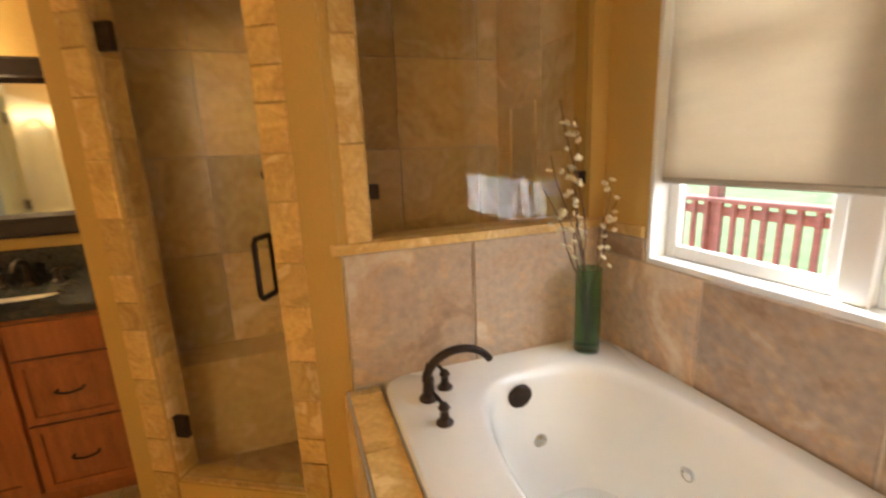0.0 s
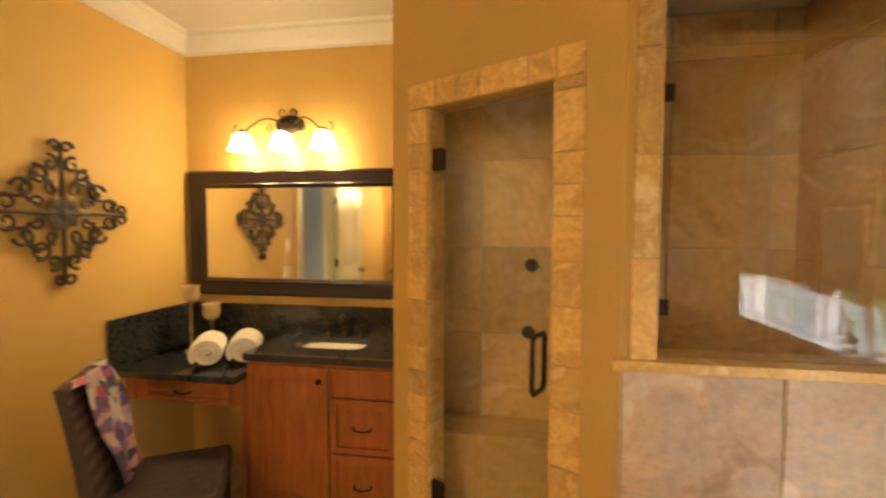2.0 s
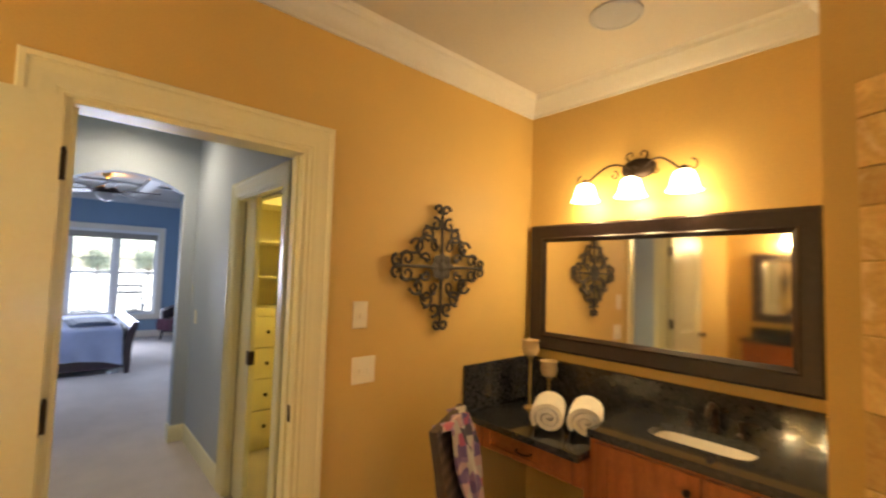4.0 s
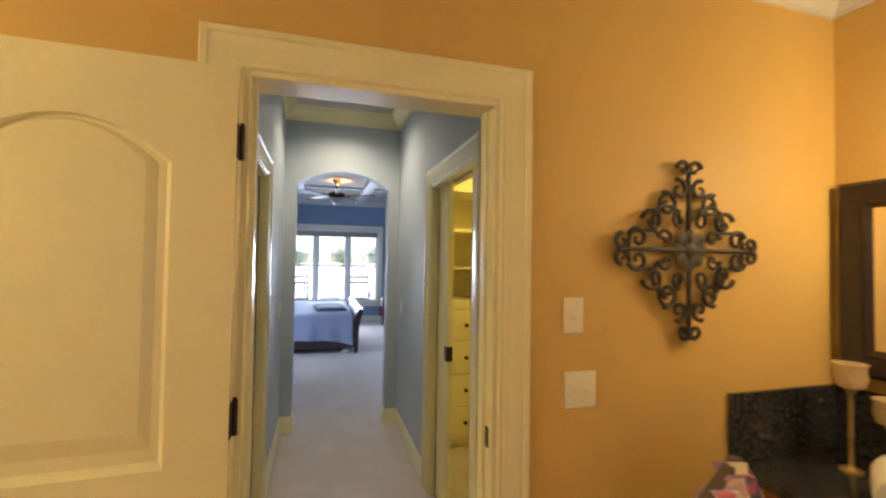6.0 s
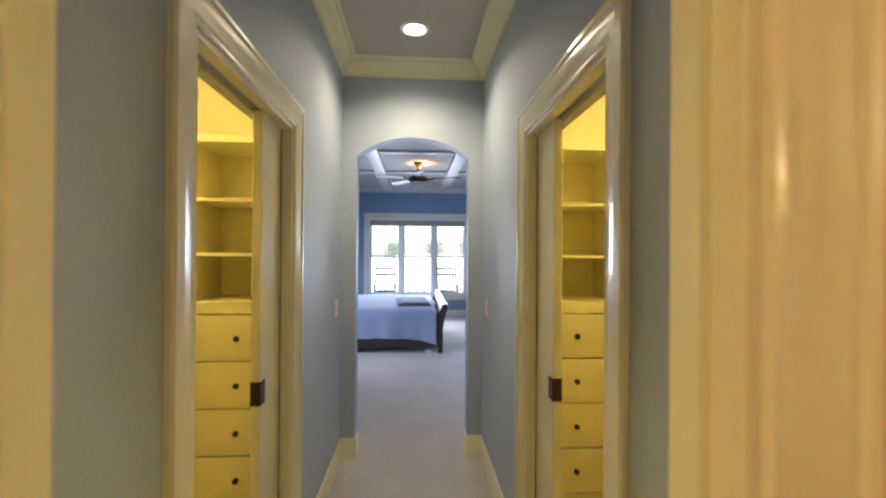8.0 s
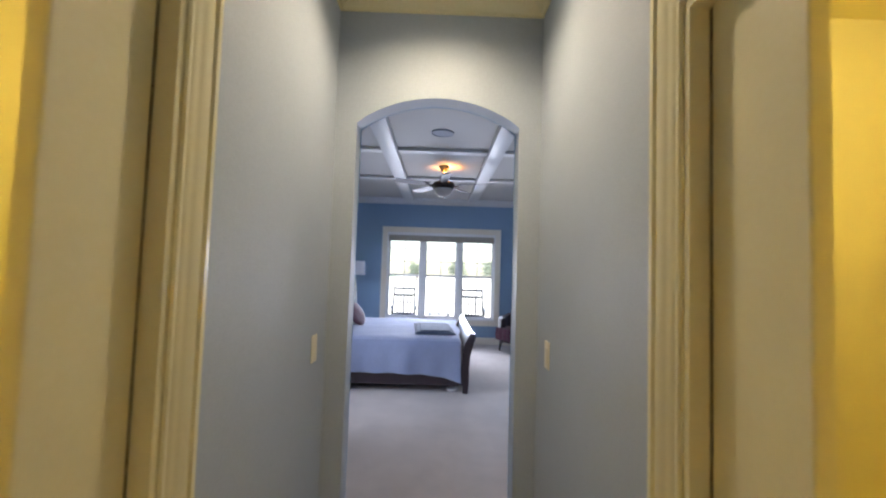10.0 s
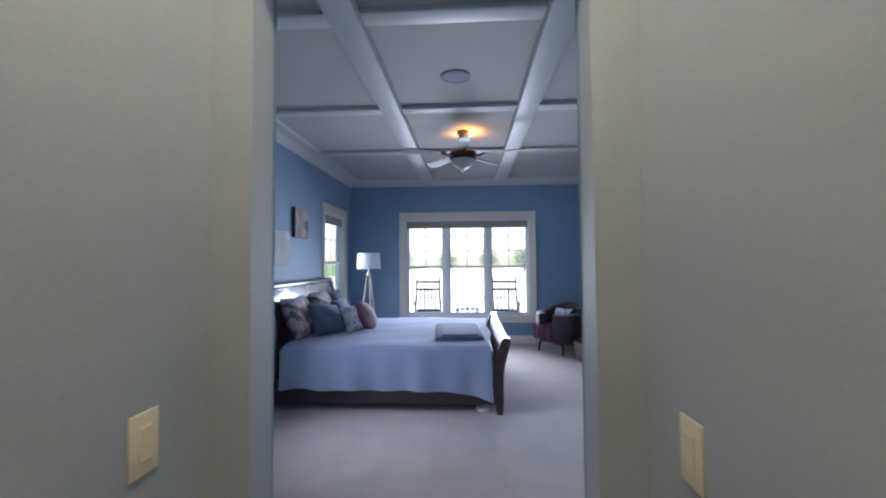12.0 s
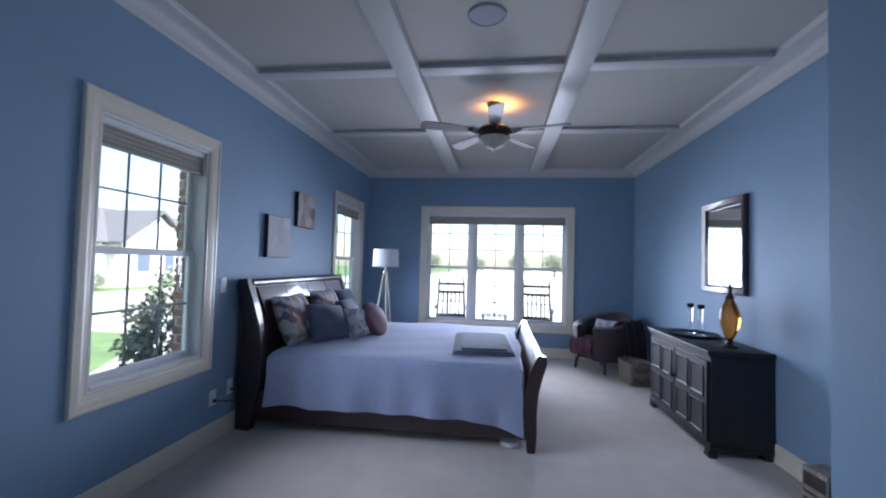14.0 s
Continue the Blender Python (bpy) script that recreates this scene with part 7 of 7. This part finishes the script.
for k in range(16):
    box(bm, (BE + 0.2 + 0.15 * k, -2.0, -0.05), (BE + 0.2 + 0.15 * k + 0.14, 5.9, -0.01), 0.003)
structure("deck_boards", bm, RED_STAIN, "red stained deck boards outside the bathroom")

# ---- tiles, piece by piece ----
TILES = {}


def tile_mesh(w, h, t, mat, bev=0.004):
    """A tile in its own xz plane, face towards -y, origin at its middle; alike tiles share the mesh."""
    key = (round(w, 3), round(h, 3), round(t, 4), mat.name)
    if key not in TILES:
        bm = bmesh.new()
        box(bm, (-w / 2, -t, -h / 2), (w / 2, 0.0, h / 2), bev)
        me = finish("tile", bm, mat)
        TILES[key] = me
    return TILES[key]


def tile(parent, m, w, h, mat, t=0.008, bev=0.003):
    ob = new("tile", tile_mesh(w, h, t, mat, bev))
    ob.parent = parent
    ob.matrix_basis = parent.matrix_world.inverted() @ m
    return ob


def field(parent, m, w, h, tw, th, mat, gap=0.006, x_off=0.0, z_off=0.0, t=0.008):
    """Tiles over a w by h face: x along, z up from m, face towards -y. Cut tiles at the edges."""
    z = -z_off
    while z < h - 0.01:
        za, zb = max(0, z), min(h, z + th)
        x = -x_off
        while x < w - 0.01:
            xa, xb = max(0, x), min(w, x + tw)
            if xb - xa > 0.02 and zb - za > 0.02:
                tile(parent, m @ pose((xa + xb) / 2, 0, (za + zb) / 2), xb - xa - gap, zb - za - gap, mat, t)
            x += tw
        z += th


O = bpy.data.objects
# knee wall over the tub
field(O["wall_tub_knee"], pose(-0.145, 2.245, TZ - 0.02), BE + 0.145, 0.475, 0.459, 0.475, SLATE, gap=0.008)
# window wall over the tub, up to the ledge line, and a stone cap
field(O["wall_bath_east"], pose(BE, 2.245, TZ - 0.02, 0, 0, -90), 2.1, 0.375, 0.46, 0.46, SLATE, t=0.01)
field(O["wall_bath_east"], pose(BE, 2.245, 0.985, 0, 0, -90), 0.222, 0.085, 0.46, 0.46, SLATE, t=0.01)
bm = bmesh.new()
box(bm, (BE - 0.018, 2.027, 1.07), (BE, 2.215, 1.11), 0.005, 2)
structure("trim_tub_cap", bm, TRAV, "tan stone cap along the tub wall")
bm = bmesh.new()
box(bm, (BE - 0.005, 0.35, 0.58), (BE, 2.245, 0.985))
box(bm, (BE - 0.005, 2.02, 0.985), (BE, 2.245, 1.07))
structure("wall_tub_backing", bm, GROUT, "pale grout behind the tub wall tiles")
# tub deck strip and front
field(O["tub_surround"], pose(-0.165, 0.40, TZ - 0.035, -90, 0, 0), 0.112, TY1, 0.112, 0.30, TRAV, t=0.012)
field(O["tub_surround"], pose(-0.171, 2.235, 0.0, 0, 0, -90), TY1, TZ - 0.03, 0.30, 0.30, TRAV, t=0.008)
# shower door surround: small stones in a band
random.seed(9)
band = 0.105
pf = O["wall_shower_front"]
z = 0.0
for side, x0 in ((0, DO0 - band), (1, DO1)):
    z = 0.0
    while z < DOZ - 0.02:
        hgt = random.choice((0.105, 0.15, 0.15, 0.2))
        hgt = min(hgt, DOZ - z)
        tile(pf, S @ pose(x0 + band / 2, 0, z + hgt / 2), band - 0.004, hgt - 0.004, TRAV, random.choice((0.008, 0.010, 0.012)))
        z += hgt
x = DO0 - band
while x < DO1 + band - 0.02:
    w_ = min(random.choice((0.105, 0.15, 0.2)), DO1 + band - x)
    tile(pf, S @ pose(x + w_ / 2, 0, DOZ + band / 2), w_ - 0.004, band - 0.004, TRAV, random.choice((0.008, 0.010, 0.012)))
    x += w_
# threshold and inner reveals of the opening
tile(pf, S @ pose((DO0 + DO1) / 2, 0.055, CURB, -90, 0, 0), DO1 - DO0 - 0.004, 0.10, TRAV, 0.01)
for k in range(7):
    h0 = CURB + 0.01 + k * 0.264
    tile(pf, S @ pose(DO0, 0.055, h0 + 0.135, 0, 0, 90), 0.106, 0.26, TRAV, 0.008)
    tile(pf, S @ pose(DO1, 0.055, h0 + 0.135, 0, 0, -90), 0.106, 0.26, TRAV, 0.008)
# column beside the glass
pc = O["wall_shower_column"]
for k in range(5):
    tile(pc, pose(-0.083, 2.245, 1.118 + 0.155 + k * 0.314), 0.075, 0.31, TRAV, 0.01)
    tile(pc, pose(-0.045, 2.305, 1.118 + 0.155 + k * 0.314, 0, 0, 90), 0.11, 0.31, TRAV, 0.008)
# inside the shower
ps = O["wall_shower_back"]
field(ps, pose(-0.89, 3.16, 0.50), BE + 0.89, 2.06, 0.46, 0.46, SHOWER_STONE, gap=0.004, x_off=0.2)
pe = O["wall_bath_east"]
field(pe, pose(BE, 3.16, 0.0, 0, 0, -90), 0.80, 2.56, 0.46, 0.46, SHOWER_STONE, gap=0.004, t=0.01)
pd_ = O["wall_shower_divider"]
field(pd_, pose(-0.89, 2.75, 0.0, 0, 0, 90), 0.41, 2.56, 0.46, 0.46, SHOWER_STONE, gap=0.004)
field(O["wall_tub_knee"], pose(BE, 2.36, 0.0, 0, 0, 180), 1.0, 1.08, 0.46, 0.46, SHOWER_STONE, gap=0.004)
# soap niche on the shower's side wall: a stone box frame with a dark hollow back
nc = thing("soap_niche", pose(BE - 0.012, 2.86, 1.42, 0, 0, -90), "recessed stone soap niche in the shower wall", "niche")
bm = bmesh.new()
for lo, hi in (((-0.13, -0.012, -0.2), (-0.11, 0.0, 0.2)), ((0.11, -0.012, -0.2), (0.13, 0.0, 0.2)), ((-0.11, -0.012, -0.2), (0.11, 0.0, -0.18)), ((-0.11, -0.012, 0.18), (0.11, 0.0, 0.2))):
    box(bm, lo, hi, 0.002)
part("stone_frame", bm, SHOWER_STONE, nc)
bm = bmesh.new()
box(bm, (-0.11, -0.002, -0.18), (0.11, 0.0, 0.18))
part("niche_back", bm, SHOWER_STONE, nc, smooth=False)
# bathroom floor
pfl = O["floor_bath"]
for i in range(7):
    for j in range(9):
        x0, y0 = BW + 0.46 * i, BS + 0.46 * j
        if x0 > 0.0 and y0 > 0.0:
            continue
        x1, y1 = min(x0 + 0.46, BE), min(y0 + 0.46, BN)
        tile(pfl, pose((x0 + x1) / 2, (y0 + y1) / 2, -0.012, -90, 0, 0), x1 - x0 - 0.005, y1 - y0 - 0.005, FLOOR_TILE, 0.012)
